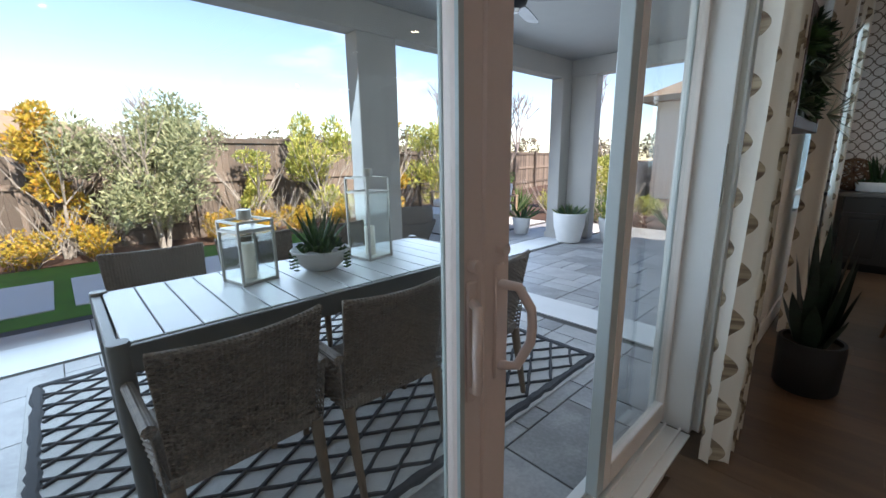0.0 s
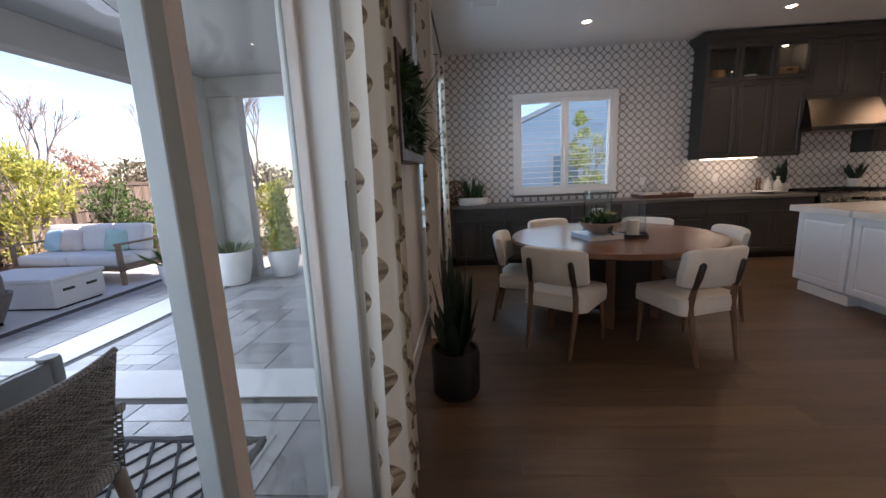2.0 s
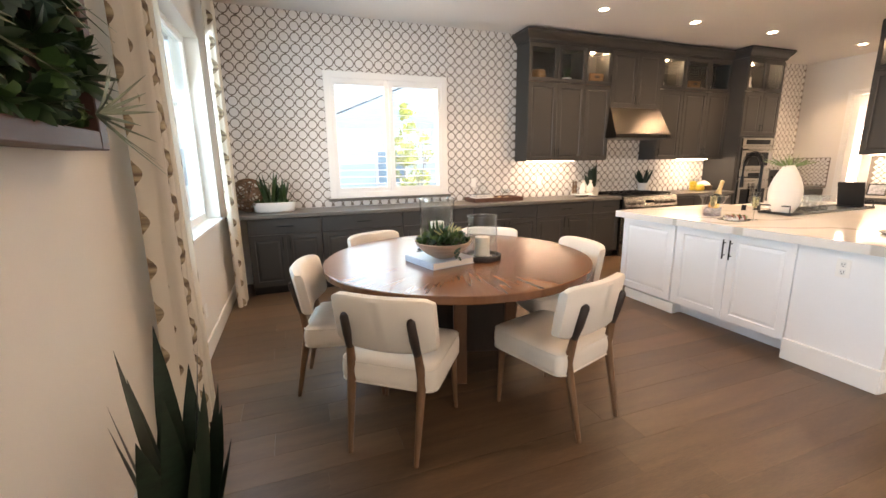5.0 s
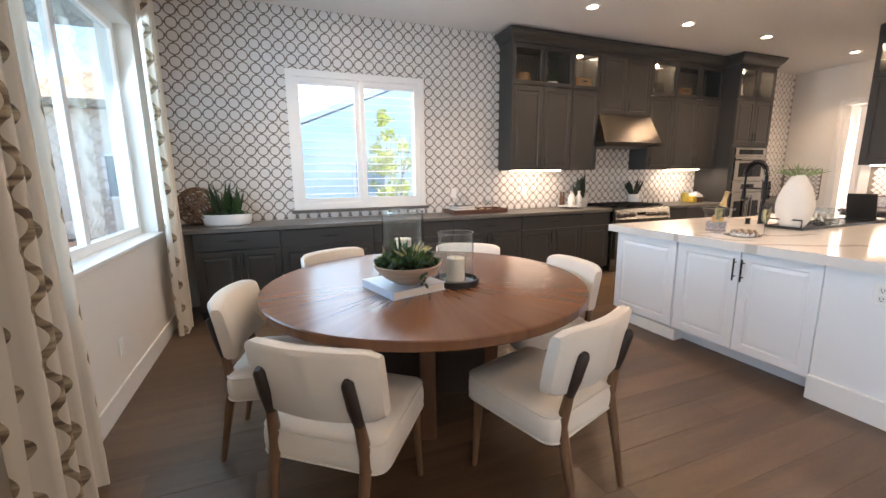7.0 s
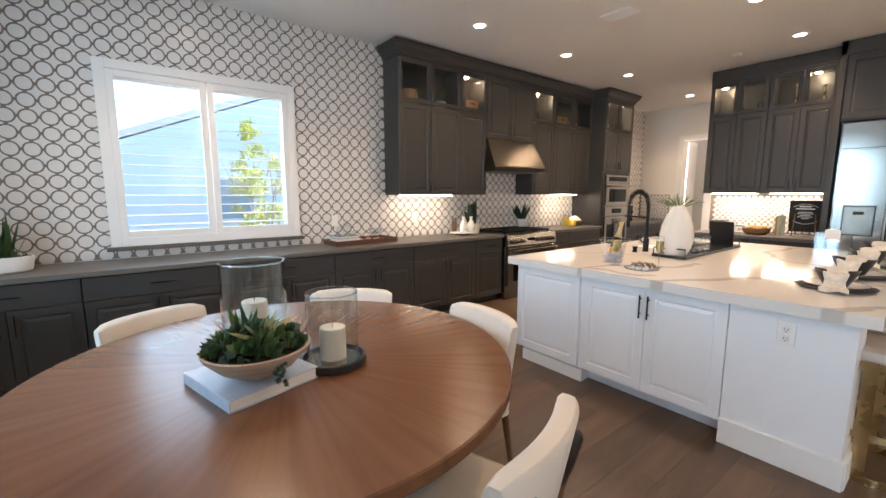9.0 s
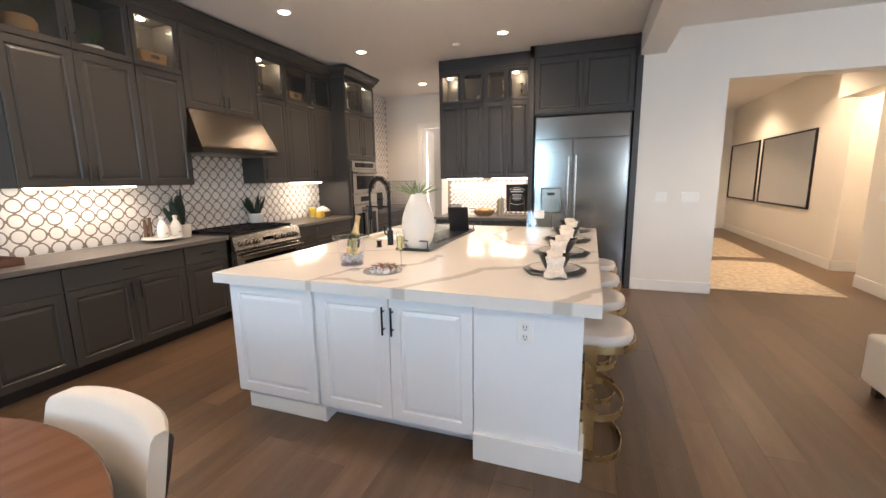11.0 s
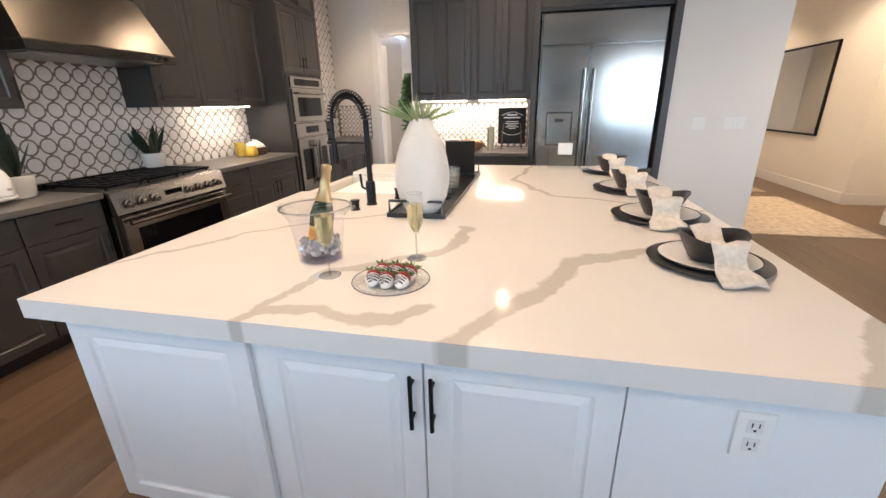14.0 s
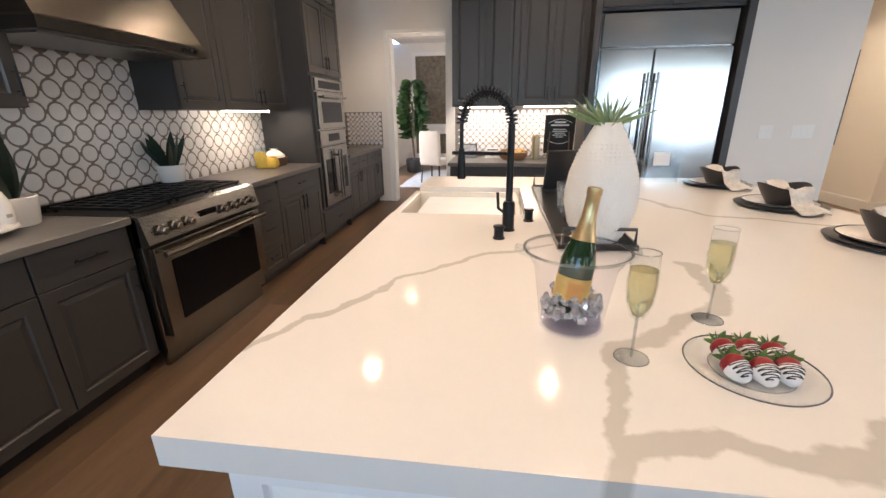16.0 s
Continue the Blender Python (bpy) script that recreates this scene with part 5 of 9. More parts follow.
# succulent wall box
wp = thing("succulent_wall_planter", pose(0, 0, 0), "brown framed wall planter full of succulents", "wall planter")
part("box", bm_box([(3.36, 3.42, 0.79, YN - 0.001, 1.50, 2.06), (4.30, 4.36, 0.79, YN - 0.001, 1.50, 2.06), (3.42, 4.30, 0.79, YN - 0.001, 1.50, 1.56), (3.42, 4.30, 0.79, YN - 0.001, 2.00, 2.06), (3.42, 4.30, 0.86, YN - 0.002, 1.56, 2.00)], 0.004), mat("brown_leather_frame", (0.09, 0.04, 0.028), 0.5, var=0.25), wp, "dark brown box frame")
rr = random.Random(8)
for cx, cz, n in ((3.52, 1.74, 18), (4.15, 1.60, 16), (3.95, 1.92, 12)):
    air = []
    for i in range(n):
        a = rr.random() * 6.283
        b0 = Vector((cx, 0.74, cz))
        t0 = b0 + Vector((math.cos(a) * 0.17, -0.05 - 0.1 * rr.random(), math.sin(a) * 0.17 - 0.05))
        air.append(blade(b0, t0, 0.006, 0.04, 5, 0.002, a))
    part("air_plant", join_bm(*air), M_AIR, wp, "spidery silver-green air plant")

# wall plates
def wall_plate(name, m, w, h, label, rockers):
    p = thing(name, m, label, "switch" if "switch" in name else "outlet")
    part("plate", bm_box([(-w / 2, w / 2, -0.006, 0, -h / 2, h / 2)], 0.002), M_TRIM, p)
    for rx_, rz_, rw, rh in rockers:
        part("rocker", bm_box([(rx_ - rw / 2, rx_ + rw / 2, -0.010, -0.0062, rz_ - rh / 2, rz_ + rh / 2)], 0.001), M_TRIM, p)
    return p


wall_plate("light_switch", pose(3.50, YN, 1.17), 0.16, 0.12, "white double light switch plate beside the slider", ((-0.035, 0, 0.033, 0.066), (0.035, 0, 0.033, 0.066)))
wall_plate("light_switch", pose(3.64, YN, 1.19), 0.07, 0.12, "white single light switch plate beside the slider", ((0, 0, 0.033, 0.066),))
wall_plate("wall_outlet", pose(3.62, YN, 0.33), 0.07, 0.115, "white wall outlet above the baseboard", ((0, 0.022, 0.03, 0.028), (0, -0.022, 0.03, 0.028)))
wall_plate("wall_outlet", pose(6.05, YN, 0.35), 0.07, 0.115, "white wall outlet under the dining window", ((0, 0.022, 0.03, 0.028), (0, -0.022, 0.03, 0.028)))
for yy in (-2.25, -3.35):
    wall_plate("wall_outlet", pose(XE - 0.0085, yy, 1.17, 0, 0, -90), 0.075, 0.12, "white outlet plate on the mosaic backsplash", ((0, 0.022, 0.03, 0.028), (0, -0.022, 0.03, 0.028)))
wall_plate("light_switch", pose(2.99, YS, 1.21, 0, 0, 180), 0.12, 0.12, "white light switch plate on the wall by the refrigerator", ((-0.025, 0, 0.03, 0.066), (0.025, 0, 0.03, 0.066)))
wall_plate("light_switch", pose(2.67, YS, 1.21, 0, 0, 180), 0.19, 0.12, "white triple light switch plate on the wall by the refrigerator", ((-0.05, 0, 0.03, 0.066), (0, 0, 0.03, 0.066), (0.05, 0, 0.03, 0.066)))
wall_plate("light_switch", pose(0.50, -7.62, 1.2, 0, 0, 90), 0.12, 0.12, "white light switch plate in the hallway", ((-0.025, 0, 0.03, 0.066), (0.025, 0, 0.03, 0.066)))
wall_plate("light_switch", pose(-0.699, -8.4, 1.2, 0, 0, 90), 0.08, 0.12, "white light switch plate in the hallway niche", ((0, 0, 0.03, 0.066),))
th = thing("thermostat", pose(0.50, -7.45, 1.69, 0, 0, 90), "grey wall alarm panel in the hallway", "wall panel")
part("panel", bm_box([(-0.11, 0.11, -0.02, 0, -0.08, 0.08)], 0.003), mat("panel_grey", (0.45, 0.44, 0.42), 0.4), th)
for i in range(6):
    part("grille_bar", bm_box([(-0.08 + i * 0.028, -0.068 + i * 0.028, -0.023, -0.0205, -0.06, 0.06)]), M_STEEL, th)

# ---- dining table centrepiece ----
TZ = 0.78
bk = thing("coffee_table_book", pose(5.165, -0.696, TZ, 0, 0, 15), "large pale hardcover book on the walnut table", "book")
M_PAPER = mat("book_pages", (0.78, 0.74, 0.68), 0.8, var=0.06, scale=3, bscale=300, stretch=(1, 1, 60))
M_COVER = mat("pale_blue_cover", (0.50, 0.55, 0.64), 0.3, var=0.16, scale=4)
part("page_block", bm_box([(-0.170, 0.170, -0.159, 0.163, 0.004, 0.041)]), M_PAPER, bk)
part("cover", bm_box([(-0.176, 0.176, -0.167, 0.167, 0.041, 0.045), (-0.176, 0.176, -0.167, 0.167, 0.0, 0.004), (-0.176, 0.176, 0.164, 0.168, 0.004, 0.041)], 0.001), M_COVER, bk)
bw = thing("succulent_bowl", pose(5.115, -0.708, TZ + 0.0455), "pale wooden bowl of mixed succulents on a book", "potted plant")
part("bowl", lathe([(0, 0), (0.065, 0.0), (0.075, 0.006), (0.13, 0.038), (0.178, 0.088), (0.188, 0.108), (0.178, 0.110), (0.165, 0.09), (0, 0.08)], 48), mat("washed_wood_bowl", (0.42, 0.33, 0.26), 0.6, var=0.25, scale=5, stretch=(1, 1, 9)), bw, "pale washed wooden bowl", 40)
part("soil", lathe([(0, 0.098), (0.168, 0.096), (0.168, 0.09), (0, 0.09)], 24), M_SOIL, bw)
M_SUCC_A = island_mat("green_succulent", [(0.035, 0.085, 0.025), (0.055, 0.12, 0.035), (0.085, 0.16, 0.05)], 0.42)
M_SUCC_B = island_mat("blue_green_succulent", [(0.05, 0.10, 0.075), (0.08, 0.14, 0.11), (0.10, 0.17, 0.13)], 0.5)
M_SUCC_C = island_mat("lime_succulent", [(0.14, 0.20, 0.035), (0.20, 0.25, 0.05), (0.26, 0.26, 0.07)], 0.45)
M_SUCC_D = island_mat("deep_green_succulent", [(0.012, 0.035, 0.014), (0.025, 0.06, 0.022), (0.04, 0.085, 0.03)], 0.4)
def fat_rosette(r, n, up=0.5, fat=0.30):
    """Plump pointed leaves spiralling from one heart."""
    out_ = []
    for i in range(n):
        a, k = i * 2.4, (i + 1) / n
        ln = r * (0.30 + 0.70 * k)
        out_.append(blade((0.12 * r * math.cos(a), 0.12 * r * math.sin(a), 0), (math.cos(a) * ln, math.sin(a) * ln, r * up * (1.5 - k)), r * fat * (0.6 + 0.4 * k), r * 0.22, 5, r * 0.10, a + 1.57, 0.95))
    return join_bm(*out_)
rr = random.Random(17)
SUCC_KINDS = [(M_SUCC_A, 16, 0.6, 0.30), (M_SUCC_D, 14, 0.8, 0.26), (M_SUCC_B, 18, 0.45, 0.32), (M_SUCC_A, 20, 1.0, 0.20), (M_SUCC_D, 18, 0.5, 0.3), (M_SUCC_C, 14, 0.6, 0.28)]
SUCC_MESH = [mesh_from("succulent", fat_rosette(1.0, n_, up_, fat_), m_, 60) for m_, n_, up_, fat_ in SUCC_KINDS]
def plant_succulent(parent, m, which, size):
    ob = new("succulent", SUCC_MESH[which])
    ob.parent = parent
    ob.matrix_local = m @ Matrix.Scale(size, 4)
    return ob
for i in range(46):
    a_, k_ = i * 2.399, math.sqrt((i + 0.5) / 46)
    which = 5 if i in (29, 37) else (0, 1, 3, 4, 2, 0, 4)[rr.randrange(7)]
    plant_succulent(bw, pose(0.165 * k_ * math.cos(a_), 0.165 * k_ * math.sin(a_), 0.098 + 0.055 * (1 - k_ * k_) + 0.012 * rr.random(), 38 * k_ * -math.sin(a_), 38 * k_ * math.cos(a_), rr.random() * 360), which, 0.032 + 0.022 * rr.random())
# a trailing stem hangs over the rim
for i in range(9):
    plant_succulent(bw, pose(-0.152 - 0.008 * min(i, 4) + 0.006 * rr.random(), 0.02 - 0.10 * 0.5 + 0.012 * math.sin(i * 2.1), 0.108 - 0.011 * i, 0, -60, i * 50), 2, 0.024 - 0.0008 * i)
part("spiky_leaves", join_bm(clump(9, (0.03, 0.02, 0.13), 0.07, 0.15, 0.012, 3, 0.6, 0.02), clump(6, (0.06, 0.05, 0.12), 0.08, 0.17, 0.012, 5, 0.5, 0.02)), M_SUCC_A, bw, "upright aloe leaves")
part("variegated_leaves", clump(12, (-0.03, -0.01, 0.14), 0.12, 0.10, 0.009, 6, 0.9, -0.03), mat("variegated_leaf", (0.45, 0.42, 0.20), 0.5, var=0.4, scale=60), bw, "cream edged curling leaves")
tr_ = solid("candle_tray", lathe([(0, 0), (0.128, 0), (0.134, 0.005), (0.134, 0.034), (0.122, 0.036), (0.116, 0.012), (0, 0.012)], 48, (5.135, -1.005, TZ)), M_BLACK_PL, "round black tray on the walnut table", "tray", smooth=40)
tr2 = solid("candle_tray", lathe([(0, 0), (0.150, 0), (0.156, 0.005), (0.156, 0.03), (0.146, 0.032), (0.14, 0.012), (0, 0.012)], 48, (5.43, -0.778, TZ)), M_BLACK_PL, "round black tray behind the succulent bowl", "tray", smooth=40)
M_CLEAR = glass_mat("clear_glass", (0.95, 0.97, 0.97), 0.06)
M_EDGE = glass_mat("glass_edge", (0.86, 0.88, 0.88), 0.28)
M_ACRYL = glass_mat("clear_acrylic", (0.95, 0.945, 0.975), 0.045)
M_WAX = mat("candle_wax", (0.80, 0.74, 0.64), 0.5, var=0.03, scale=12)
def ring_edge(r, z, t=0.0025, n=48):
    return tube([(r * math.cos(2 * math.pi * i / n), r * math.sin(2 * math.pi * i / n), z) for i in range(n)], t, 6, True)
for cx, cy, r_, h_, cr, ch in ((5.135, -1.005, 0.104, 0.29, 0.052, 0.145), (5.43, -0.778, 0.13, 0.40, 0.052, 0.23)):
    hu = thing("hurricane_candle", pose(cx, cy, TZ + 0.0125), "white pillar candle in a clear glass hurricane", "candle holder", "hurricane candles on the table")
    gc = part("glass_cylinder", loft([[(rr_ * math.cos(2 * math.pi * i / 48), rr_ * math.sin(2 * math.pi * i / 48), z_) for i in range(48)] for rr_, z_ in ((r_ - 0.004, 0.012), (r_ - 0.004, h_ - 0.003), (r_, h_ - 0.003), (r_, 0.004))], False), M_CLEAR, hu, "clear glass cylinder", 40)
    gc.visible_shadow = False
    part("rim", ring_edge(r_ - 0.002, h_, 0.003), M_EDGE, gc, "polished glass rim", 50).visible_shadow = False
    part("glass_base", lathe([(0, 0.0), (r_, 0.0), (r_, 0.012), (0, 0.012)], 40), M_EDGE, hu, "thick glass base", 40).visible_shadow = False
    part("candle", lathe([(0, 0.0125), (cr, 0.0125), (cr, ch - 0.004), (cr - 0.004, ch), (0.02, ch - 0.006), (0, ch - 0.006)], 28), M_WAX, hu, "cream pillar candle", 40)
    part("wick", tube([(0, 0, ch - 0.006), (0.001, 0, ch + 0.012)], 0.0015, 5), M_BLACK_PL, hu)

# succulents of the wall planter
rr = random.Random(23)
for i in range(9):
    for k in range(5):
        plant_succulent(wp, pose(3.47 + i * 0.098 + 0.03 * rr.random(), 0.835 - 0.03 * rr.random(), 1.60 + k * 0.092 + 0.03 * rr.random(), 80 + 20 * rr.random(), 0, rr.random() * 360), (0, 1, 3, 4, 1, 2, 4)[rr.randrange(7)], 0.065 + 0.035 * rr.random())

# ---- counter along the mosaic wall ----
CZ0 = 0.92
wb = thing("woven_ball", pose(7.81, 0.69, CZ0 + 0.001), "brown woven vine ball on the grey counter", "ornament")
rr = random.Random(3)
rings_ = []
for i in range(16):
    ax = Vector((rr.gauss(0, 1), rr.gauss(0, 1), rr.gauss(0, 1))).normalized()
    u_ = ax.cross(Vector((0.3, 0.2, 0.9))).normalized()
    v_ = ax.cross(u_)
    R_ = 0.19 * (0.94 + 0.06 * rr.random())
    rings_.append(tube([Vector((0, 0, 0.197)) + (u_ * math.cos(t_ * math.pi / 12) + v_ * math.sin(t_ * math.pi / 12)) * R_ for t_ in range(24)], 0.008, 5, True))
part("vines", join_bm(*rings_), mat("vine_brown", (0.16, 0.085, 0.045), 0.7, var=0.3), wb, "", 50)
op = thing("counter_planter", pose(7.74, 0.42, CZ0, 0, 0, 0) @ Matrix.Scale(1.15, 4), "white oval planter of green succulents on the counter", "potted plant")
part("pot", lathe([(0, 0), (0.17, 0.0), (0.19, 0.01), (0.205, 0.09), (0.20, 0.10), (0.185, 0.10), (0.18, 0.085), (0, 0.085)], 36, flat=(0.6, 1.0)), mat("white_ceramic", (0.74, 0.73, 0.70), 0.3, var=0.04, bump=0.1, bscale=30), op, "white oval ceramic bowl", 40)
part("leaves", join_bm(clump(20, (0, 0.03, 0.09), 0.14, 0.38, 0.022, 7, 0.5, 0.02, base_r=0.06), clump(16, (0, -0.07, 0.09), 0.12, 0.33, 0.020, 9, 0.5, 0.02, base_r=0.05), succulent_mix(0, 0, 0.095, 0.10, 0.16, 18, 5, 0.05, 0.03)), M_LEAF_DK, op, "spiky dark green leaves")
ty = thing("serving_tray", pose(7.78, -2.46, CZ0, 0, 0, 2), "brown wooden tray with books on the counter", "tray")
M_TRAY = mat("mahogany_tray", (0.11, 0.045, 0.028), 0.45, var=0.3, stretch=(1, 6, 1))
part("base", bm_box([(-0.17, 0.17, -0.38, 0.38, 0.0, 0.012)], 0.002), M_TRAY, ty)
part("rim", bm_box([(-0.17, -0.155, -0.38, 0.38, 0.012, 0.055), (0.155, 0.17, -0.38, 0.38, 0.012, 0.055), (-0.155, 0.155, -0.38, -0.365, 0.012, 0.055), (-0.155, 0.155, 0.365, 0.38, 0.012, 0.055)], 0.003), M_TRAY, ty)
for i, (w_, l_, c_, a_) in enumerate(((0.22, 0.30, (0.55, 0.60, 0.62), 3), (0.20, 0.28, (0.75, 0.73, 0.70), -4), (0.18, 0.25, (0.10, 0.10, 0.11), 6))):
    bb = thing("book", pose(7.79, -2.27, CZ0 + 0.0125 + i * 0.0285, 0, 0, a_), "hardcover book stacked on the wooden tray", "book", "books on the tray")
    part("pages", bm_box([(-w_ / 2 + 0.004, w_ / 2 - 0.004, -l_ / 2 + 0.004, l_ / 2 - 0.004, 0.003, 0.025)]), M_PAPER, bb)
    part("cover", bm_box([(-w_ / 2, w_ / 2, -l_ / 2, l_ / 2, 0, 0.003), (-w_ / 2, w_ / 2, -l_ / 2, l_ / 2, 0.025, 0.028), (w_ / 2 - 0.003, w_ / 2, -l_ / 2, l_ / 2, 0.003, 0.025)]), mat("book_cover", c_, 0.5), bb)
cl = thing("glass_cloche", pose(7.79, -2.27, CZ0 + 0.0985), "clear glass cloche on stacked books", "glass dome")
part("dome", loft([[(r_ * math.cos(2 * math.pi * i / 28), r_ * math.sin(2 * math.pi * i / 28), z_) for i in range(28)] for r_, z_ in ((0.095, 0.0), (0.1, 0.0), (0.1, 0.04), (0.085, 0.085), (0.05, 0.115), (0.012, 0.125), (0.012, 0.14), (0.018, 0.15), (0.01, 0.162))], True), M_CLEAR, cl, "", 50).visible_shadow = False
for dx, dy, r_, c_ in ((-0.03, 0.02, 0.028, (0.55, 0.42, 0.30)), (0.03, -0.1, 0.03, (0.45, 0.30, 0.18)), (-0.06, -0.14, 0.026, (0.62, 0.52, 0.42)), (0.02, -0.22, 0.024, (0.5, 0.36, 0.25)), (-0.05, -0.26, 0.022, (0.6, 0.5, 0.42))):
    o_ = solid("sea_shell", lathe([(0, 0), (r_ * 0.8, 0.004), (r_, r_ * 0.6), (r_ * 0.7, r_ * 1.2), (r_ * 0.3, r_ * 1.5), (0, r_ * 1.6)], 12, flat=(1, 1.3)), mat("shell", c_, 0.5, var=0.2, scale=30), "small tan sea shell on the tray", "ornament", "shells on the tray", m=pose(7.78 + dx, -2.46 + dy, CZ0 + 0.0125, 0, 0, dy * 300), smooth=50)
gl_ = solid("glass_bowl", loft([[(r_ * math.cos(2 * math.pi * i / 24), r_ * math.sin(2 * math.pi * i / 24), z_) for i in range(24)] for r_, z_ in ((0.03, 0), (0.035, 0.006), (0.01, 0.02), (0.01, 0.06), (0.07, 0.10), (0.075, 0.15), (0.073, 0.15), (0.066, 0.10), (0.0, 0.07))], False), M_CLEAR, "clear glass footed bowl on the tray", "glass bowl", m=pose(7.82, -2.66, CZ0 + 0.0125), smooth=50)
gl_.visible_shadow = False

# board with bottles and a plant left of the range
M_WHITE_C = mat("white_glazed_ceramic", (0.78, 0.75, 0.70), 0.25, var=0.03)
sb = thing("round_stand", pose(7.78, -3.97, CZ0), "round white stand on a dark foot", "stand")
part("foot", bm_box([(-0.07, 0.07, -0.07, 0.07, 0, 0.025)], 0.003), M_EBONY, sb)
part("plate", lathe([(0, 0.026), (0.17, 0.026), (0.175, 0.032), (0.17, 0.044), (0, 0.044)], 32), M_WHITE_C, sb, "", 40)
bot = thing("oil_bottle", pose(7.72, -3.94, CZ0 + 0.0445), "white ceramic bottle beside the range", "bottle", "white bottles on the stand")
part("body", lathe([(0, 0), (0.044, 0), (0.05, 0.014), (0.05, 0.085), (0.03, 0.14), (0.017, 0.155), (0.017, 0.178), (0.022, 0.181), (0.022, 0.2), (0, 0.203)], 20), M_WHITE_C, bot, "", 40)
part("mark", bm_box([(-0.0512, -0.0502, -0.012, 0.012, 0.03, 0.045)]), mat("grey_mark", (0.35, 0.33, 0.3), 0.6), bot)
copy_thing(bot, pose(7.72, -4.075, CZ0 + 0.0445))
for dy, h_ in ((0.0, 0.19), (0.045, 0.175)):
    mill = thing("pepper_mill", pose(7.88, -3.93 + dy, CZ0 + 0.0445), "slim brown wooden mill on the stand", "mill", "wooden mills")
    part("body", lathe([(0, 0), (0.02, 0), (0.02, 0.02), (0.015, 0.05), (0.019, 0.1), (0.014, h_ - 0.03), (0.018, h_ - 0.01), (0, h_)], 14), M_WALNUT, mill, "", 40)
def pot_plant(x, y, z, r, h, rise, seed, label):
    p = thing("potted_plant", pose(x, y, z), label, "potted plant", "plants beside the range")
    part("pot", lathe([(0, 0), (r * 0.78, 0), (r * 0.84, 0.006), (r, h - 0.004), (r * 0.97, h), (r * 0.88, h), (r * 0.86, h - 0.015), (0, h - 0.015)], 26), M_WHITE_C, p, "white tapered ceramic pot", 40)
    part("leaves", clump(13, (0, 0, h - 0.02), rise * 0.5, rise * 1.35, 0.042, seed, 0.7, 0.03, 6, 0.004, r * 0.5), M_SNAKE, p, "dark green pointed leaves")
    return p
pot_plant(7.82, -4.20, CZ0 + 0.0005, 0.105, 0.14, 0.32, 4, "dark leafed plant in a white pot beside the range")
pot_plant(7.89, -5.30, CZ0 + 0.041, 0.095, 0.12, 0.30, 12, "dark leafed plant in a white pot beside the range")

# right of the range: lemons jug, cutting boards, cloth
jug = thing("juice_pitcher", pose(7.80, -6.33, CZ0), "glass pitcher with a yellow cloth on the counter", "pitcher")
part("glass", loft([[(r_ * math.cos(2 * math.pi * i / 20), r_ * math.sin(2 * math.pi * i / 20), z_) for i in range(20)] for r_, z_ in ((0.05, 0), (0.055, 0.01), (0.065, 0.1), (0.055, 0.17), (0.06, 0.2), (0.057, 0.2), (0.05, 0.17), (0.06, 0.1), (0.05, 0.012))], True), M_CLEAR, jug, "", 50).visible_shadow = False
part("juice", lathe([(0, 0.013), (0.049, 0.013), (0.058, 0.1), (0.05, 0.16), (0, 0.16)], 18), mat("lemon_yellow", (0.75, 0.50, 0.06), 0.4, var=0.15, scale=15), jug, "yellow lemon drink")
tw = thing("folded_towel", pose(7.74, -6.43, CZ0, 0, 0, 15), "yellow folded kitchen towel on the counter", "towel")
part("cloth", moved(bm_cushion(0.10, 0.16, 0.10, 0.02, 0.01), pose(0, 0, 0.0)), mat("yellow_cloth", (0.72, 0.48, 0.08), 0.85, var=0.15, scale=20, bump=0.4), tw, "", 50)
bx_ = thing("bread_basket", pose(7.80, -6.58, CZ0, 0, 0, 0), "brown basket holding a white cloth", "basket")
part("basket", loft([[(x_ * k_, y_ * k_, z_) for x_, y_ in rounded_rect(0.20, 0.24, 0.04, 3)] for k_, z_ in ((0.85, 0.0), (0.95, 0.03), (1.0, 0.085), (0.94, 0.085), (0.85, 0.03))]), mat("dark_wicker", (0.10, 0.06, 0.035), 0.6, var=0.4, scale=60, bump=0.5), bx_, "", 50)
part("cloth", moved(bm_cushion(0.17, 0.21, 0.09, 0.05, 0.05), pose(0, 0, 0.032)), mat("white_linen", (0.74, 0.72, 0.68), 0.85, bump=0.4, bscale=60), bx_, "crumpled white linen cloth", 60)
# wine rack on the far counter
wr_ = thing("bottle_rack", pose(7.80, -8.15, CZ0), "black rack of dark bottles on the far counter", "bottle rack")
part("frame", bm_box([(-0.12, -0.105, -0.20, 0.20, 0.0, 0.32), (0.105, 0.12, -0.20, 0.20, 0.0, 0.32), (-0.105, 0.105, -0.20, 0.20, 0.14, 0.15), (-0.105, 0.105, -0.20, 0.20, 0.28, 0.29), (-0.105, 0.105, -0.20, 0.20, 0.0, 0.01)]), M_BLACK, wr_)
M_BOTTLE = mat("dark_bottle_glass", (0.012, 0.016, 0.010), 0.08, var=0.2)
for k_ in range(2):
    for j_ in range(3):
        part("bottle", moved(lathe([(0, 0), (0.035, 0), (0.035, 0.16), (0.013, 0.2), (0.013, 0.27), (0, 0.27)], 12), pose(0.10, -0.13 + 0.13 * j_, 0.05 + k_ * 0.14, 0, -90, 0)), M_BOTTLE, wr_, "dark glass bottle", 40)

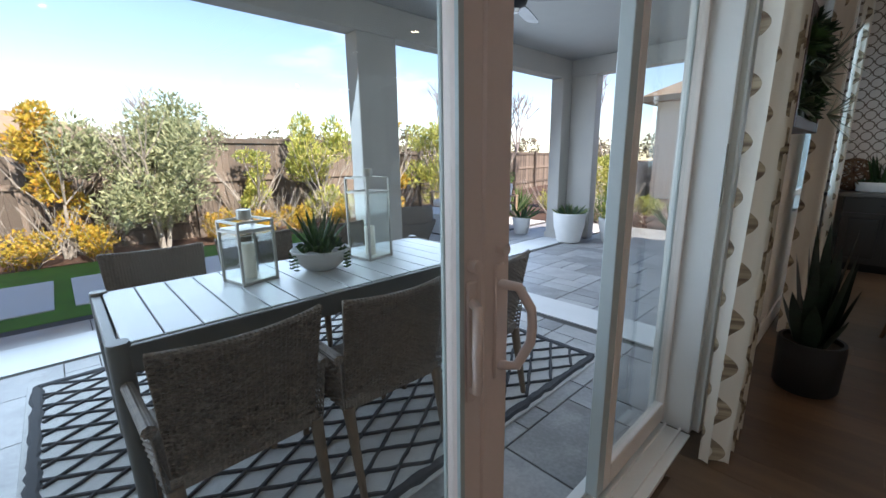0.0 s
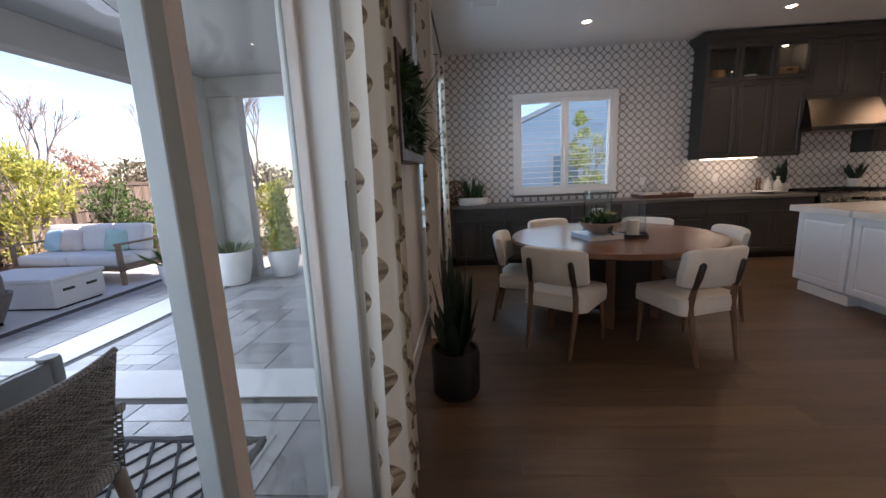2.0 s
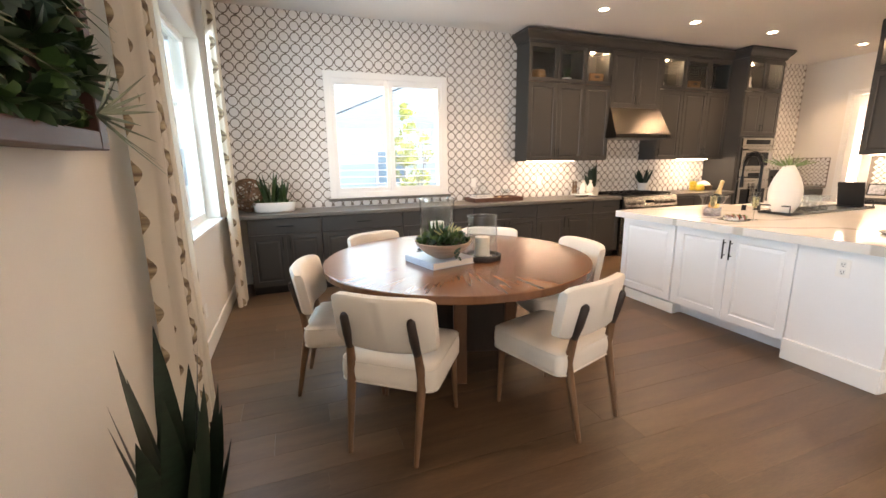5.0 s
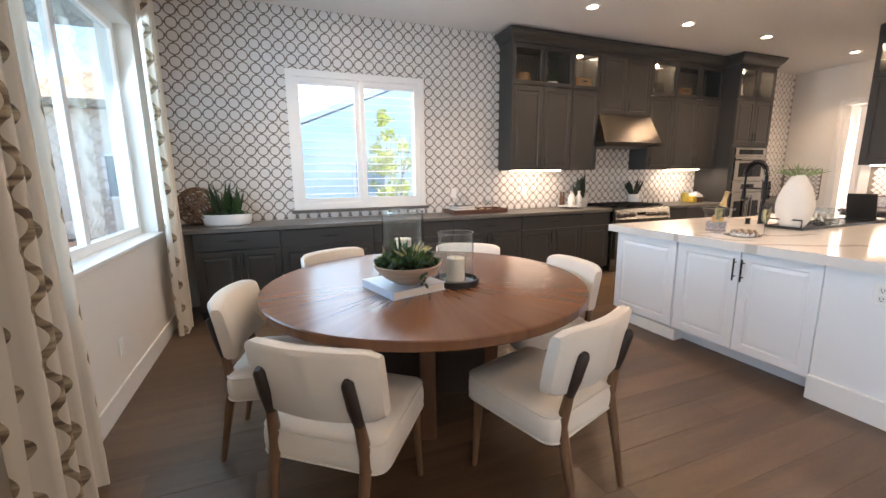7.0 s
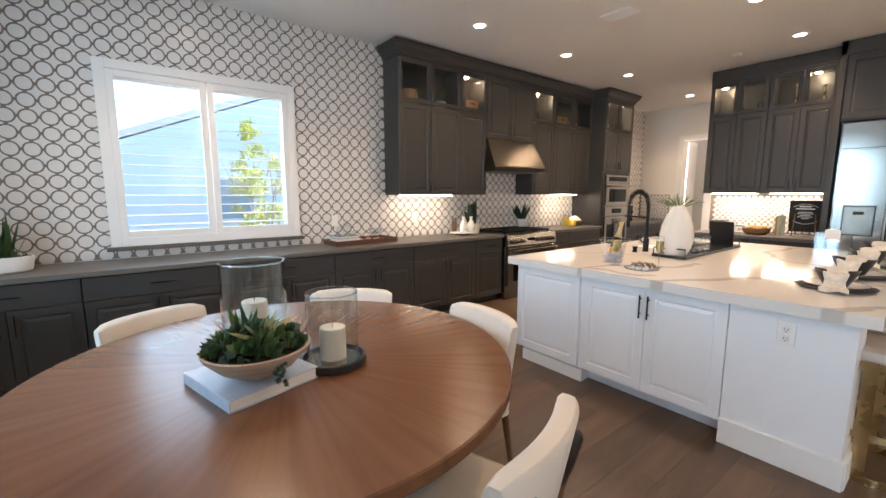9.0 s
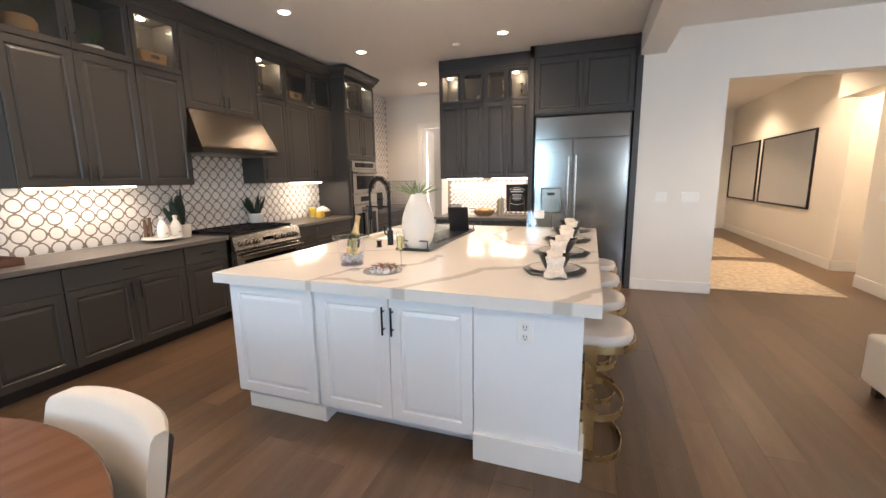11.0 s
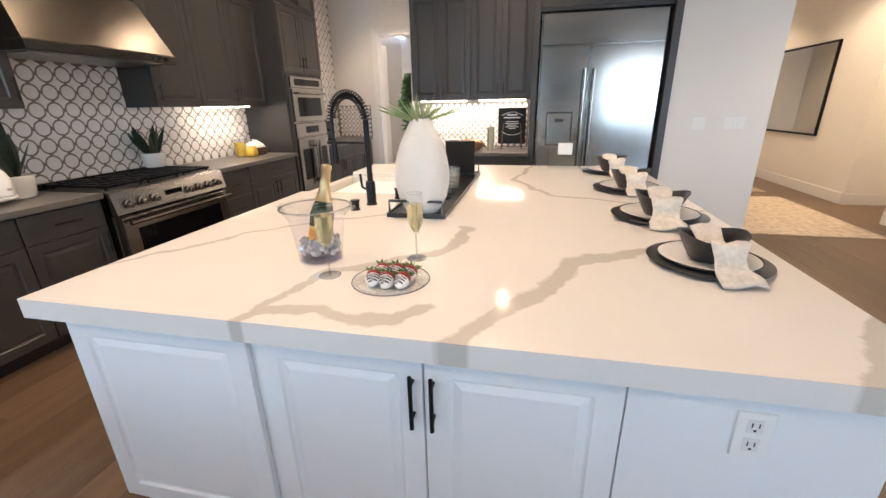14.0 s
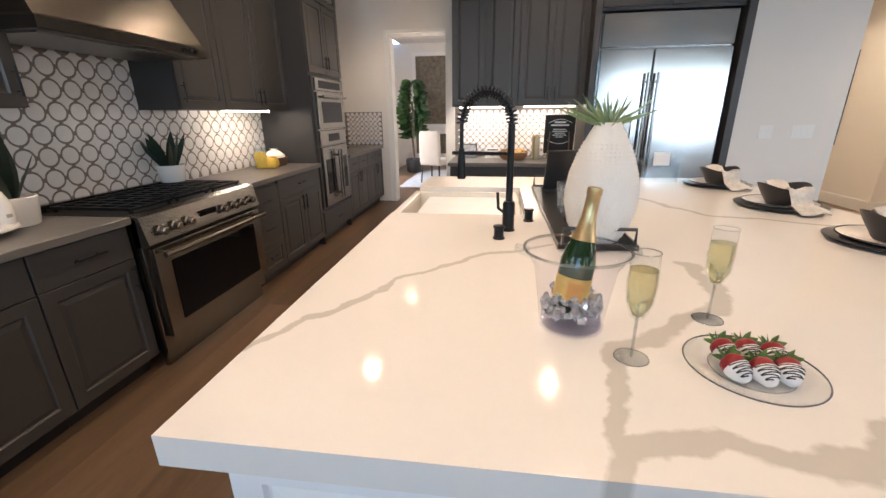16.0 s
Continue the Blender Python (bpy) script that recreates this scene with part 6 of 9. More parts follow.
# things behind the glass cabinet doors
def vase(x, y, z, prof, material, label, cat="vase", flat=None):
    return solid("cabinet_vase" if cat == "vase" else cat.replace(" ", "_"), lathe(prof, 18, flat=flat), material, label, cat, m=pose(x, y, z), smooth=40)
M_TERRA = mat("woven_tan", (0.30, 0.16, 0.07), 0.7, var=0.3, scale=40, bump=0.4)
zb = 2.531
vase(7.83, -3.15, zb, [(0, 0), (0.09, 0), (0.11, 0.05), (0.11, 0.14), (0.09, 0.17), (0, 0.17)], M_TERRA, "round tan woven jar behind cabinet glass", "jar")
vase(7.83, -3.62, zb, [(0, 0), (0.07, 0), (0.09, 0.04), (0.08, 0.09), (0, 0.09)], M_WHITE_C, "low white pot behind cabinet glass", "pot")
solid("leafy_sprig", clump(14, (0, 0, 0), 0.14, 0.22, 0.01, 15, 0.6), M_LEAF_DK, "green sprig in a white pot behind glass", "plant", m=pose(7.83, -3.62, zb + 0.085))
for y_ in (-4.09, -6.05):
    bk_ = thing("storage_basket", pose(7.83, y_, zb), "tan woven basket behind cabinet glass", "basket", "baskets in the glass cabinets")
    part("basket", loft([[(x__ * k_, y__ * k_, z_) for x__, y__ in rounded_rect(0.20, 0.26, 0.02, 2)] for k_, z_ in ((0.92, 0.0), (1.0, 0.16), (0.95, 0.16), (0.9, 0.02))]), M_TERRA, bk_, "", 50)
    part("grip", bm_box([(-0.104, -0.1, -0.04, 0.04, 0.10, 0.13)]), M_BLACK_PL, bk_)
vase(7.83, -5.45, zb, [(0, 0), (0.035, 0), (0.045, 0.05), (0.03, 0.12), (0.012, 0.15), (0.015, 0.21), (0, 0.21)], M_WHITE_C, "white bottle vase behind cabinet glass")
vase(7.83, -6.50, zb, [(0, 0), (0.035, 0), (0.04, 0.04), (0.035, 0.11), (0.02, 0.12), (0, 0.12)], M_WHITE_C, "small white jar behind cabinet glass", "jar")
vase(7.65, -7.05, zb, [(0, 0), (0.05, 0), (0.075, 0.06), (0.04, 0.14), (0.03, 0.2), (0.04, 0.22), (0, 0.22)], M_WHITE_C, "white pitcher vase behind cabinet glass")
vase(7.65, -7.2, zb, [(0, 0), (0.03, 0), (0.05, 0.08), (0.02, 0.16), (0.02, 0.26), (0, 0.26)], M_WHITE_C, "slim white vase behind cabinet glass")
for x_ in (5.72, 5.45):
    vase(x_, -7.32, 2.561, [(0, 0), (0.05, 0), (0.06, 0.06), (0.05, 0.13), (0, 0.13)], M_STEEL, "small silver canister behind cabinet glass", "canister")
for x_, h_ in ((5.09, 0.31), (4.82, 0.25)):
    cs = thing("candlestick", pose(x_, -7.32, 2.561), "tall brass candlestick behind cabinet glass", "candlestick", "brass candlesticks")
    part("stick", lathe([(0, 0), (0.045, 0), (0.04, 0.012), (0.012, 0.03), (0.014, h_ * 0.5), (0.009, h_ * 0.6), (0.011, h_ - 0.02), (0.022, h_ - 0.01), (0.02, h_), (0, h_)], 16), M_BRASS, cs, "", 40)
for x_, y_, z_ in ((7.86, -4.09, 3.0), (7.86, -5.53, 3.0), (7.7, -7.25, 3.0), (4.9, -7.32, 2.97), (5.9, -7.32, 2.97)):
    solid("cabinet_puck_light", lathe([(0, -0.008), (0.03, -0.008), (0.032, 0), (0, 0)], 16), M_BULB, "small round light inside a glass cabinet", "cabinet light", "cabinet puck lights", m=pose(x_, y_, z_), smooth=40)
    lamp("puck_lamp", "POINT", 0.8, (1.0, 0.8, 0.55), pose(x_, y_, z_ - 0.03), soft=0.02)

# ---- fridge-wall counter ----
sg = thing("menu_board", pose(4.86, -7.33, CZ0, -8, 0, 0), "black chalkboard menu sign on a small easel", "sign")
part("board", bm_box([(-0.16, 0.16, -0.012, 0.0, 0.06, 0.47)], 0.002), mat("chalkboard", (0.014, 0.014, 0.015), 0.7, var=0.3, scale=8), sg)
M_CHALK = mat("chalk_white", (0.75, 0.75, 0.74), 0.8)
for i, (w_, z_, h_) in enumerate(((0.12, 0.385, 0.018), (0.19, 0.355, 0.016), (0.14, 0.315, 0.008), (0.16, 0.295, 0.008), (0.11, 0.275, 0.008), (0.15, 0.255, 0.008), (0.08, 0.235, 0.008))):
    part("text_line", bm_box([(-w_ / 2, w_ / 2, 0.001, 0.0025, z_, z_ + h_)]), M_CHALK, sg)
for k_ in (-1, 1):
    part("flourish", tube([(t_ * 0.012, 0.0015, 0.44 if k_ > 0 else 0.15) if False else (t_ * 0.012, 0.0015, (0.425 if k_ > 0 else 0.165) - k_ * 0.0004 * t_ * t_) for t_ in range(-10, 11)], 0.003, 5), M_CHALK, sg)
    part("easel_leg", tube([(k_ * 0.12, 0.03, 0.0), (k_ * 0.10, -0.006, 0.30)], 0.008, 6), M_WALNUT, sg)
bk2 = thing("bread_bowl", pose(5.35, -7.25, CZ0), "round woven bowl of bread rolls", "bowl")
part("bowl", lathe([(0, 0), (0.11, 0), (0.15, 0.03), (0.165, 0.085), (0.155, 0.088), (0.14, 0.035), (0, 0.02)], 28), M_TERRA, bk2, "tan woven bowl", 40)
rr = random.Random(2)
for i in range(6):
    part("roll", lathe([(0, 0), (0.035, 0.005), (0.045, 0.025), (0.03, 0.045), (0, 0.05)], 12, (0.085 * math.cos(i * 1.05), 0.085 * math.sin(i * 1.05), 0.06 + 0.01 * (i % 2))), mat("crust", (0.48, 0.28, 0.10), 0.6, var=0.25, scale=30), bk2, "", 60)
for i, (x_, c_, h_) in enumerate(((5.13, (0.25, 0.22, 0.12), 0.25), (5.105, (0.45, 0.38, 0.22), 0.27), (5.08, (0.30, 0.33, 0.30), 0.26))):
    ub = thing("cook_book", pose(x_, -7.3, CZ0), "upright cookbook on the counter", "book", "cookbooks by the menu board")
    part("cover", bm_box([(-0.011, -0.008, -0.09, 0.09, 0, h_), (0.008, 0.011, -0.09, 0.09, 0, h_), (-0.008, 0.008, 0.087, 0.09, 0, h_)]), mat("book_spine", c_, 0.5), ub)
    part("pages", bm_box([(-0.008, 0.008, -0.085, 0.087, 0.004, h_ - 0.004)]), M_PAPER, ub)
pf = thing("picture_frame", pose(5.86, -7.40, CZ0, -12, 0, 180), "small silver framed picture leaning on the backsplash", "picture frame")
part("frame", bm_box([(-0.10, 0.10, -0.010, 0.0, 0, 0.012), (-0.10, 0.10, -0.010, 0, 0.148, 0.16), (-0.10, -0.088, -0.010, 0, 0.012, 0.148), (0.088, 0.10, -0.010, 0, 0.012, 0.148)]), M_STEEL, pf)
part("picture", bm_box([(-0.088, 0.088, -0.006, -0.002, 0.012, 0.148)]), mat("grey_print", (0.30, 0.30, 0.32), 0.6, var=0.7, scale=25), pf)
cd = thing("counter_card", pose(5.58, -7.38, CZ0, -12, 0, 180), "white printed card in a clear stand", "card")
part("card", bm_box([(-0.085, 0.085, -0.003, 0.0, 0, 0.12)]), mat("card_white", (0.78, 0.77, 0.75), 0.6), cd)
part("print_bar", bm_box([(-0.06, 0.06, -0.0045, -0.0032, 0.085, 0.098)]), M_BLACK_PL, cd)
part("print_block", bm_box([(-0.025, 0.025, -0.0045, -0.0032, 0.02, 0.06)]), mat("print_grey", (0.4, 0.4, 0.4), 0.6), cd)

# ---- island things ----
fa = thing("kitchen_faucet", pose(5.46, -4.33, CZ0), "tall matt black spring faucet on the island", "faucet")
part("base", lathe([(0, 0), (0.030, 0), (0.030, 0.006), (0.026, 0.01), (0.026, 0.12), (0.022, 0.13), (0, 0.13)], 20), M_BLACK, fa, "", 40)
part("stem", tube([(0, 0, 0.12), (0, 0, 0.45)], 0.015, 12), M_BLACK, fa, "", 40)
arc = [(0.105 - 0.105 * math.cos(radians(a_)), -0.02 * (1 - math.cos(radians(a_))), 0.45 + 0.125 * math.sin(radians(a_))) for a_ in range(0, 181, 12)] + [(0.21, -0.04, 0.40), (0.21, -0.04, 0.34)]
part("hose", tube([(0, 0, 0.40)] + arc, 0.009, 8), M_BLACK, fa, "", 50)
dense = []
for a_ in range(0, 181, 3):
    dense.append(Vector((0.105 - 0.105 * math.cos(radians(a_)), -0.02 * (1 - math.cos(radians(a_))), 0.45 + 0.125 * math.sin(radians(a_)))))
coil = []
for i in range(len(dense) * 4 - 4):
    s_ = i / 4
    k_ = int(s_)
    p_ = dense[k_].lerp(dense[min(k_ + 1, len(dense) - 1)], s_ - k_)
    d_ = (dense[min(k_ + 1, len(dense) - 1)] - dense[max(k_ - 1, 0)]).normalized()
    u_ = d_.cross(Vector((0, 1, 0))).normalized()
    w_ = d_.cross(u_)
    ang = i * 2 * math.pi / 9.5
    coil.append(p_ + (u_ * math.cos(ang) + w_ * math.sin(ang)) * 0.023)
part("spring", tube(coil, 0.0035, 5), M_BLACK, fa, "coiled black spring", 50)
part("spray_head", lathe([(0, 0), (0.018, 0), (0.02, 0.02), (0.016, 0.10), (0.012, 0.13), (0, 0.13)], 16, (0.21, -0.04, 0.22)), M_BLACK, fa, "", 40)
part("holder_arm", tube([(0, 0, 0.33), (0.25, -0.045, 0.33)], 0.008, 8), M_BLACK, fa)
part("lever", tube([(0.02, 0.0, 0.08), (0.045, 0.01, 0.10), (0.05, 0.012, 0.17)], 0.007, 8), M_BLACK, fa, "", 40)
for x_, y_, h_ in ((5.50, -4.20, 0.055), (5.36, -4.50, 0.06)):
    sd = thing("soap_dispenser", pose(x_, y_, CZ0), "short matt black cap on the island top", "dispenser", "black caps by the sink")
    part("cap", lathe([(0, 0), (0.025, 0), (0.025, 0.005), (0.02, 0.01), (0.02, h_ - 0.012), (0.024, h_ - 0.008), (0.024, h_), (0, h_)], 18), M_BLACK, sd, "", 40)

tr3 = thing("long_tray", pose(5.135, -4.62, CZ0, 0, 0, 0), "long dark metal tray with raised handles on the island", "tray")
M_TRAYD = mat("dark_pewter", (0.07, 0.068, 0.065), 0.3, metal=0.8, var=0.2)
TL0, TL1 = -0.78, 0.55
part("base", bm_box([(-0.14, 0.14, TL0, TL1, 0.008, 0.016)], 0.002), M_TRAYD, tr3)
part("rim", bm_box([(-0.145, -0.138, TL0, TL1, 0.004, 0.026), (0.138, 0.145, TL0, TL1, 0.004, 0.026), (-0.138, 0.138, TL1 - 0.006, TL1, 0.004, 0.026), (-0.138, 0.138, TL0, TL0 + 0.006, 0.004, 0.026)]), M_TRAYD, tr3)
for yy in (TL0 + 0.003, TL1 - 0.003):
    part("handle", join_bm(tube([(-0.13, yy, 0.02), (-0.13, yy, 0.085), (0.13, yy, 0.085), (0.13, yy, 0.02)], 0.007, 8)), M_TRAYD, tr3, "", 40)
for x_ in (-0.12, 0.12):
    for yy in (TL0 + 0.03, TL1 - 0.03):
        part("foot", lathe([(0, 0), (0.012, 0), (0.012, 0.008), (0, 0.008)], 10, (x_, yy, 0)), M_TRAYD, tr3)
M_VASE = mat("pearl_white_ceramic", (0.76, 0.73, 0.68), 0.35, var=0.03)
vz = thing("textured_vase", pose(5.122, -4.17, CZ0 + 0.0165), "tall white dimpled ceramic vase with an air plant", "vase")
prof = [(0, 0), (0.085, 0.0), (0.095, 0.01), (0.13, 0.07), (0.148, 0.14), (0.150, 0.19), (0.138, 0.26), (0.112, 0.33), (0.080, 0.39), (0.058, 0.425), (0.05, 0.44), (0.042, 0.44), (0.05, 0.42), (0, 0.40)]
prof = [(r_ * 0.87, z_) for r_, z_ in prof]
vb = lathe(prof, 40)
part("body", vb, M_VASE, vz, "", 40)
# raised beads in rows
beads_v, beads_f = [], []
def prof_r(z):
    for (r0, z0), (r1, z1) in zip(prof[2:], prof[3:]):
        if z0 <= z <= z1:
            return r0 + (r1 - r0) * (z - z0) / max(1e-6, z1 - z0)
    return 0.05
for k_ in range(26):
    z_ = 0.03 + k_ * 0.0135
    if z_ > 0.40:
        break
    r_ = prof_r(z_)
    n_ = max(10, int(2 * math.pi * r_ / 0.0165))
    for i in range(n_):
        a_ = (i + 0.5 * (k_ % 2)) * 2 * math.pi / n_
        c_ = Vector((r_ * math.cos(a_), r_ * math.sin(a_), z_))
        o_ = c_ + Vector((math.cos(a_), math.sin(a_), 0)) * 0.004
        t1 = Vector((-math.sin(a_), math.cos(a_), 0)) * 0.0062
        t2 = Vector((0, 0, 0.0062))
        s0 = len(beads_v)
        beads_v += [c_ - t1 - t2 * 0.3, c_ + t1 - t2 * 0.3, c_ + t2, c_ - t2, o_]
        beads_f += [(s0, s0 + 3, s0 + 4), (s0 + 3, s0 + 1, s0 + 4), (s0 + 1, s0 + 2, s0 + 4), (s0 + 2, s0, s0 + 4)]
me = bpy.data.meshes.new("beads")
me.from_pydata([tuple(v) for v in beads_v], [], beads_f)
me.materials.append(M_VASE)
for p_ in me.polygons:
    p_.use_smooth = True
bo = new("beads", me)
bo.parent = vz
tagged(bo, kind="stuff")
part("air_plant", clump(44, (0, 0, 0.425), 0.17, 0.11, 0.005, 21, 0.9, -0.09, 7, 0.002, 0.03), mat("pale_green_leaf", (0.20, 0.27, 0.12), 0.55, var=0.25, scale=20), vz, "long pale green arching leaves")
tab = thing("recipe_stand", pose(5.12, -5.25, CZ0 + 0.0165, 0, 0, 0), "black tablet propped on the long tray", "tablet stand")
part("slab", moved(bm_box([(-0.105, 0.105, -0.008, 0.008, 0.0, 0.27)], 0.003), pose(0, 0, 0, -18, 0, 8)), M_BLACK_PL, tab)
part("ledge", moved(bm_box([(-0.105, 0.105, -0.035, 0.04, 0.0, 0.014)], 0.002), pose(0, 0, 0, 0, 0, 8)), M_BLACK_PL, tab)
M_FLUTE = glass_mat("crystal", (0.97, 0.98, 0.98))
M_TUMBLER = glass_mat("pressed_glass", (0.90, 0.92, 0.92), 0.14)
def bm_cup(profile, seg=24):
    return loft([[(r_ * math.cos(2 * math.pi * i / seg), r_ * math.sin(2 * math.pi * i / seg), z_) for i in range(seg)] for r_, z_ in profile], False)
tg = thing("tumbler_glass", pose(5.07, -4.45, CZ0 + 0.0165), "clear drinking glass on the long tray", "glass", "glasses on the long tray")
part("bowl", bm_cup([(0.0, 0.0), (0.03, 0.0), (0.034, 0.006), (0.042, 0.14)], 18), M_TUMBLER, tg, "", 50).visible_shadow = False
part("rim", ring_edge(0.042, 0.14, 0.0014, 28), M_EDGE, tg, "", 50).visible_shadow = False
part("foot", lathe([(0, 0.001), (0.03, 0.001), (0.033, 0.012), (0, 0.012)], 18), M_EDGE, tg, "thick glass foot", 50).visible_shadow = False
for x_, y_ in ((5.17, -4.45), (5.07, -4.57), (5.17, -4.57), (5.07, -4.69), (5.17, -4.69)):
    copy_thing(tg, pose(x_, y_, CZ0 + 0.0165))

# ice bucket with a bottle
ib = thing("ice_bucket", pose(5.325, -3.50, CZ0) @ Matrix.Scale(0.90, 4), "clear flared acrylic ice bucket filled with ice", "ice bucket")
part("bucket", bm_cup([(0.0, 0.004), (0.075, 0.004), (0.085, 0.0), (0.085, 0.025), (0.092, 0.08), (0.105, 0.17), (0.128, 0.205), (0.133, 0.213)], 36), M_ACRYL, ib, "", 50).visible_shadow = False
part("rim", ring_edge(0.133, 0.213, 0.004), M_EDGE, ib, "thick clear rolled rim", 50).visible_shadow = False
M_ICE = glass_mat("ice", (0.86, 0.87, 0.95), rough=0.08)
part("base_ring", lathe([(0, 0.0035), (0.078, 0.0035), (0.08, 0.01), (0.078, 0.024), (0, 0.024)], 28), glass_mat("violet_base", (0.88, 0.87, 0.94)), ib, "thick tinted base").visible_shadow = False
for s_ in (-1, 1):
    part("grip", tube([(s_ * 0.118, -0.03, 0.20), (s_ * 0.15, -0.02, 0.212), (s_ * 0.155, 0, 0.213), (s_ * 0.15, 0.02, 0.212), (s_ * 0.118, 0.03, 0.20)], 0.006, 8), M_CLEAR, ib, "", 50).visible_shadow = False
rr = random.Random(6)
ice = []
for i in range(190):
    a_, k_, h_ = rr.random() * 6.283, math.sqrt(rr.random()) * 0.074, 0.005 + 0.005 * rr.random()
    ice.append(moved(bm_box([(-h_, h_, -h_ * 0.8, h_ * 0.8, -h_, h_)], 0.002), pose(k_ * math.cos(a_), k_ * math.sin(a_), 0.035 + rr.random() * 0.05, rr.random() * 360, rr.random() * 360, rr.random() * 360)))
m_ice = mat("ice_facets", (0.66, 0.66, 0.70), 0.08, metal=0.7, var=0.6, scale=90)
tagged(part("ice_cubes", join_bm(*ice), m_ice, ib, "sparkling clear ice pieces"), kind="stuff")
cb_ = thing("champagne_bottle", pose(5.335, -3.505, CZ0 + 0.03, 0, -9, 0) @ pose(0, 0, 0, 7, 0, 0), "green sparkling wine bottle with gold foil in ice", "bottle")
part("glass", lathe([(0, 0), (0.036, 0.0), (0.041, 0.008), (0.041, 0.13), (0.035, 0.157), (0.02, 0.20), (0.0155, 0.23), (0, 0.23)], 24), mat("green_bottle_glass", (0.012, 0.035, 0.010), 0.06, var=0.1, coat=0.5), cb_, "", 40)
part("foil", lathe([(0.029, 0.180), (0.030, 0.181), (0.0225, 0.203), (0.017, 0.235), (0.0155, 0.285), (0.0175, 0.288), (0.0175, 0.302), (0.01, 0.306), (0, 0.306)], 20), mat("gold_foil", (0.70, 0.50, 0.25), 0.3, metal=0.9, var=0.15), cb_, "gold foil neck", 40)
part("label_band", lathe([(0.0412, 0.035), (0.0418, 0.035), (0.0418, 0.092), (0.0412, 0.092)], 24, caps=False), mat("gold_label", (0.60, 0.40, 0.10), 0.45, var=0.2, scale=40), cb_, "yellow gold label")
part("label_plaque", bm_box([(-0.02, 0.02, 0.0405, 0.0428, 0.045, 0.082)]), mat("orange_label", (0.60, 0.28, 0.05), 0.5, var=0.2, scale=50), cb_)

M_WINE = mat("sparkling_wine", (0.86, 0.77, 0.44), 0.1, var=0.05)
nt_ = M_WINE.node_tree
nt_.nodes["Principled BSDF"].inputs["Transmission Weight"].default_value = 0.85
fl_ = thing("champagne_flute", pose(5.222, -3.36, CZ0), "full champagne flute on the island", "glass", "champagne flutes")
part("bowl", bm_cup([(0.004, 0.09), (0.014, 0.098), (0.026, 0.13), (0.029, 0.17), (0.026, 0.235)], 24), M_FLUTE, fl_, "", 50).visible_shadow = False
part("wine", lathe([(0, 0.0985), (0.0115, 0.102), (0.024, 0.131), (0.027, 0.17), (0.0258, 0.20), (0, 0.20)], 20), M_WINE, fl_, "pale gold sparkling wine", 50)
part("rim", ring_edge(0.026, 0.235, 0.0012, 28), M_EDGE, fl_, "", 50).visible_shadow = False
part("foot_rim", ring_edge(0.034, 0.0015, 0.0014, 28), M_EDGE, fl_, "", 50).visible_shadow = False
part("stem", tube([(0, 0, 0.004), (0, 0, 0.095)], 0.0035, 8), M_EDGE, fl_).visible_shadow = False
part("foot", lathe([(0, 0), (0.034, 0), (0.034, 0.002), (0.008, 0.006), (0, 0.008)], 24), M_FLUTE, fl_, "", 50).visible_shadow = False
copy_thing(fl_, pose(4.985, -3.555, CZ0))

# plate of dipped strawberries
PX, PY = 5.005, -3.335
sp_ = thing("glass_plate", pose(PX, PY, CZ0), "round clear glass plate on the island", "plate")
part("plate", lathe([(0, 0.002), (0.072, 0.002), (0.116, 0.012), (0.119, 0.014), (0.115, 0.015), (0.070, 0.006), (0, 0.006)], 40), glass_mat("plate_glass", (0.985, 0.99, 0.99)), sp_, "", 50).visible_shadow = False
part("rim", ring_edge(0.118, 0.0145, 0.0016), mat("grey_glass_rim", (0.12, 0.13, 0.14), 0.1), sp_, "dark glass rim", 50)
part("well_ring", ring_edge(0.072, 0.0055, 0.0012), M_EDGE, sp_, "", 50).visible_shadow = False
M_RED = mat("strawberry_red", (0.24, 0.010, 0.012), 0.35, var=0.3, scale=60, bump=0.4, bscale=260)
M_CHOC = mat("white_chocolate", (0.80, 0.78, 0.75), 0.35, var=0.03)
M_DCHOC = mat("dark_chocolate", (0.02, 0.010, 0.008), 0.4)
M_CALYX = island_mat("strawberry_leaf", [(0.03, 0.09, 0.015), (0.06, 0.15, 0.025), (0.10, 0.19, 0.04)], 0.5)
BERRY = [(0, -0.031), (0.009, -0.029), (0.018, -0.016), (0.0225, 0.001), (0.0215, 0.013), (0.014, 0.021), (0, 0.023)]
def berry_r(z):
    for (r0, z0), (r1, z1) in zip(BERRY, BERRY[1:]):
        if z0 <= z <= z1:
            return r0 + (r1 - r0) * (z - z0) / (z1 - z0)
    return 0.01
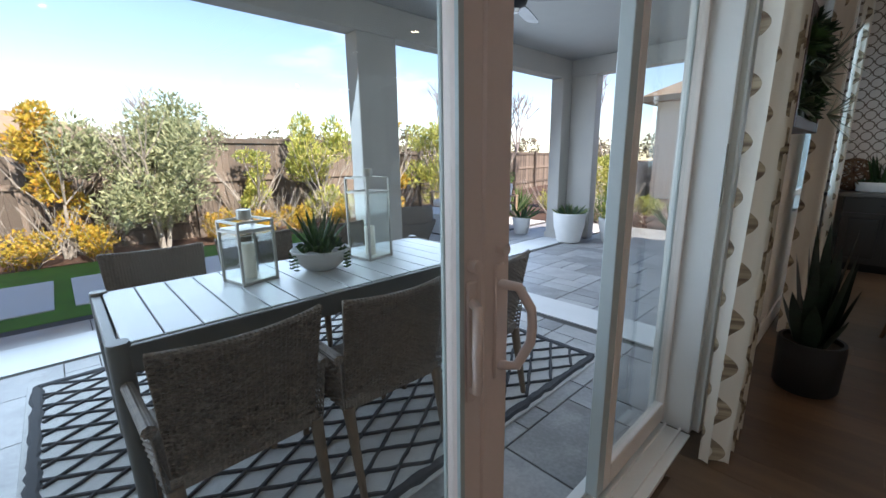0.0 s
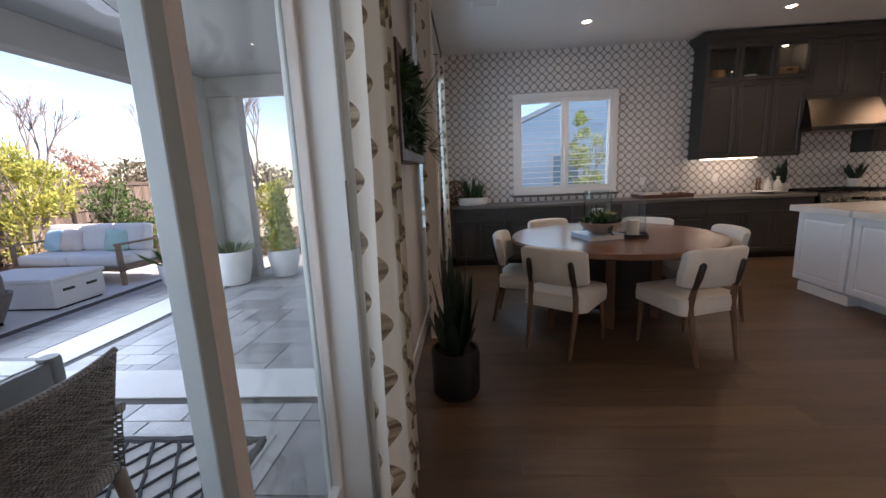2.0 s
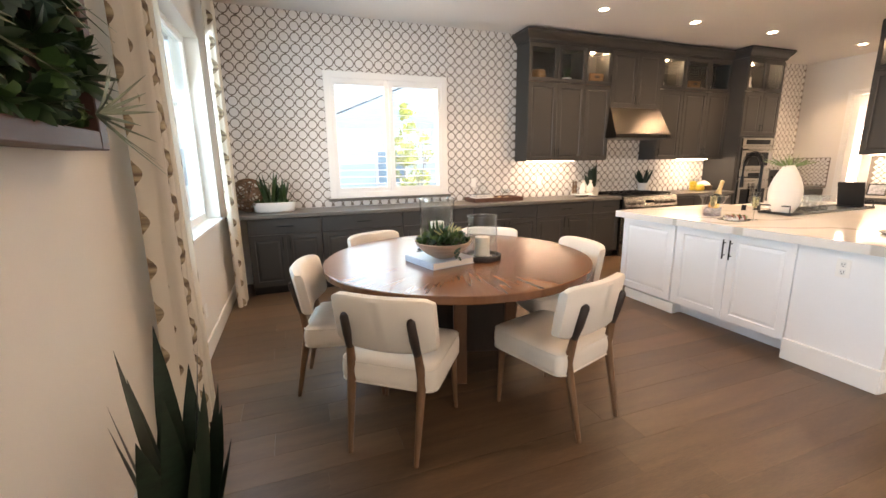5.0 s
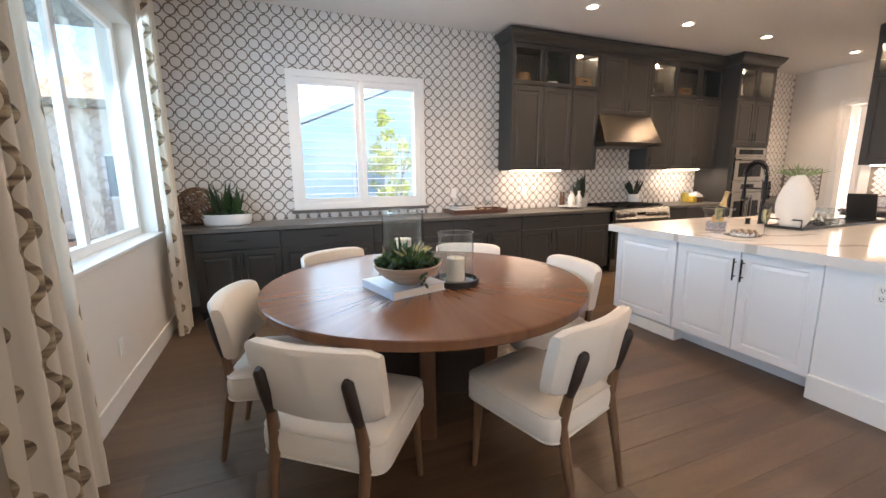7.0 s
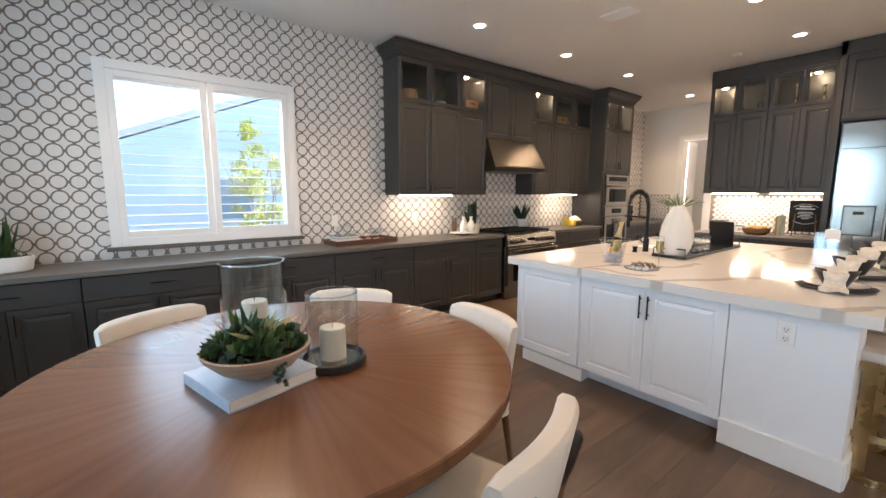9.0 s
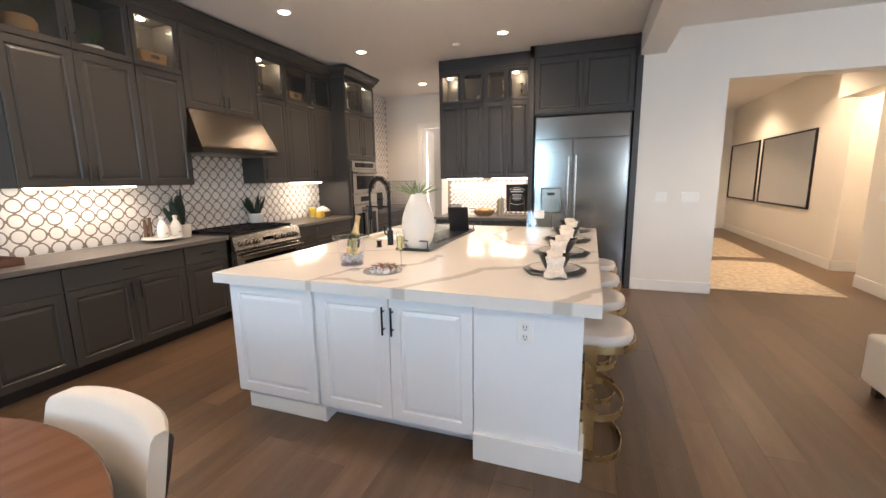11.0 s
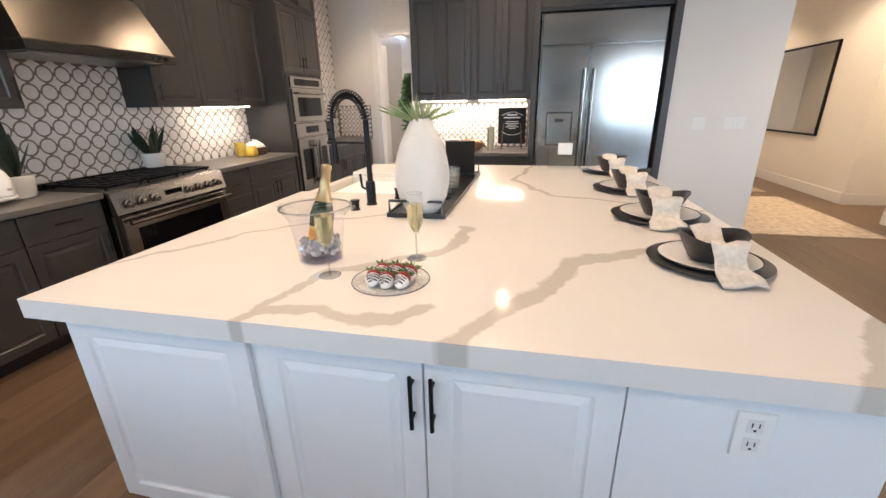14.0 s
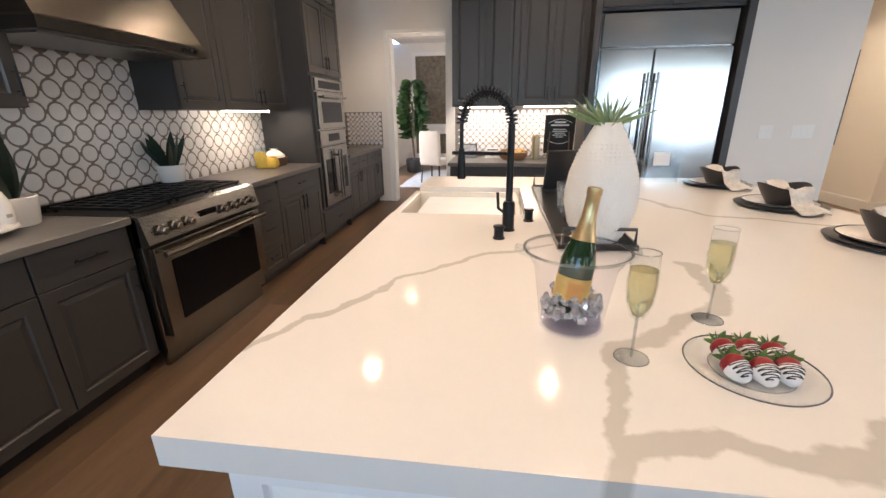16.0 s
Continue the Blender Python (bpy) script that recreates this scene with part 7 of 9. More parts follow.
for i, (x_, y_, a_) in enumerate(((-0.046, 0.028, 14), (0.0, 0.034, 0), (0.046, 0.028, -12), (-0.038, -0.030, 8), (0.008, -0.034, 0), (0.052, -0.026, -8))):
    st = thing("strawberry", pose(PX - x_, PY + y_, CZ0 + 0.028, 70, 0, a_), "red strawberry dipped in white chocolate with dark stripes", "strawberry", "dipped strawberries")
    part("berry", lathe(BERRY, 18), M_RED, st, "", 60)
    part("coating", lathe([(0, -0.0325), (0.0105, -0.0302), (0.0195, -0.0165), (0.0228, -0.007), (0.0236, -0.002), (0.0222, -0.003)], 18, caps=False), M_CHOC, st, "white chocolate coating", 60)
    part("calyx", moved(fat_rosette(0.031, 10, 0.45, 0.24), pose(0, 0, 0.0215)), M_CALYX, st, "green leafy cap")
    zz_ = [(-0.0285 + 0.026 * k_ / 36, 1.1 * math.sin(k_ * 0.58)) for k_ in range(37)]
    part("drizzle", tube([((berry_r(z_) + 0.0022) * math.sin(q_), (berry_r(z_) + 0.0022) * math.cos(q_), z_) for z_, q_ in zz_], 0.0013, 5), M_DCHOC, st, "dark chocolate zigzag")

# place settings
M_CHARGER = mat("pewter_charger", (0.10, 0.095, 0.09), 0.3, metal=0.7, var=0.3, scale=12)
M_PLATE = mat("white_porcelain", (0.78, 0.75, 0.71), 0.15, var=0.02)
M_NAP = mat("patterned_napkin", (0.66, 0.60, 0.52), 0.8, var=0.22, scale=22, bscale=90)
M_BOWL = mat("black_stoneware", (0.02, 0.02, 0.022), 0.35, var=0.2)
def place_setting(m):
    ps = thing("place_setting", m, "place setting with charger, white plate, black bowl and napkin", "place setting", "place settings on the island")
    part("charger", lathe([(0, 0), (0.10, 0.0), (0.155, 0.008), (0.165, 0.014), (0.160, 0.016), (0.10, 0.006), (0, 0.006)], 40), M_CHARGER, ps, "dark pewter charger plate", 50)
    part("plate", lathe([(0, 0.0065), (0.08, 0.0065), (0.125, 0.018), (0.135, 0.023), (0.131, 0.025), (0.08, 0.012), (0, 0.012)], 40), M_PLATE, ps, "white porcelain plate with grey rim", 50)
    part("plate_rim", tube([(0.134 * math.cos(2 * math.pi * i / 48), 0.134 * math.sin(2 * math.pi * i / 48), 0.0245) for i in range(48)], 0.0018, 5, True), M_BLACK_PL, ps, "", 50)
    bowl_rings = []
    for r_, z_ in ((0.045, 0.0125), (0.052, 0.02), (0.078, 0.055), (0.092, 0.085), (0.089, 0.085), (0.074, 0.056), (0.048, 0.022), (0.001, 0.02)):
        bowl_rings.append([(r_ * math.cos(2 * math.pi * i / 32), r_ * math.sin(2 * math.pi * i / 32), z_ + (0.018 * abs(math.cos(2 * math.pi * i / 32)) ** 3 if z_ > 0.05 else 0)) for i in range(32)])
    part("bowl", loft(bowl_rings), M_BOWL, ps, "black bowl with raised ends", 50)
    line = [(-0.075, 0.075), (-0.045, 0.100), (0.0, 0.07), (0.045, 0.060), (0.085, 0.088), (0.098, 0.084), (0.108, 0.05), (0.125, 0.030), (0.165, 0.026), (0.20, 0.008)]
    rings = []
    for k_, (y_, z_) in enumerate(line):
        w_ = 0.034 + 0.02 * (k_ / len(line)) + 0.008 * math.sin(k_ * 1.7)
        rings.append([(s_ * w_, y_, z_ + 0.006 * math.sin(3 * s_ + k_) + dz_) for s_, dz_ in ((-1, 0), (-0.4, 0.004), (0.3, 0.0), (1, 0.003), (1, 0.007), (0.3, 0.005), (-0.4, 0.009), (-1, 0.005))])
    part("napkin", loft(rings), M_NAP, ps, "folded cream napkin with grey pattern", 60)
    return ps


ps0 = place_setting(pose(4.015, -3.675, CZ0, 0, 0, 6) @ Matrix.Scale(1.12, 4))
for y_, a_ in ((-4.26, -5), (-4.93, 4), (-5.60, 8)):
    copy_thing(ps0, pose(4.015, y_, CZ0, 0, 0, a_) @ Matrix.Scale(1.12, 4))

# clear acrylic sign holder
ac = thing("acrylic_sign_holder", pose(4.35, -5.72, CZ0, 0, 0, 0), "clear acrylic stand holding a white card", "sign holder")
part("box", bm_box([(-0.13, 0.13, -0.004, 0.0, 0.0, 0.20), (-0.13, 0.13, -0.10, -0.096, 0.0, 0.16), (-0.13, -0.126, -0.096, -0.004, 0.0, 0.16), (0.126, 0.13, -0.096, -0.004, 0.0, 0.16)]), M_CLEAR, ac).visible_shadow = False
part("card", bm_box([(-0.055, 0.055, 0.001, 0.003, 0.12, 0.21)]), mat("card_white", (0.78, 0.77, 0.75), 0.6), ac, "white card")

# stools
M_STOOL = mat("grey_stool_leather", (0.56, 0.49, 0.43), 0.5, var=0.05, scale=6, bump=0.1)
def d_ring(w, d, z0, z1, t=0.006, n=20):
    """A flat strap bent round three sides; open towards +x."""
    pts = [(0.12, w / 2)] + [(-d * math.sin(math.pi * i / n) ** 0.8 + 0.0, (w / 2) * math.cos(math.pi * i / n)) for i in range(n + 1)] + [(0.12, -w / 2)]
    rings = []
    for i, (x_, y_) in enumerate(pts):
        a_, b_ = pts[max(0, i - 1)], pts[min(len(pts) - 1, i + 1)]
        dx_, dy_ = b_[0] - a_[0], b_[1] - a_[1]
        l_ = math.hypot(dx_, dy_) or 1
        nx_, ny_ = dy_ / l_ * t, -dx_ / l_ * t
        rings.append([(x_, y_, z0), (x_ + nx_, y_ + ny_, z0), (x_ + nx_, y_ + ny_, z1), (x_, y_, z1)])
    return loft(rings)
def stool(m):
    s = thing("counter_stool", m, "brass strap counter stool with a round grey leather seat", "stool", "stools along the island")
    W, D = 0.42, 0.19
    seat_pts = [(0.14, W / 2 - 0.03), (0.12, W / 2)] + [(-D * math.sin(math.pi * i / 20) ** 0.8, (W / 2) * math.cos(math.pi * i / 20)) for i in range(21)] + [(0.12, -W / 2), (0.14, -W / 2 + 0.03)]
    part("seat", loft([[(x_ * k_, y_ * k_, z_) for x_, y_ in seat_pts] for k_, z_ in ((0.97, 0.635), (1.0, 0.645), (1.0, 0.675), (0.96, 0.692), (0.8, 0.70))]), M_STOOL, s, "padded grey leather seat", 50)
    part("seat_band", d_ring(W + 0.01, D + 0.008, 0.605, 0.645), M_BRASS, s, "brushed brass band", 50)
    part("foot_ring", d_ring(W, D - 0.03, 0.235, 0.27), M_BRASS, s, "brushed brass foot ring", 50)
    part("base_ring", d_ring(W, D - 0.03, 0.0, 0.035), M_BRASS, s, "brushed brass floor ring", 50)
    for y_ in (W / 2 + 0.004, -W / 2 - 0.010):
        up = part("upright", bm_box([(-0.01, 0.045, y_, y_ + 0.006, 0.0, 0.64)], 0.001), M_BRASS, s, "flat brass upright")
        for z_ in (0.018, 0.252, 0.625):
            part("bolt", tube([(0.018, y_ - 0.003, z_), (0.018, y_ + 0.009, z_)], 0.009, 10), M_BRASS, up)
    for z_ in (0.40, 0.0):
        part("stretcher", bm_box([(0.10, 0.115, -W / 2, W / 2, z_, z_ + 0.03)], 0.001), M_BRASS, s)
    return s


st0 = stool(pose(3.77, -3.46, 0))
for y_ in (-4.05, -4.62, -5.19):
    copy_thing(st0, pose(3.77, y_, 0))

# ---- hallway ----
M_MIRROR = mat("mirror_silver", (0.86, 0.86, 0.84), 0.02, metal=1.0, var=0.005, rvar=0.005)
for y0, y1 in ((-12.15, -9.87), (-14.3, -12.35)):
    mr_ = thing("wall_mirror", pose(0.301, (y0 + y1) / 2, 0, 0, 0, 90), "large black framed mirror in the hallway", "mirror", "hallway mirrors")
    h_ = (y1 - y0) / 2
    part("frame", bm_box([(-h_, h_, -0.035, 0, 0.87, 0.90), (-h_, h_, -0.035, 0, 2.20, 2.23), (-h_, -h_ + 0.03, -0.035, 0, 0.90, 2.20), (h_ - 0.03, h_, -0.035, 0, 0.90, 2.20)], 0.002), M_BLACK, mr_)
    part("glass", bm_box([(-h_ + 0.03, h_ - 0.03, -0.02, -0.002, 0.90, 2.20)]), M_MIRROR, mr_, "silvered mirror glass")
M_HRUG = mat("speckled_cream_rug", (0.52, 0.43, 0.32), 0.95, var=0.35, scale=14, bump=0.4, bscale=120)
for x0, x1, y0, y1 in ((0.86, 2.34, -9.35, -7.25), (0.86, 2.30, -12.3, -9.75)):
    rg_ = thing("hall_rug", pose(0, 0, 0), "speckled cream rug on the hallway floor", "rug", "hallway rugs")
    part("pile", bm_box([(x0, x1, y0, y1, 0.0005, 0.010)], 0.003), M_HRUG, rg_)
# corner of a white sofa in the great room
so = thing("sofa", pose(1.58, -3.6, 0), "white upholstered sofa in the great room", "sofa")
part("base", bm_box([(-0.45, 0.45, -1.0, 0.75, 0.08, 0.42)], 0.04, 3), M_FABRIC, so, "", 50)
part("armrest", bm_box([(-0.45, 0.45, 0.55, 0.75, 0.42, 0.62)], 0.04, 3), M_FABRIC, so, "", 50)
part("backrest", bm_box([(-0.45, -0.22, -1.0, 0.55, 0.42, 0.85)], 0.05, 3), M_FABRIC, so, "", 50)
for x_ in (-0.38, 0.38):
    for y_ in (-0.92, 0.68):
        part("leg", bm_box([(x_ - 0.025, x_ + 0.025, y_ - 0.025, y_ + 0.025, 0, 0.08)]), M_EBONY, so)

# ---- room beyond the doorway ----
pn = thing("wall_art_panel", pose(7.15, -14.39, 0, 0, 0, 180), "large grey-brown patterned panel in white moulding", "wall panel")
part("moulding", bm_box([(-0.75, 0.75, -0.02, 0, 1.05, 1.12), (-0.75, 0.75, -0.02, 0, 2.9, 2.97), (-0.75, -0.68, -0.02, 0, 1.12, 2.9), (0.68, 0.75, -0.02, 0, 1.12, 2.9), (-0.75, 0.75, -0.02, 0, 0.25, 0.32), (-0.75, 0.75, -0.02, 0, 0.88, 0.95)], 0.003), M_TRIM, pn)
M_PANEL = mat("bronze_texture", (0.16, 0.13, 0.09), 0.6, var=0.6, scale=9, bump=0.4, bscale=30)
part("field", bm_box([(-0.66, 0.66, -0.008, 0, 1.14, 2.88), (-0.70, 0.70, -0.008, 0, 0.33, 0.87)]), M_PANEL, pn, "mottled bronze field")
fp = thing("fiddle_leaf_tree", pose(7.62, -12.9, 0), "tall leafy indoor tree in a black pot", "potted tree")
part("pot", lathe([(0, 0), (0.16, 0), (0.20, 0.05), (0.22, 0.30), (0.20, 0.34), (0.18, 0.33), (0, 0.30)], 24), mat("black_matt_pot", (0.018, 0.017, 0.018), 0.5), fp, "", 40)
part("trunk", tube([(0, 0, 0.3), (0.03, 0.02, 0.8), (-0.02, 0.0, 1.3), (0.02, 0.03, 1.7)], 0.025, 8), mat("tree_bark", (0.14, 0.10, 0.07), 0.8, var=0.3), fp, "", 50)
rr = random.Random(17)
lv = []
for i in range(420):
    a_ = rr.random() * 6.283
    z_ = 0.85 + rr.random() * 1.3
    k_ = 0.62 * math.sin(max(0.15, min(1, (2.35 - z_) / 1.3)) * 2.3) * (0.3 + 0.7 * rr.random())
    b_ = Vector((math.cos(a_) * k_ * 0.4, math.sin(a_) * k_ * 0.4, z_))
    lv.append(blade(b_, b_ + Vector((math.cos(a_) * 0.22, math.sin(a_) * 0.22, 0.10 * rr.random() - 0.05)), 0.055, 0.03, 4, 0.002, a_ + 1.57 * rr.random(), 0.9))
part("crown", join_bm(*lv), M_LEAF_DK, fp, "broad glossy dark leaves", 60)
dc = thing("side_chair", pose(6.85, -11.35, 0, 0, 0, 160), "cream upholstered high-back chair", "chair")
part("seat", moved(bm_cushion(0.50, 0.50, 0.12, 0.06), pose(0, 0, 0.38)), M_FABRIC, dc, "", 50)
part("backrest", loft([[(x_ * k_, -0.22 - 0.03 * z_ + y_ * 0.5, 0.45 + z_) for x_, y_ in rounded_rect(0.5, 0.12, 0.05, 3)] for k_, z_ in ((0.98, 0), (1, 0.3), (0.98, 0.55), (0.85, 0.62))]), M_FABRIC, dc, "", 50)
for x_ in (-0.2, 0.2):
    for y_ in (-0.2, 0.2):
        part("leg", tube([(x_ * 1.1, y_ * 1.15, 0), (x_, y_, 0.39)], 0.02, 8, radii=[0.014, 0.022]), M_EBONY, dc)
rg2 = thing("area_rug", pose(0, 0, 0), "pale blue-grey rug in the room beyond", "rug")
part("pile", bm_box([(5.6, 7.5, -13.2, -10.6, 0.0005, 0.01)], 0.003), mat("blue_grey_rug", (0.38, 0.42, 0.46), 0.95, var=0.3, scale=8, bump=0.3), rg2)
cu = thing("curtain", pose(0, 0, 0), "plain white curtain in the room beyond", "curtain")
cp = [(8.25 - 0.0 + 0.04 * math.sin(i * 0.9), -10.2 - i * 0.022) for i in range(22)]
part("cloth", loft([[(x_, y_, z_) for x_, y_ in cp] + [(x_ + 0.004, y_, z_) for x_, y_ in reversed(cp)] for z_ in (0.01, 1.4, 2.8)]), M_CURTAIN_PLAIN, cu, "", 60)
cp2 = [(8.25 + 0.04 * math.sin(i * 0.9), -12.2 - i * 0.022) for i in range(22)]
part("cloth", loft([[(x_, y_, z_) for x_, y_ in cp2] + [(x_ + 0.004, y_, z_) for x_, y_ in reversed(cp2)] for z_ in (0.01, 1.4, 2.8)]), M_CURTAIN_PLAIN, cu, "", 60)


# ---- patio ----
PZ = -0.05
M_STUCCO = mat("taupe_stucco", (0.40, 0.38, 0.35), 0.9, var=0.06, scale=3, bump=0.5, bscale=160)
M_PCEIL = mat("patio_ceiling_paint", (0.30, 0.295, 0.28), 0.85, var=0.04, bump=0.2)
structure("ground", bm_box([(-90, 140, YN + 0.24, 200, -0.4, -0.135), (XE + 0.2, 140, -60, YN + 0.24, -0.4, -0.135)]), mat("bark_mulch", (0.085, 0.045, 0.03), 0.95, var=0.6, scale=25, bump=0.8, bscale=60), "brown bark mulch ground reaching the distance")
structure("patio_slab", bm_box([(-9.0, 9.0, YN + 0.241, 5.55, -0.135, PZ - 0.012)]), mat("paver_joint", (0.07, 0.066, 0.062), 0.9), "dark joint bed under the pavers")
pb = bpy.data.objects["patio_slab"]
M_PAVER = mat("grey_stone_paver", (0.31, 0.305, 0.30), 0.38, var=0.35, scale=5, bump=0.35, bscale=50, rand=0.35)
M_BAND = mat("smooth_concrete_band", (0.63, 0.625, 0.615), 0.75, var=0.06, scale=3, bump=0.1)
# concrete bands: across at x 3.9..4.35, along at y 3.9..4.6
BANDS = [(3.88, 4.30, YN + 0.245, 5.54), (-9.0, 3.88, 4.42, 5.0), (4.30, 9.0, 4.05, 4.55)]
for a, b, c, d in BANDS:
    part("concrete_band", bm_box([(a + 0.003, b - 0.003, c + 0.003, d - 0.003, PZ - 0.011, PZ)], 0.003), M_BAND, pb)
part("concrete_band", bm_box([(4.4, 8.75, 5.545, 7.75, PZ - 0.09, PZ)], 0.003), M_BAND, pb)
rr = random.Random(31)
cells = []
SZ = 0.115
occ = {}
gx0, gy0, gx1, gy1 = -9.0, YN + 0.245, 9.0, 5.54
nx_, ny_ = int((gx1 - gx0) / 0.2), int((gy1 - gy0) / 0.2)
def in_band(x, y):
    return any(a - 0.001 <= x < b - 0.02 and c - 0.001 <= y < d - 0.02 for a, b, c, d in BANDS)
for j in range(ny_ + 1):
    for i in range(nx_ + 1):
        if occ.get((i, j)):
            continue
        x_, y_ = gx0 + i * 0.2, gy0 + j * 0.2
        if in_band(x_ + 0.1, y_ + 0.1) or y_ + 0.19 > gy1:
            continue
        best = (1, 1)
        for w_, h_ in rr.sample([(2, 1), (2, 2), (1, 1), (3, 2), (2, 3), (1, 2)], 6):
            if all(not occ.get((i + p, j + q)) and not in_band(gx0 + (i + p) * 0.2 + 0.1, gy0 + (j + q) * 0.2 + 0.1) and gx0 + (i + p + 1) * 0.2 <= gx1 + 0.01 and gy0 + (j + q + 1) * 0.2 <= gy1 + 0.01 for p in range(w_) for q in range(h_)):
                best = (w_, h_)
                break
        for p in range(best[0]):
            for q in range(best[1]):
                occ[(i + p, j + q)] = True
        cells.append((x_, y_, best[0], best[1]))
pm = {}
close_p = [c for c in cells if 1.6 < c[0] < 7.2 and c[1] < 4.1][:300]
for x_, y_, w_, h_ in close_p:
    if (w_, h_) not in pm:
        W_, H_ = w_ * 0.2, h_ * 0.2
        pm[(w_, h_)] = mesh_from("paver", bm_box([(0.004, W_ - 0.004, 0.004, H_ - 0.004, -0.011, 0.0)], 0.003), M_PAVER)
    ob = new("paver", pm[(w_, h_)])
    ob.location = (x_, y_, PZ - 0.001 * rr.random())
    ob.parent = pb
cs_ = set(close_p)
restp = [c for c in cells if c not in cs_]
tagged(part("pavers", bm_box([(x_ + 0.004, x_ + w_ * 0.2 - 0.004, y_ + 0.004, y_ + h_ * 0.2 - 0.004, PZ - 0.011, PZ - 0.0005 - 0.001 * rr.random()) for x_, y_, w_, h_ in restp]), M_PAVER, pb), kind="stuff")

# roof, beams, columns
structure("patio_ceiling", bm_box([(-9.0, 7.66, YN + 0.242, 4.52, 2.95, 3.1)]), M_PCEIL, "grey painted patio ceiling")
structure("patio_roof_edge", bm_box([(-9.2, 7.9, YN + 0.242, 4.8, 3.101, 3.25)]), M_STUCCO, "roof edge above the patio")
structure("patio_beam", bm_box([(-9.0, 7.62, 4.30, 4.52, 2.65, 2.949)], 0.006), M_STUCCO, "taupe stucco beam along the patio edge")
structure("patio_beam", bm_box([(7.42, 7.64, YN + 0.243, 4.299, 2.68, 2.948)], 0.006), M_STUCCO, "taupe stucco beam at the patio side")
def column(boxes, label):
    c = thing("column", pose(0, 0, 0), label, "column", "patio columns", kind="structure")
    part("shaft", bm_box(boxes, 0.008), M_STUCCO, c)
    x0, x1 = min(b[0] for b in boxes), max(b[1] for b in boxes)
    part("base_trim", bm_box([(b[0] - 0.02, b[1] + 0.02, b[2] - 0.02, b[3] + 0.02, PZ, 0.06) for b in boxes[:1]], 0.005), M_STUCCO, c)
column([(3.20, 3.70, 4.30, 4.52, PZ, 2.649)], "taupe stucco patio column")
column([(7.16, 7.62, 4.30, 4.52, PZ, 2.649), (7.44, 7.64, 3.85, 4.30, PZ, 2.679)], "taupe stucco corner column")
column([(-3.6, -3.1, 4.30, 4.52, PZ, 2.649)], "taupe stucco patio column")
fan = thing("ceiling_fan", pose(3.95, 2.9, 2.95), "black five-bladed outdoor ceiling fan", "ceiling fan")
part("rod", tube([(0, 0, 0), (0, 0, -0.16)], 0.015, 10), M_BLACK, fan)
part("canopy", lathe([(0, -0.05), (0.04, -0.045), (0.06, -0.001), (0, -0.001)], 20), M_BLACK, fan, "", 40)
part("motor", lathe([(0, -0.30), (0.05, -0.295), (0.10, -0.27), (0.12, -0.22), (0.10, -0.17), (0, -0.16)], 24), M_BLACK, fan, "", 40)
part("light_lens", lathe([(0, -0.335), (0.03, -0.33), (0.045, -0.301), (0, -0.301)], 16), mat("frosted_lens", (0.7, 0.7, 0.68), 0.4), fan, "", 40)
for i in range(5):
    part("blade", moved(loft([[(x_, -w_, z_), (x_, w_, z_ + 0.02), (x_, w_, z_ + 0.028), (x_, -w_, z_ + 0.008)] for x_, w_, z_ in ((0.10, 0.04, -0.245), (0.2, 0.065, -0.25), (0.55, 0.07, -0.252), (0.66, 0.05, -0.252))]), pose(0, 0, 0, 0, 0, 72 * i + 20)), M_BLACK, fan)

# outdoor rug
M_RUG = mat("cream_woven_rug", (0.48, 0.475, 0.465), 0.95, var=0.12, scale=30, bump=0.6, bscale=200)
M_RUGD = mat("charcoal_tufting", (0.05, 0.052, 0.058), 0.95, var=0.3, scale=60, bump=0.8, bscale=150)
rug = thing("outdoor_rug", pose(0, 0, PZ), "cream outdoor rug with a charcoal tufted diamond grid", "rug")
RX0, RX1, RY0, RY1 = 0.42, 3.45, 1.66, 4.08
part("pile", bm_box([(RX0, RX1, RY0, RY1, 0.0005, 0.010)], 0.003), M_RUG, rug)
def tuft(p, q, w=0.010, h=0.013):
    p, q = Vector(p), Vector(q)
    d = (q - p)
    n = max(2, int(d.length / 0.05))
    s = Vector((-d.y, d.x, 0)).normalized()
    rings = []
    for i in range(n + 1):
        c = p + d * i / n
        ww = w * (0.75 + 0.5 * rr.random())
        c = c + s * (rr.random() - 0.5) * 0.008
        rings.append([c - s * ww, c - s * ww * 0.5 + Vector((0, 0, h)), c + s * ww * 0.5 + Vector((0, 0, h)), c + s * ww])
    return loft(rings)
def clip_line(x, y, dx, dy):
    t0, t1 = -99, 99
    for v, dv, lo, hi in ((x, dx, RX0 + 0.08, RX1 - 0.08), (y, dy, RY0 + 0.08, RY1 - 0.08)):
        a, b = (lo - v) / dv, (hi - v) / dv
        t0, t1 = max(t0, min(a, b)), min(t1, max(a, b))
    return t0, t1
tufts = []
for k_ in range(-16, 30):
    for sgn in (1, -1):
        x_, y_, dx_, dy_ = RX0 + k_ * 0.26, RY0 if sgn > 0 else RY1, 1.0, 0.62 * sgn
        a, b = clip_line(x_, y_, dx_, dy_)
        if b - a > 0.1:
            tufts.append(tuft((x_ + dx_ * a, y_ + dy_ * a, 0.0095), (x_ + dx_ * b, y_ + dy_ * b, 0.0095)))
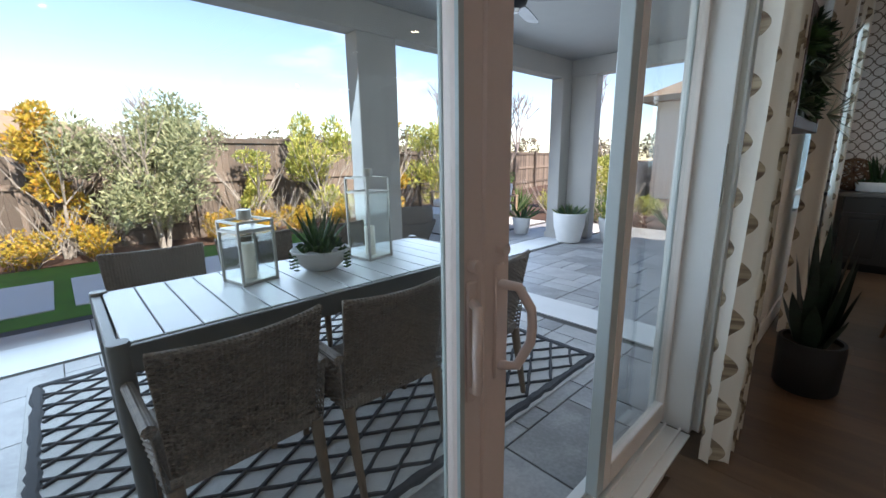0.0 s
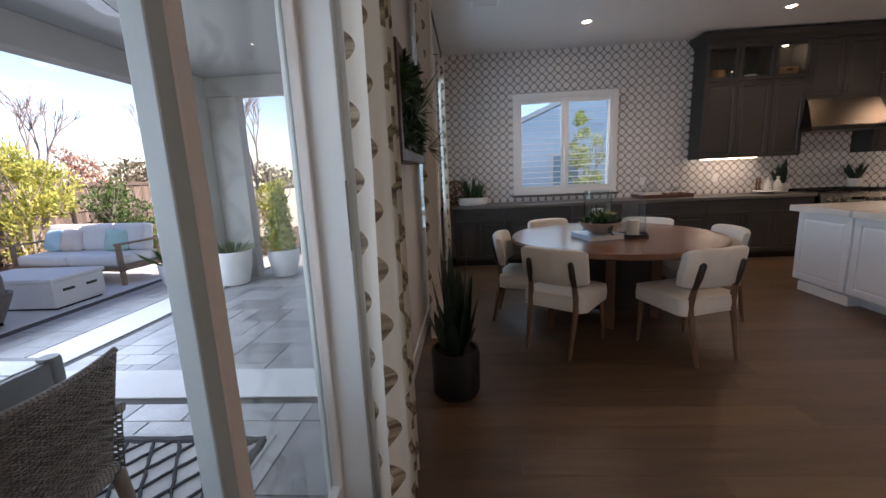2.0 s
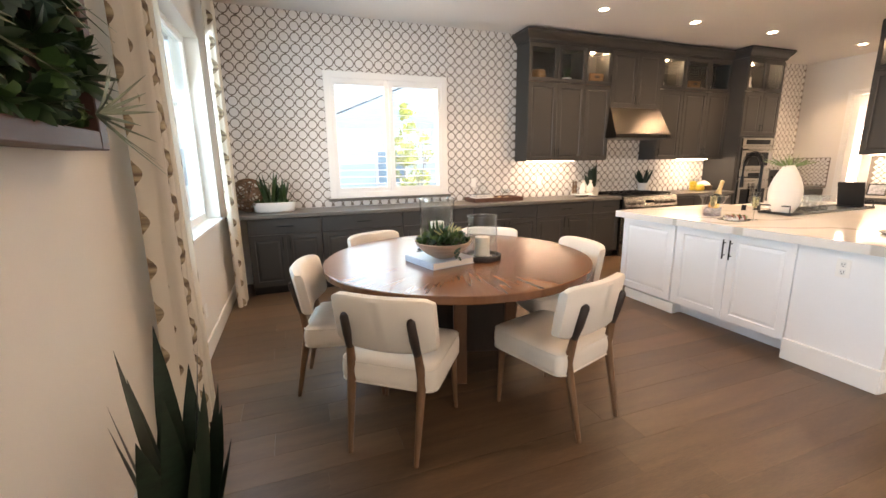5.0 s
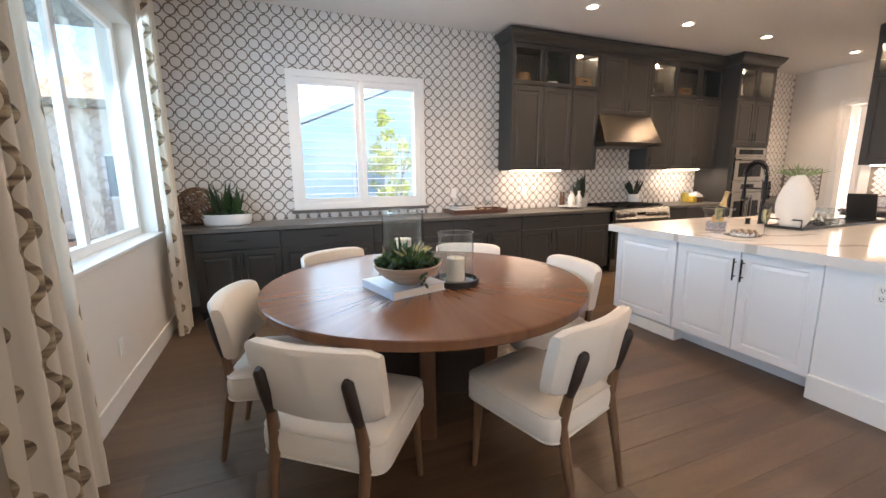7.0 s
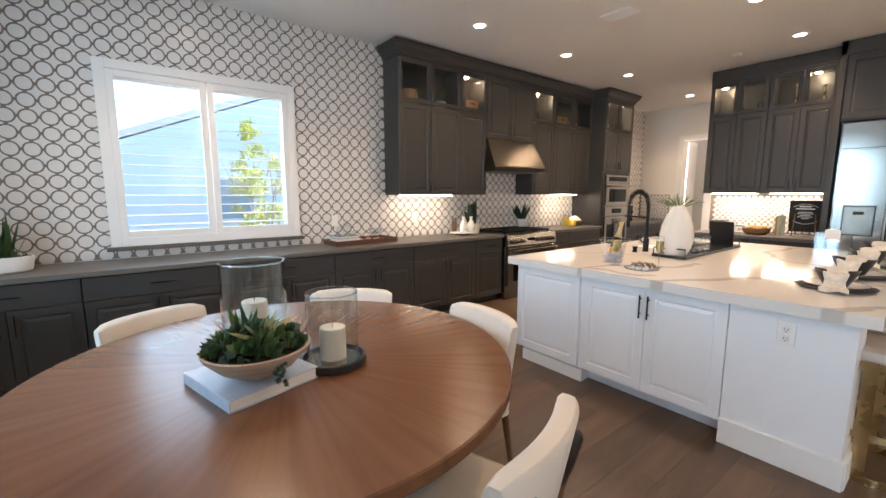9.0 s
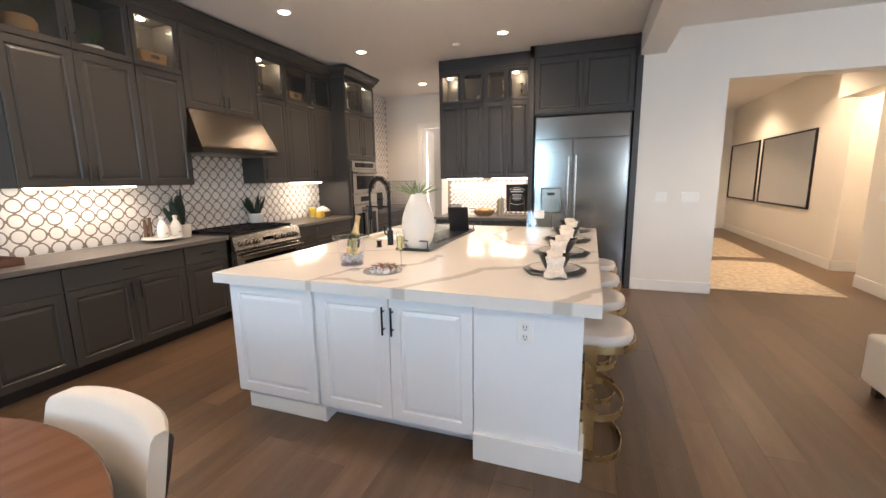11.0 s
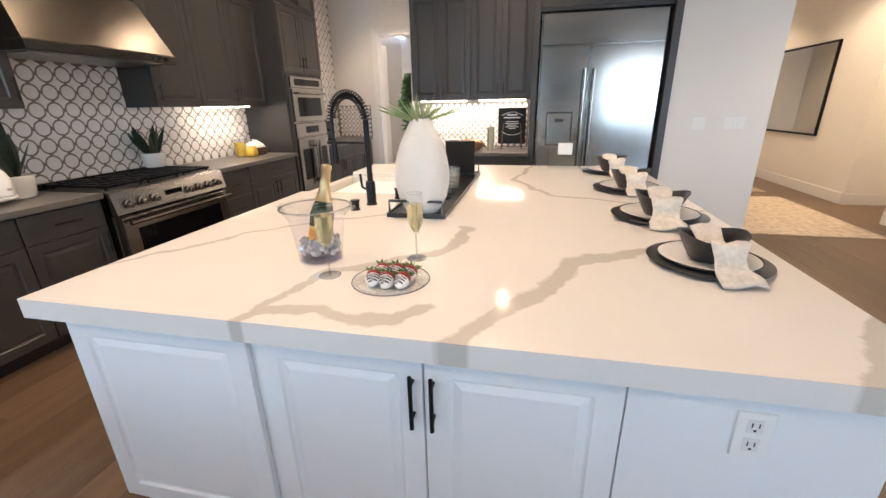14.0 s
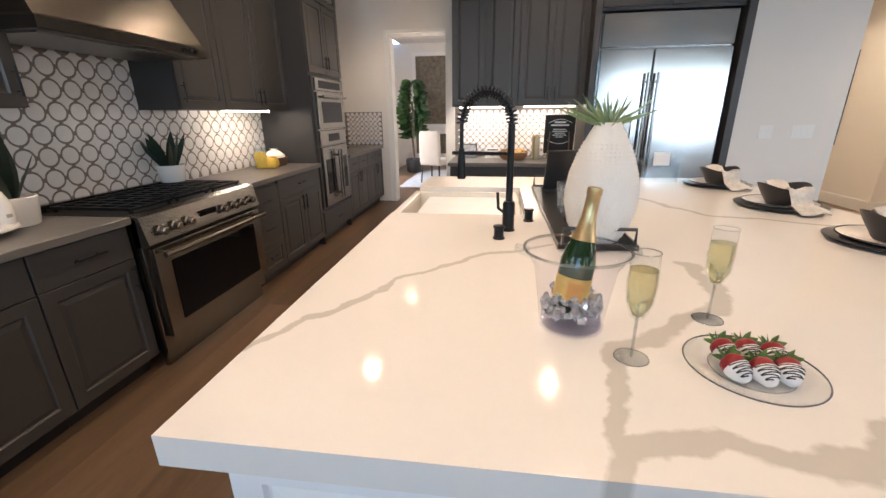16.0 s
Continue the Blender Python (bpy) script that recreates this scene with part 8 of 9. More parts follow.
for p, q in (((RX0 + 0.05, RY0 + 0.05), (RX1 - 0.05, RY0 + 0.05)), ((RX0 + 0.05, RY1 - 0.05), (RX1 - 0.05, RY1 - 0.05)), ((RX0 + 0.05, RY0 + 0.05), (RX0 + 0.05, RY1 - 0.05)), ((RX1 - 0.05, RY0 + 0.05), (RX1 - 0.05, RY1 - 0.05))):
    tufts.append(tuft((*p, 0.0095), (*q, 0.0095), 0.03, 0.012))
tagged(part("tufting", join_bm(*tufts), M_RUGD, rug, "raised charcoal diamond lines"), kind="stuff")
zr = PZ + 0.010

# outdoor table
M_TEAK = mat("grey_painted_slat", (0.52, 0.54, 0.55), 0.36, var=0.06, scale=5, bump=0.08, stretch=(1, 6, 1))
M_GRAPH = mat("graphite_frame", (0.09, 0.09, 0.085), 0.45, var=0.12)
ot = thing("outdoor_table", pose(0, 0, zr), "grey slatted outdoor dining table", "table")
OX0, OX1, OY0, OY1 = 0.80, 2.85, 2.20, 3.06
n_s = 15
sw = (OX1 - OX0 - 0.08) / n_s
for i in range(n_s):
    part("slat", bm_box([(OX0 + 0.04 + i * sw + 0.003, OX0 + 0.04 + (i + 1) * sw - 0.003, OY0 + 0.03, OY1 - 0.03, 0.765, 0.79)], 0.003), M_TEAK, ot)
part("apron", bm_box([(OX0 + 0.03, OX1 - 0.03, OY0, OY0 + 0.028, 0.68, 0.785), (OX0 + 0.03, OX1 - 0.03, OY1 - 0.028, OY1, 0.68, 0.785), (OX0, OX0 + 0.035, OY0 + 0.03, OY1 - 0.03, 0.68, 0.785), (OX1 - 0.035, OX1, OY0 + 0.03, OY1 - 0.03, 0.68, 0.785)], 0.004), M_GRAPH, ot)
for x_ in (OX0 + 0.03, OX1 - 0.03):
    for y_ in (OY0 + 0.03, OY1 - 0.03):
        part("leg", loft([[(x_ + (cx_) * k_, y_ + (cy_) * k_, z_) for cx_, cy_ in rounded_rect(0.075, 0.075, 0.03, 4)] for k_, z_ in ((0.7, 0.0), (0.95, 0.5), (1.0, 0.785), (0.9, 0.80))]), M_GRAPH, ot, "tapered graphite leg", 40)

# wicker chairs
def wicker():
    m = mat("grey_brown_wicker", (0.17, 0.138, 0.112), 0.6, var=0.3, scale=40)
    nt = m.node_tree
    b = nt.nodes["Principled BSDF"]
    tc, w1, w2, mx_, bp = nt.nodes.new("ShaderNodeTexCoord"), nt.nodes.new("ShaderNodeTexWave"), nt.nodes.new("ShaderNodeTexWave"), nt.nodes.new("ShaderNodeMath"), nt.nodes.new("ShaderNodeBump")
    w1.bands_direction, w2.bands_direction = "Z", "X"
    w1.inputs["Scale"].default_value, w2.inputs["Scale"].default_value = 32, 20
    w1.inputs["Distortion"].default_value = w2.inputs["Distortion"].default_value = 0.6
    mx_.operation = "MULTIPLY"
    bp.inputs["Strength"].default_value, bp.inputs["Distance"].default_value = 0.9, 0.006
    for w in (w1, w2):
        nt.links.new(tc.outputs["Object"], w.inputs["Vector"])
    nt.links.new(w1.outputs["Fac"], mx_.inputs[0]); nt.links.new(w2.outputs["Fac"], mx_.inputs[1])
    nt.links.new(mx_.outputs[0], bp.inputs["Height"]); nt.links.new(bp.outputs["Normal"], b.inputs["Normal"])
    return m
M_WICKER = wicker()
M_LEGW = mat("weathered_teak_leg", (0.13, 0.09, 0.06), 0.6, var=0.25, stretch=(4, 4, 1))
def woven_sheet(fn, nu, nv, r=0.0045):
    """Horizontal strands woven over and under uprights; fn(u, v) gives a point and normal."""
    verts, faces = [], []
    def strand(pts, nrm, rad):
        o = len(verts)
        for i, (p, n) in enumerate(zip(pts, nrm)):
            d = (pts[min(i + 1, len(pts) - 1)] - pts[max(i - 1, 0)]).normalized()
            s = d.cross(n).normalized()
            verts.extend([tuple(p + s * rad), tuple(p + n * rad), tuple(p - s * rad), tuple(p - n * rad)])
            if i:
                a = o + (i - 1) * 4
                for k in range(4):
                    faces.append((a + k, a + (k + 1) % 4, a + 4 + (k + 1) % 4, a + 4 + k))
    for j in range(nv):
        v = (j + 0.5) / nv
        pts, ns = [], []
        for i in range(nu * 2 + 1):
            p, n = fn(i / (nu * 2), v)
            pts.append(p + n * 0.0045 * math.sin(math.pi * i * 0.5 + math.pi * (j % 2)))
            ns.append(n)
        strand(pts, ns, r)
    for i in range(nu + 1):
        pts, ns = [], []
        for j in range(9):
            p, n = fn(i / nu, j / 8)
            pts.append(p)
            ns.append(n)
        strand(pts, ns, r * 0.7)
    me = bpy.data.meshes.new("weave")
    me.from_pydata(verts, [], faces)
    me.materials.append(M_WICKER)
    for p in me.polygons:
        p.use_smooth = True
    return me
def wicker_chair(m):
    """Faces +y; back at -y."""
    c = thing("wicker_armchair", m, "brown woven wicker outdoor armchair with tapered wooden legs", "chair", "wicker chairs round the outdoor table")
    def back(u, v):
        s = 2 * u - 1
        z = 0.40 + 0.47 * v + 0.015 * abs(s) ** 2 * v
        return Vector((s * 0.265 * (0.92 + 0.10 * v), -0.26 - 0.09 * v + 0.03 * s * s, z)), Vector((0.1 * s, -1, 0.1)).normalized()
    rings = [[tuple(back(i / 10, v)[0] + Vector((0, o, 0))) for v, o in ((0.01, 0.012), (0.5, 0.012), (0.985, 0.012), (0.985, 0.004), (0.5, 0.004), (0.01, 0.004))] for i in range(11)]
    part("backrest_core", loft(rings), M_WICKER, c, "", 60)
    w = tagged(new("backrest", woven_sheet(back, 26, 42)), kind="stuff")
    w.parent = c
    part("top_rail", tube([tuple(back(i / 12, 1.0)[0] + Vector((0, 0.006, 0))) for i in range(13)], 0.013, 8), M_WICKER, c, "", 50)
    part("seat", bm_box([(-0.26, 0.26, -0.26, 0.25, 0.38, 0.44)], 0.02, 2), M_WICKER, c, "", 50)
    for s_ in (-1, 1):
        def side(u, v, s_=s_):
            top = 0.64 - 0.10 * max(0, u - 0.75) * 4
            return Vector((s_ * (0.27 + 0.015 * v), -0.26 + 0.50 * u - 0.02 * v, 0.40 + (top - 0.40) * v)), Vector((s_, 0, 0.05)).normalized()
        w = new("arm_panel", woven_sheet(side, 22, 20))
        w.parent = c
        part("armrest", tube([tuple(side(i / 10, 1.0)[0]) for i in range(11)], 0.022, 8), M_WICKER, c, "", 50)
        part("front_leg", tube([(s_ * 0.245, 0.235, 0.0), (s_ * 0.245, 0.225, 0.40)], 0.02, 8, radii=[0.016, 0.027]), M_LEGW, c, "tapered wooden leg", 50)
        part("rear_leg", tube([(s_ * 0.24, -0.33, 0.0), (s_ * 0.245, -0.25, 0.40)], 0.02, 8, radii=[0.016, 0.027]), M_LEGW, c, "tapered wooden leg", 50)
    return c
wc0 = wicker_chair(pose(1.12, 2.13, zr, 0, 0, 2))
for x_, y_, a_ in ((1.755, 2.11, -1), (2.41, 2.11, 1), (1.12, 3.20, 176), (1.78, 3.26, 181), (2.42, 3.25, 179)):
    copy_thing(wc0, pose(x_, y_, zr, 0, 0, a_))

# lanterns and bowl on the table
tz = zr + 0.7905
M_CHAMP = mat("champagne_metal", (0.40, 0.39, 0.35), 0.4, metal=0.4, var=0.1)
def lantern(x, y, w, h, mid, a):
    l = thing("lantern", pose(x, y, tz, 0, 0, a), "square metal lantern with a white candle", "lantern", "lanterns on the outdoor table")
    k = w / 2
    part("base", bm_box([(-k, k, -k, k, 0, 0.018)], 0.003), M_CHAMP, l)
    for sx_ in (-1, 1):
        for sy_ in (-1, 1):
            part("post", bm_box([(sx_ * k - 0.007, sx_ * k + 0.007, sy_ * k - 0.007, sy_ * k + 0.007, 0.0, h)], 0.002), M_CHAMP, l)
    for z_ in (mid, h - 0.012):
        part("top_frame", bm_box([(-k, k, -k - 0.006, -k + 0.006, z_, z_ + 0.012), (-k, k, k - 0.006, k + 0.006, z_, z_ + 0.012), (-k - 0.006, -k + 0.006, -k, k, z_, z_ + 0.012), (k - 0.006, k + 0.006, -k, k, z_, z_ + 0.012)]), M_CHAMP, l)
    part("cap", lathe([(0, 0), (0.035, 0), (0.035, 0.05), (0, 0.05)], 16, (0, 0, h)), M_CHAMP, l, "", 40)
    part("lid", bm_box([(-k, k, -k, k, mid + 0.012, mid + 0.018)]) if h < 0.4 else bm_box([(-0.035, 0.035, -0.035, 0.035, h - 0.006, h)]), M_CHAMP, l)
    for sx_ in (-1, 1):
        part("pane", bm_box([(sx_ * k * 0.97 - 0.001, sx_ * k * 0.97 + 0.001, -k + 0.008, k - 0.008, 0.018, mid)]), M_GLASS, l).visible_shadow = False
        part("pane", bm_box([(-k + 0.008, k - 0.008, sx_ * k * 0.97 - 0.001, sx_ * k * 0.97 + 0.001, 0.018, mid)]), M_GLASS, l).visible_shadow = False
    part("candle", lathe([(0, 0.018), (0.034, 0.018), (0.034, 0.20), (0.03, 0.205), (0, 0.2)], 18), M_WAX, l, "white pillar candle", 40)
lantern(1.45, 2.72, 0.19, 0.33, 0.27, 12)
lantern(2.20, 2.70, 0.19, 0.52, 0.42, 10)
ob_ = thing("table_planter", pose(1.83, 2.66, tz), "grey bowl of aloe and trailing succulents", "potted plant")
part("bowl", lathe([(0, 0), (0.07, 0), (0.09, 0.008), (0.15, 0.06), (0.17, 0.12), (0.16, 0.125), (0.14, 0.11), (0, 0.10)], 30), mat("pale_concrete", (0.45, 0.45, 0.43), 0.8, var=0.08, bump=0.2), ob_, "", 40)
part("aloe", clump(22, (0, 0.02, 0.11), 0.2, 0.30, 0.016, 33, 0.6, 0.03, 5, 0.004, 0.04), M_LEAF_DK, ob_, "upright aloe leaves")
part("trailing_leaves", join_bm(succulent_mix(0, 0, 0.115, 0.15, 0.15, 24, 41, 0.05, 0.04), *[rosette((0.165 * math.cos(a_), 0.165 * math.sin(a_), 0.10 - 0.02 * k_), 0.022, 7, k_) for a_ in (0.3, 0.5, 2.9, 3.3, 5.2, 5.4) for k_ in range(5)]), M_SUCC_DK, ob_, "dark trailing succulents")

# ---- lounge corner ----
M_WCUSH = mat("white_outdoor_cushion", (0.72, 0.72, 0.70), 0.85, var=0.04, bump=0.2, bscale=200)
M_OAKF = mat("weathered_oak_frame", (0.24, 0.17, 0.11), 0.6, var=0.25, stretch=(1, 1, 4))
osf = thing("outdoor_sofa", pose(7.62, 6.80, PZ, 0, 0, -98), "white cushioned outdoor sofa with a teak frame", "sofa")
part("frame", bm_box([(-1.08, 1.08, -0.40, -0.34, 0.22, 0.30), (-1.08, 1.08, 0.34, 0.40, 0.22, 0.30), (-1.08, -1.02, -0.34, 0.34, 0.22, 0.30), (1.02, 1.08, -0.34, 0.34, 0.22, 0.30), (-1.02, 1.02, -0.34, 0.34, 0.26, 0.28)], 0.005), M_OAKF, osf)
for x_ in (-1.05, 1.05):
    for y_ in (-0.37, 0.37):
        part("leg", bm_box([(x_ - 0.03, x_ + 0.03, y_ - 0.03, y_ + 0.03, 0, 0.62 if y_ < 0 else 0.62)], 0.004), M_OAKF, osf)
    part("arm", bm_box([(x_ - 0.035, x_ + 0.035, -0.42, 0.42, 0.62, 0.65)], 0.005), M_OAKF, osf)
part("back_slats", bm_box([(-1.02, 1.02, 0.37, 0.40, 0.45, 0.50), (-1.02, 1.02, 0.37, 0.40, 0.62, 0.67)], 0.004), M_OAKF, osf)
for i in range(2):
    part("seat_cushion", moved(bm_cushion(1.0, 0.72, 0.15, 0.05), pose(-0.505 + i * 1.01, -0.03, 0.30)), M_WCUSH, osf, "", 50)
for i in range(3):
    part("back_cushion", moved(bm_cushion(0.66, 0.45, 0.16, 0.06, 0.04), pose(-0.68 + i * 0.68, 0.30, 0.46 + 0.20, 80, 0, 0)), M_WCUSH, osf, "", 50)
for i, (x_, c_) in enumerate(((-0.80, (0.45, 0.66, 0.72)), (-0.42, (0.68, 0.60, 0.55)), (0.52, (0.40, 0.60, 0.55)))):
    m_ = pose(7.62, 6.80, PZ, 0, 0, -98) @ pose(x_, 0.02, 0.46, 72, 0, 8 * (i - 1))
    solid("throw_pillow", moved(bm_cushion(0.40, 0.36, 0.09, 0.06, 0.05), pose(0, 0.19, -0.05)), mat("pillow_cloth", c_, 0.85, var=0.08, bump=0.2), "square throw pillow on the outdoor sofa", "pillow", "pillows on the outdoor sofa", m=m_, smooth=50)
M_FIRE = mat("white_concrete", (0.66, 0.65, 0.63), 0.7, var=0.05, bump=0.15)
ft = thing("fire_table", pose(6.27, 6.32, PZ), "low white rectangular fire table", "fire pit")
part("body", bm_box([(-0.36, 0.36, -0.66, 0.66, 0.03, 0.36)], 0.01), M_FIRE, ft)
part("top", bm_box([(-0.38, 0.38, -0.68, 0.68, 0.361, 0.41)], 0.008), M_FIRE, ft)
part("foot", bm_box([(-0.32, 0.32, -0.62, 0.62, 0.0, 0.029)]), M_BLACK_PL, ft)
for x_ in (-0.16, 0.16):
    part("vent_slot", bm_box([(x_ - 0.08, x_ + 0.08, -0.663, -0.6605, 0.22, 0.255)]), M_BLACK_PL, ft)
lc = thing("lounge_chair", pose(5.15, 5.95, PZ, 0, 0, -70), "low dark wicker lounge chair", "chair")
part("shell", loft([[(x_ * k_, y_ * k_ - dy_, z_) for x_, y_ in rounded_rect(0.80, 0.78, 0.25, 5)] for k_, z_, dy_ in ((0.72, 0.06, 0), (0.95, 0.30, 0), (1.0, 0.38, 0), (0.9, 0.38, 0), (0.85, 0.30, 0))]), M_WICKER, lc, "", 50)
part("back", loft([[(0.40 * math.sin(a_) * k_, -0.37 * math.cos(a_) * k_ - lean_, z_) for a_ in [radians(-115 + 230 * i / 18) for i in range(19)]] + [(0.36 * math.sin(a_) * k_, -0.33 * math.cos(a_) * k_ - lean_, z_) for a_ in [radians(115 - 230 * i / 18) for i in range(19)]] for k_, z_, lean_ in ((0.98, 0.36, 0), (1.0, 0.55, 0.0), (0.98, 0.66, 0.03))]), M_WICKER, lc, "", 50)
part("cushion", moved(bm_cushion(0.6, 0.6, 0.12, 0.1), pose(0, 0.02, 0.33)), mat("grey_cushion", (0.12, 0.12, 0.125), 0.9), lc, "", 50)
for x_ in (-0.22, 0.22):
    for y_ in (-0.2, 0.2):
        part("leg", tube([(x_, y_, 0), (x_, y_, 0.08)], 0.02, 8), M_BLACK, lc)

# ---- foliage ----
def leaf_cloud(name, blobs, count, size, material, parent, seed, label="", upright=0.0, aspect=0.45):
    """Many small folded leaves spread through ragged ellipsoid clumps."""
    g = np.random.default_rng(seed)
    w = np.array([b[3] * b[4] * b[5] for b in blobs]) ** 0.7
    idx = g.choice(len(blobs), count, p=w / w.sum())
    bl = np.array(blobs)[idx]
    d = g.normal(size=(count, 3))
    d /= np.linalg.norm(d, axis=1)[:, None]
    rad = 0.45 + 0.55 * g.random(count) ** 0.5
    rad *= 1 + 0.22 * np.sin(d[:, 0] * 7 + idx) * np.cos(d[:, 2] * 6 + idx * 2)
    c = bl[:, :3] + d * bl[:, 3:] * rad[:, None]
    ax = g.normal(size=(count, 3)) * (1 - upright) + np.array([0, 0, 1]) * upright * 2 + d * 0.8
    ax /= np.linalg.norm(ax, axis=1)[:, None]
    sd = np.cross(ax, g.normal(size=(count, 3)))
    sd /= np.linalg.norm(sd, axis=1)[:, None]
    s = size * (0.6 + 0.8 * g.random(count))
    a, b = ax * s[:, None], sd * (s * aspect)[:, None]
    v = np.stack([c - a, c + b, c + a, c - b], 1).reshape(-1, 3)
    f = np.arange(count * 4).reshape(-1, 4)
    me = bpy.data.meshes.new(name)
    me.from_pydata(v.tolist(), [], f.tolist())
    me.materials.append(material)
    ob = new(name, me)
    ob.parent = parent
    if label:
        ob["label"] = label
    return ob
M_OLIVE = island_mat("olive_leaf", [(0.16, 0.19, 0.09), (0.28, 0.31, 0.16), (0.40, 0.42, 0.24), (0.48, 0.47, 0.27)], 0.6, 0.3)
M_YELLOW = island_mat("yellow_leaf", [(0.20, 0.20, 0.02), (0.45, 0.32, 0.03), (0.60, 0.42, 0.05), (0.55, 0.25, 0.03)], 0.6, 0.25)
M_LIME = island_mat("lime_leaf", [(0.18, 0.24, 0.05), (0.36, 0.40, 0.09), (0.52, 0.50, 0.12), (0.60, 0.54, 0.14)], 0.6, 0.3)
M_GREEN = island_mat("green_leaf", [(0.03, 0.07, 0.02), (0.07, 0.13, 0.03), (0.14, 0.2, 0.05)], 0.6, 0.2)
M_PINK = island_mat("rust_leaf", [(0.30, 0.16, 0.12), (0.40, 0.20, 0.14), (0.34, 0.26, 0.22)], 0.7, 0.2)
M_TRUNK = mat("pale_trunk", (0.36, 0.32, 0.28), 0.9, var=0.3, bump=0.4)
M_TWIG = mat("grey_twig", (0.26, 0.22, 0.21), 0.9, var=0.2)
def tree(name, x, y, stems, height, blobs, count, size, material, seed, label, cat="tree", z=-0.135, aspect=0.3, r0=0.035, upright=0.1):
    t = thing(name, pose(x, y, z), label, cat)
    r = random.Random(seed)
    limbs = []
    for i in range(stems):
        a = i * 6.283 / stems + r.random()
        p = [(0.05 * math.cos(a), 0.05 * math.sin(a), 0.0)]
        for k in range(1, 5):
            s = k / 4
            p.append((0.05 * math.cos(a) + math.cos(a) * 0.55 * s ** 1.4 + 0.08 * (r.random() - 0.5), 0.05 * math.sin(a) + math.sin(a) * 0.55 * s ** 1.4 + 0.08 * (r.random() - 0.5), height * 0.8 * s))
        limbs.append(tube(p, r0, 6, radii=[r0, r0 * 0.85, r0 * 0.6, r0 * 0.4, r0 * 0.15]))
        for k in (2, 3):
            q = Vector(p[k])
            for m_ in range(3):
                b = a + r.random() * 2.4 - 1.2
                limbs.append(tube([q, q + Vector((math.cos(b) * 0.25, math.sin(b) * 0.25, 0.3)), q + Vector((math.cos(b) * 0.45, math.sin(b) * 0.45, 0.7))], 0.01, 5, radii=[r0 * 0.4, r0 * 0.25, 0.003]))
    part("trunk", join_bm(*limbs), M_TRUNK, t, "", 60)
    leaf_cloud("crown", blobs, count, size, material, t, seed, "", upright, aspect)
    return t
def scatter_blobs(n, w, d, z0, z1, r, seed):
    q = random.Random(seed)
    out = []
    for i in range(n):
        a, k = q.random() * 6.283, math.sqrt(q.random())
        s = q.random()
        z = z0 + (z1 - z0) * s
        f = 0.55 + 0.45 * math.sin(math.pi * (0.15 + 0.75 * s))
        out.append((math.cos(a) * k * w * f, math.sin(a) * k * d * f, z, r * (0.6 + 0.6 * q.random()), r * (0.6 + 0.6 * q.random()), r * (0.6 + 0.6 * q.random())))
    return out
tree("olive_tree", 2.0, 8.9, 6, 2.6, scatter_blobs(34, 1.05, 1.0, 0.7, 2.35, 0.40, 1), 15000, 0.046, M_OLIVE, 1, "silvery multi-stemmed olive tree in the mulch bed", upright=0.3)
tree("lime_shrub", 5.1, 8.9, 5, 2.0, scatter_blobs(18, 0.6, 0.6, 0.4, 2.3, 0.30, 2), 5000, 0.05, M_LIME, 2, "feathery lime green shrub by the fence", "shrub", upright=0.5)
tree("yellow_shrub", 0.75, 9.3, 3, 2.2, scatter_blobs(12, 0.3, 0.3, 0.3, 2.5, 0.22, 3), 2600, 0.05, M_YELLOW, 3, "slim yellow autumn shrub by the fence", "shrub", upright=0.2)
tree("climbing_shrub", 3.75, 9.4, 3, 1.6, scatter_blobs(10, 0.3, 0.2, 0.5, 1.7, 0.2, 4), 2000, 0.05, M_LIME, 4, "leafy green shrub against the fence", "shrub")
tree("yellow_shrub", 7.3, 9.5, 3, 2.4, scatter_blobs(12, 0.35, 0.35, 0.3, 2.5, 0.25, 5), 2800, 0.055, M_YELLOW, 5, "upright yellow shrub behind the patio", "shrub", upright=0.2)
tree("lime_shrub", 8.9, 9.3, 5, 2.2, scatter_blobs(22, 0.9, 0.7, 0.4, 2.3, 0.36, 6), 6000, 0.055, M_LIME, 6, "broad feathery lime shrub behind the sofa", "shrub", upright=0.4)
tree("green_shrub", 10.2, 8.6, 4, 1.6, scatter_blobs(16, 0.7, 0.6, 0.3, 1.5, 0.32, 7), 4000, 0.05, M_GREEN, 7, "dark green shrub behind the sofa", "shrub")
tree("rust_tree", 13.5, 12.5, 4, 2.6, scatter_blobs(14, 0.8, 0.8, 1.2, 2.8, 0.35, 8), 2600, 0.06, M_PINK, 8, "rust coloured tree beyond the garden wall", "tree")
tree("green_shrub", 12.2, 5.8, 3, 2.2, scatter_blobs(12, 0.45, 0.45, 0.3, 1.9, 0.25, 9), 2600, 0.05, M_LIME, 9, "tall thin shrub beside the patio", "shrub")
hb = random.Random(12)
for i, (x_, y_, mt) in enumerate([(-0.6, 8.95, M_GREEN), (0.35, 8.75, M_YELLOW), (1.05, 8.8, M_YELLOW), (3.0, 9.1, M_YELLOW), (3.7, 8.8, M_YELLOW), (4.4, 8.75, M_YELLOW), (5.2, 8.5, M_YELLOW), (6.0, 8.3, M_YELLOW), (6.8, 8.6, M_YELLOW), (10.4, 6.5, M_LIME), (9.2, 5.3, M_YELLOW), (9.6, 4.6, M_GREEN), (10.4, 4.0, M_LIME), (11.2, 3.4, M_GREEN)]):
    tree("hedge_shrub", x_, y_, 4, 0.4, scatter_blobs(8, 0.26, 0.22, 0.18, 0.5, 0.2, 40 + i), 1500, 0.032, mt, 40 + i, "low rounded garden shrub in the mulch", "shrub", r0=0.012)
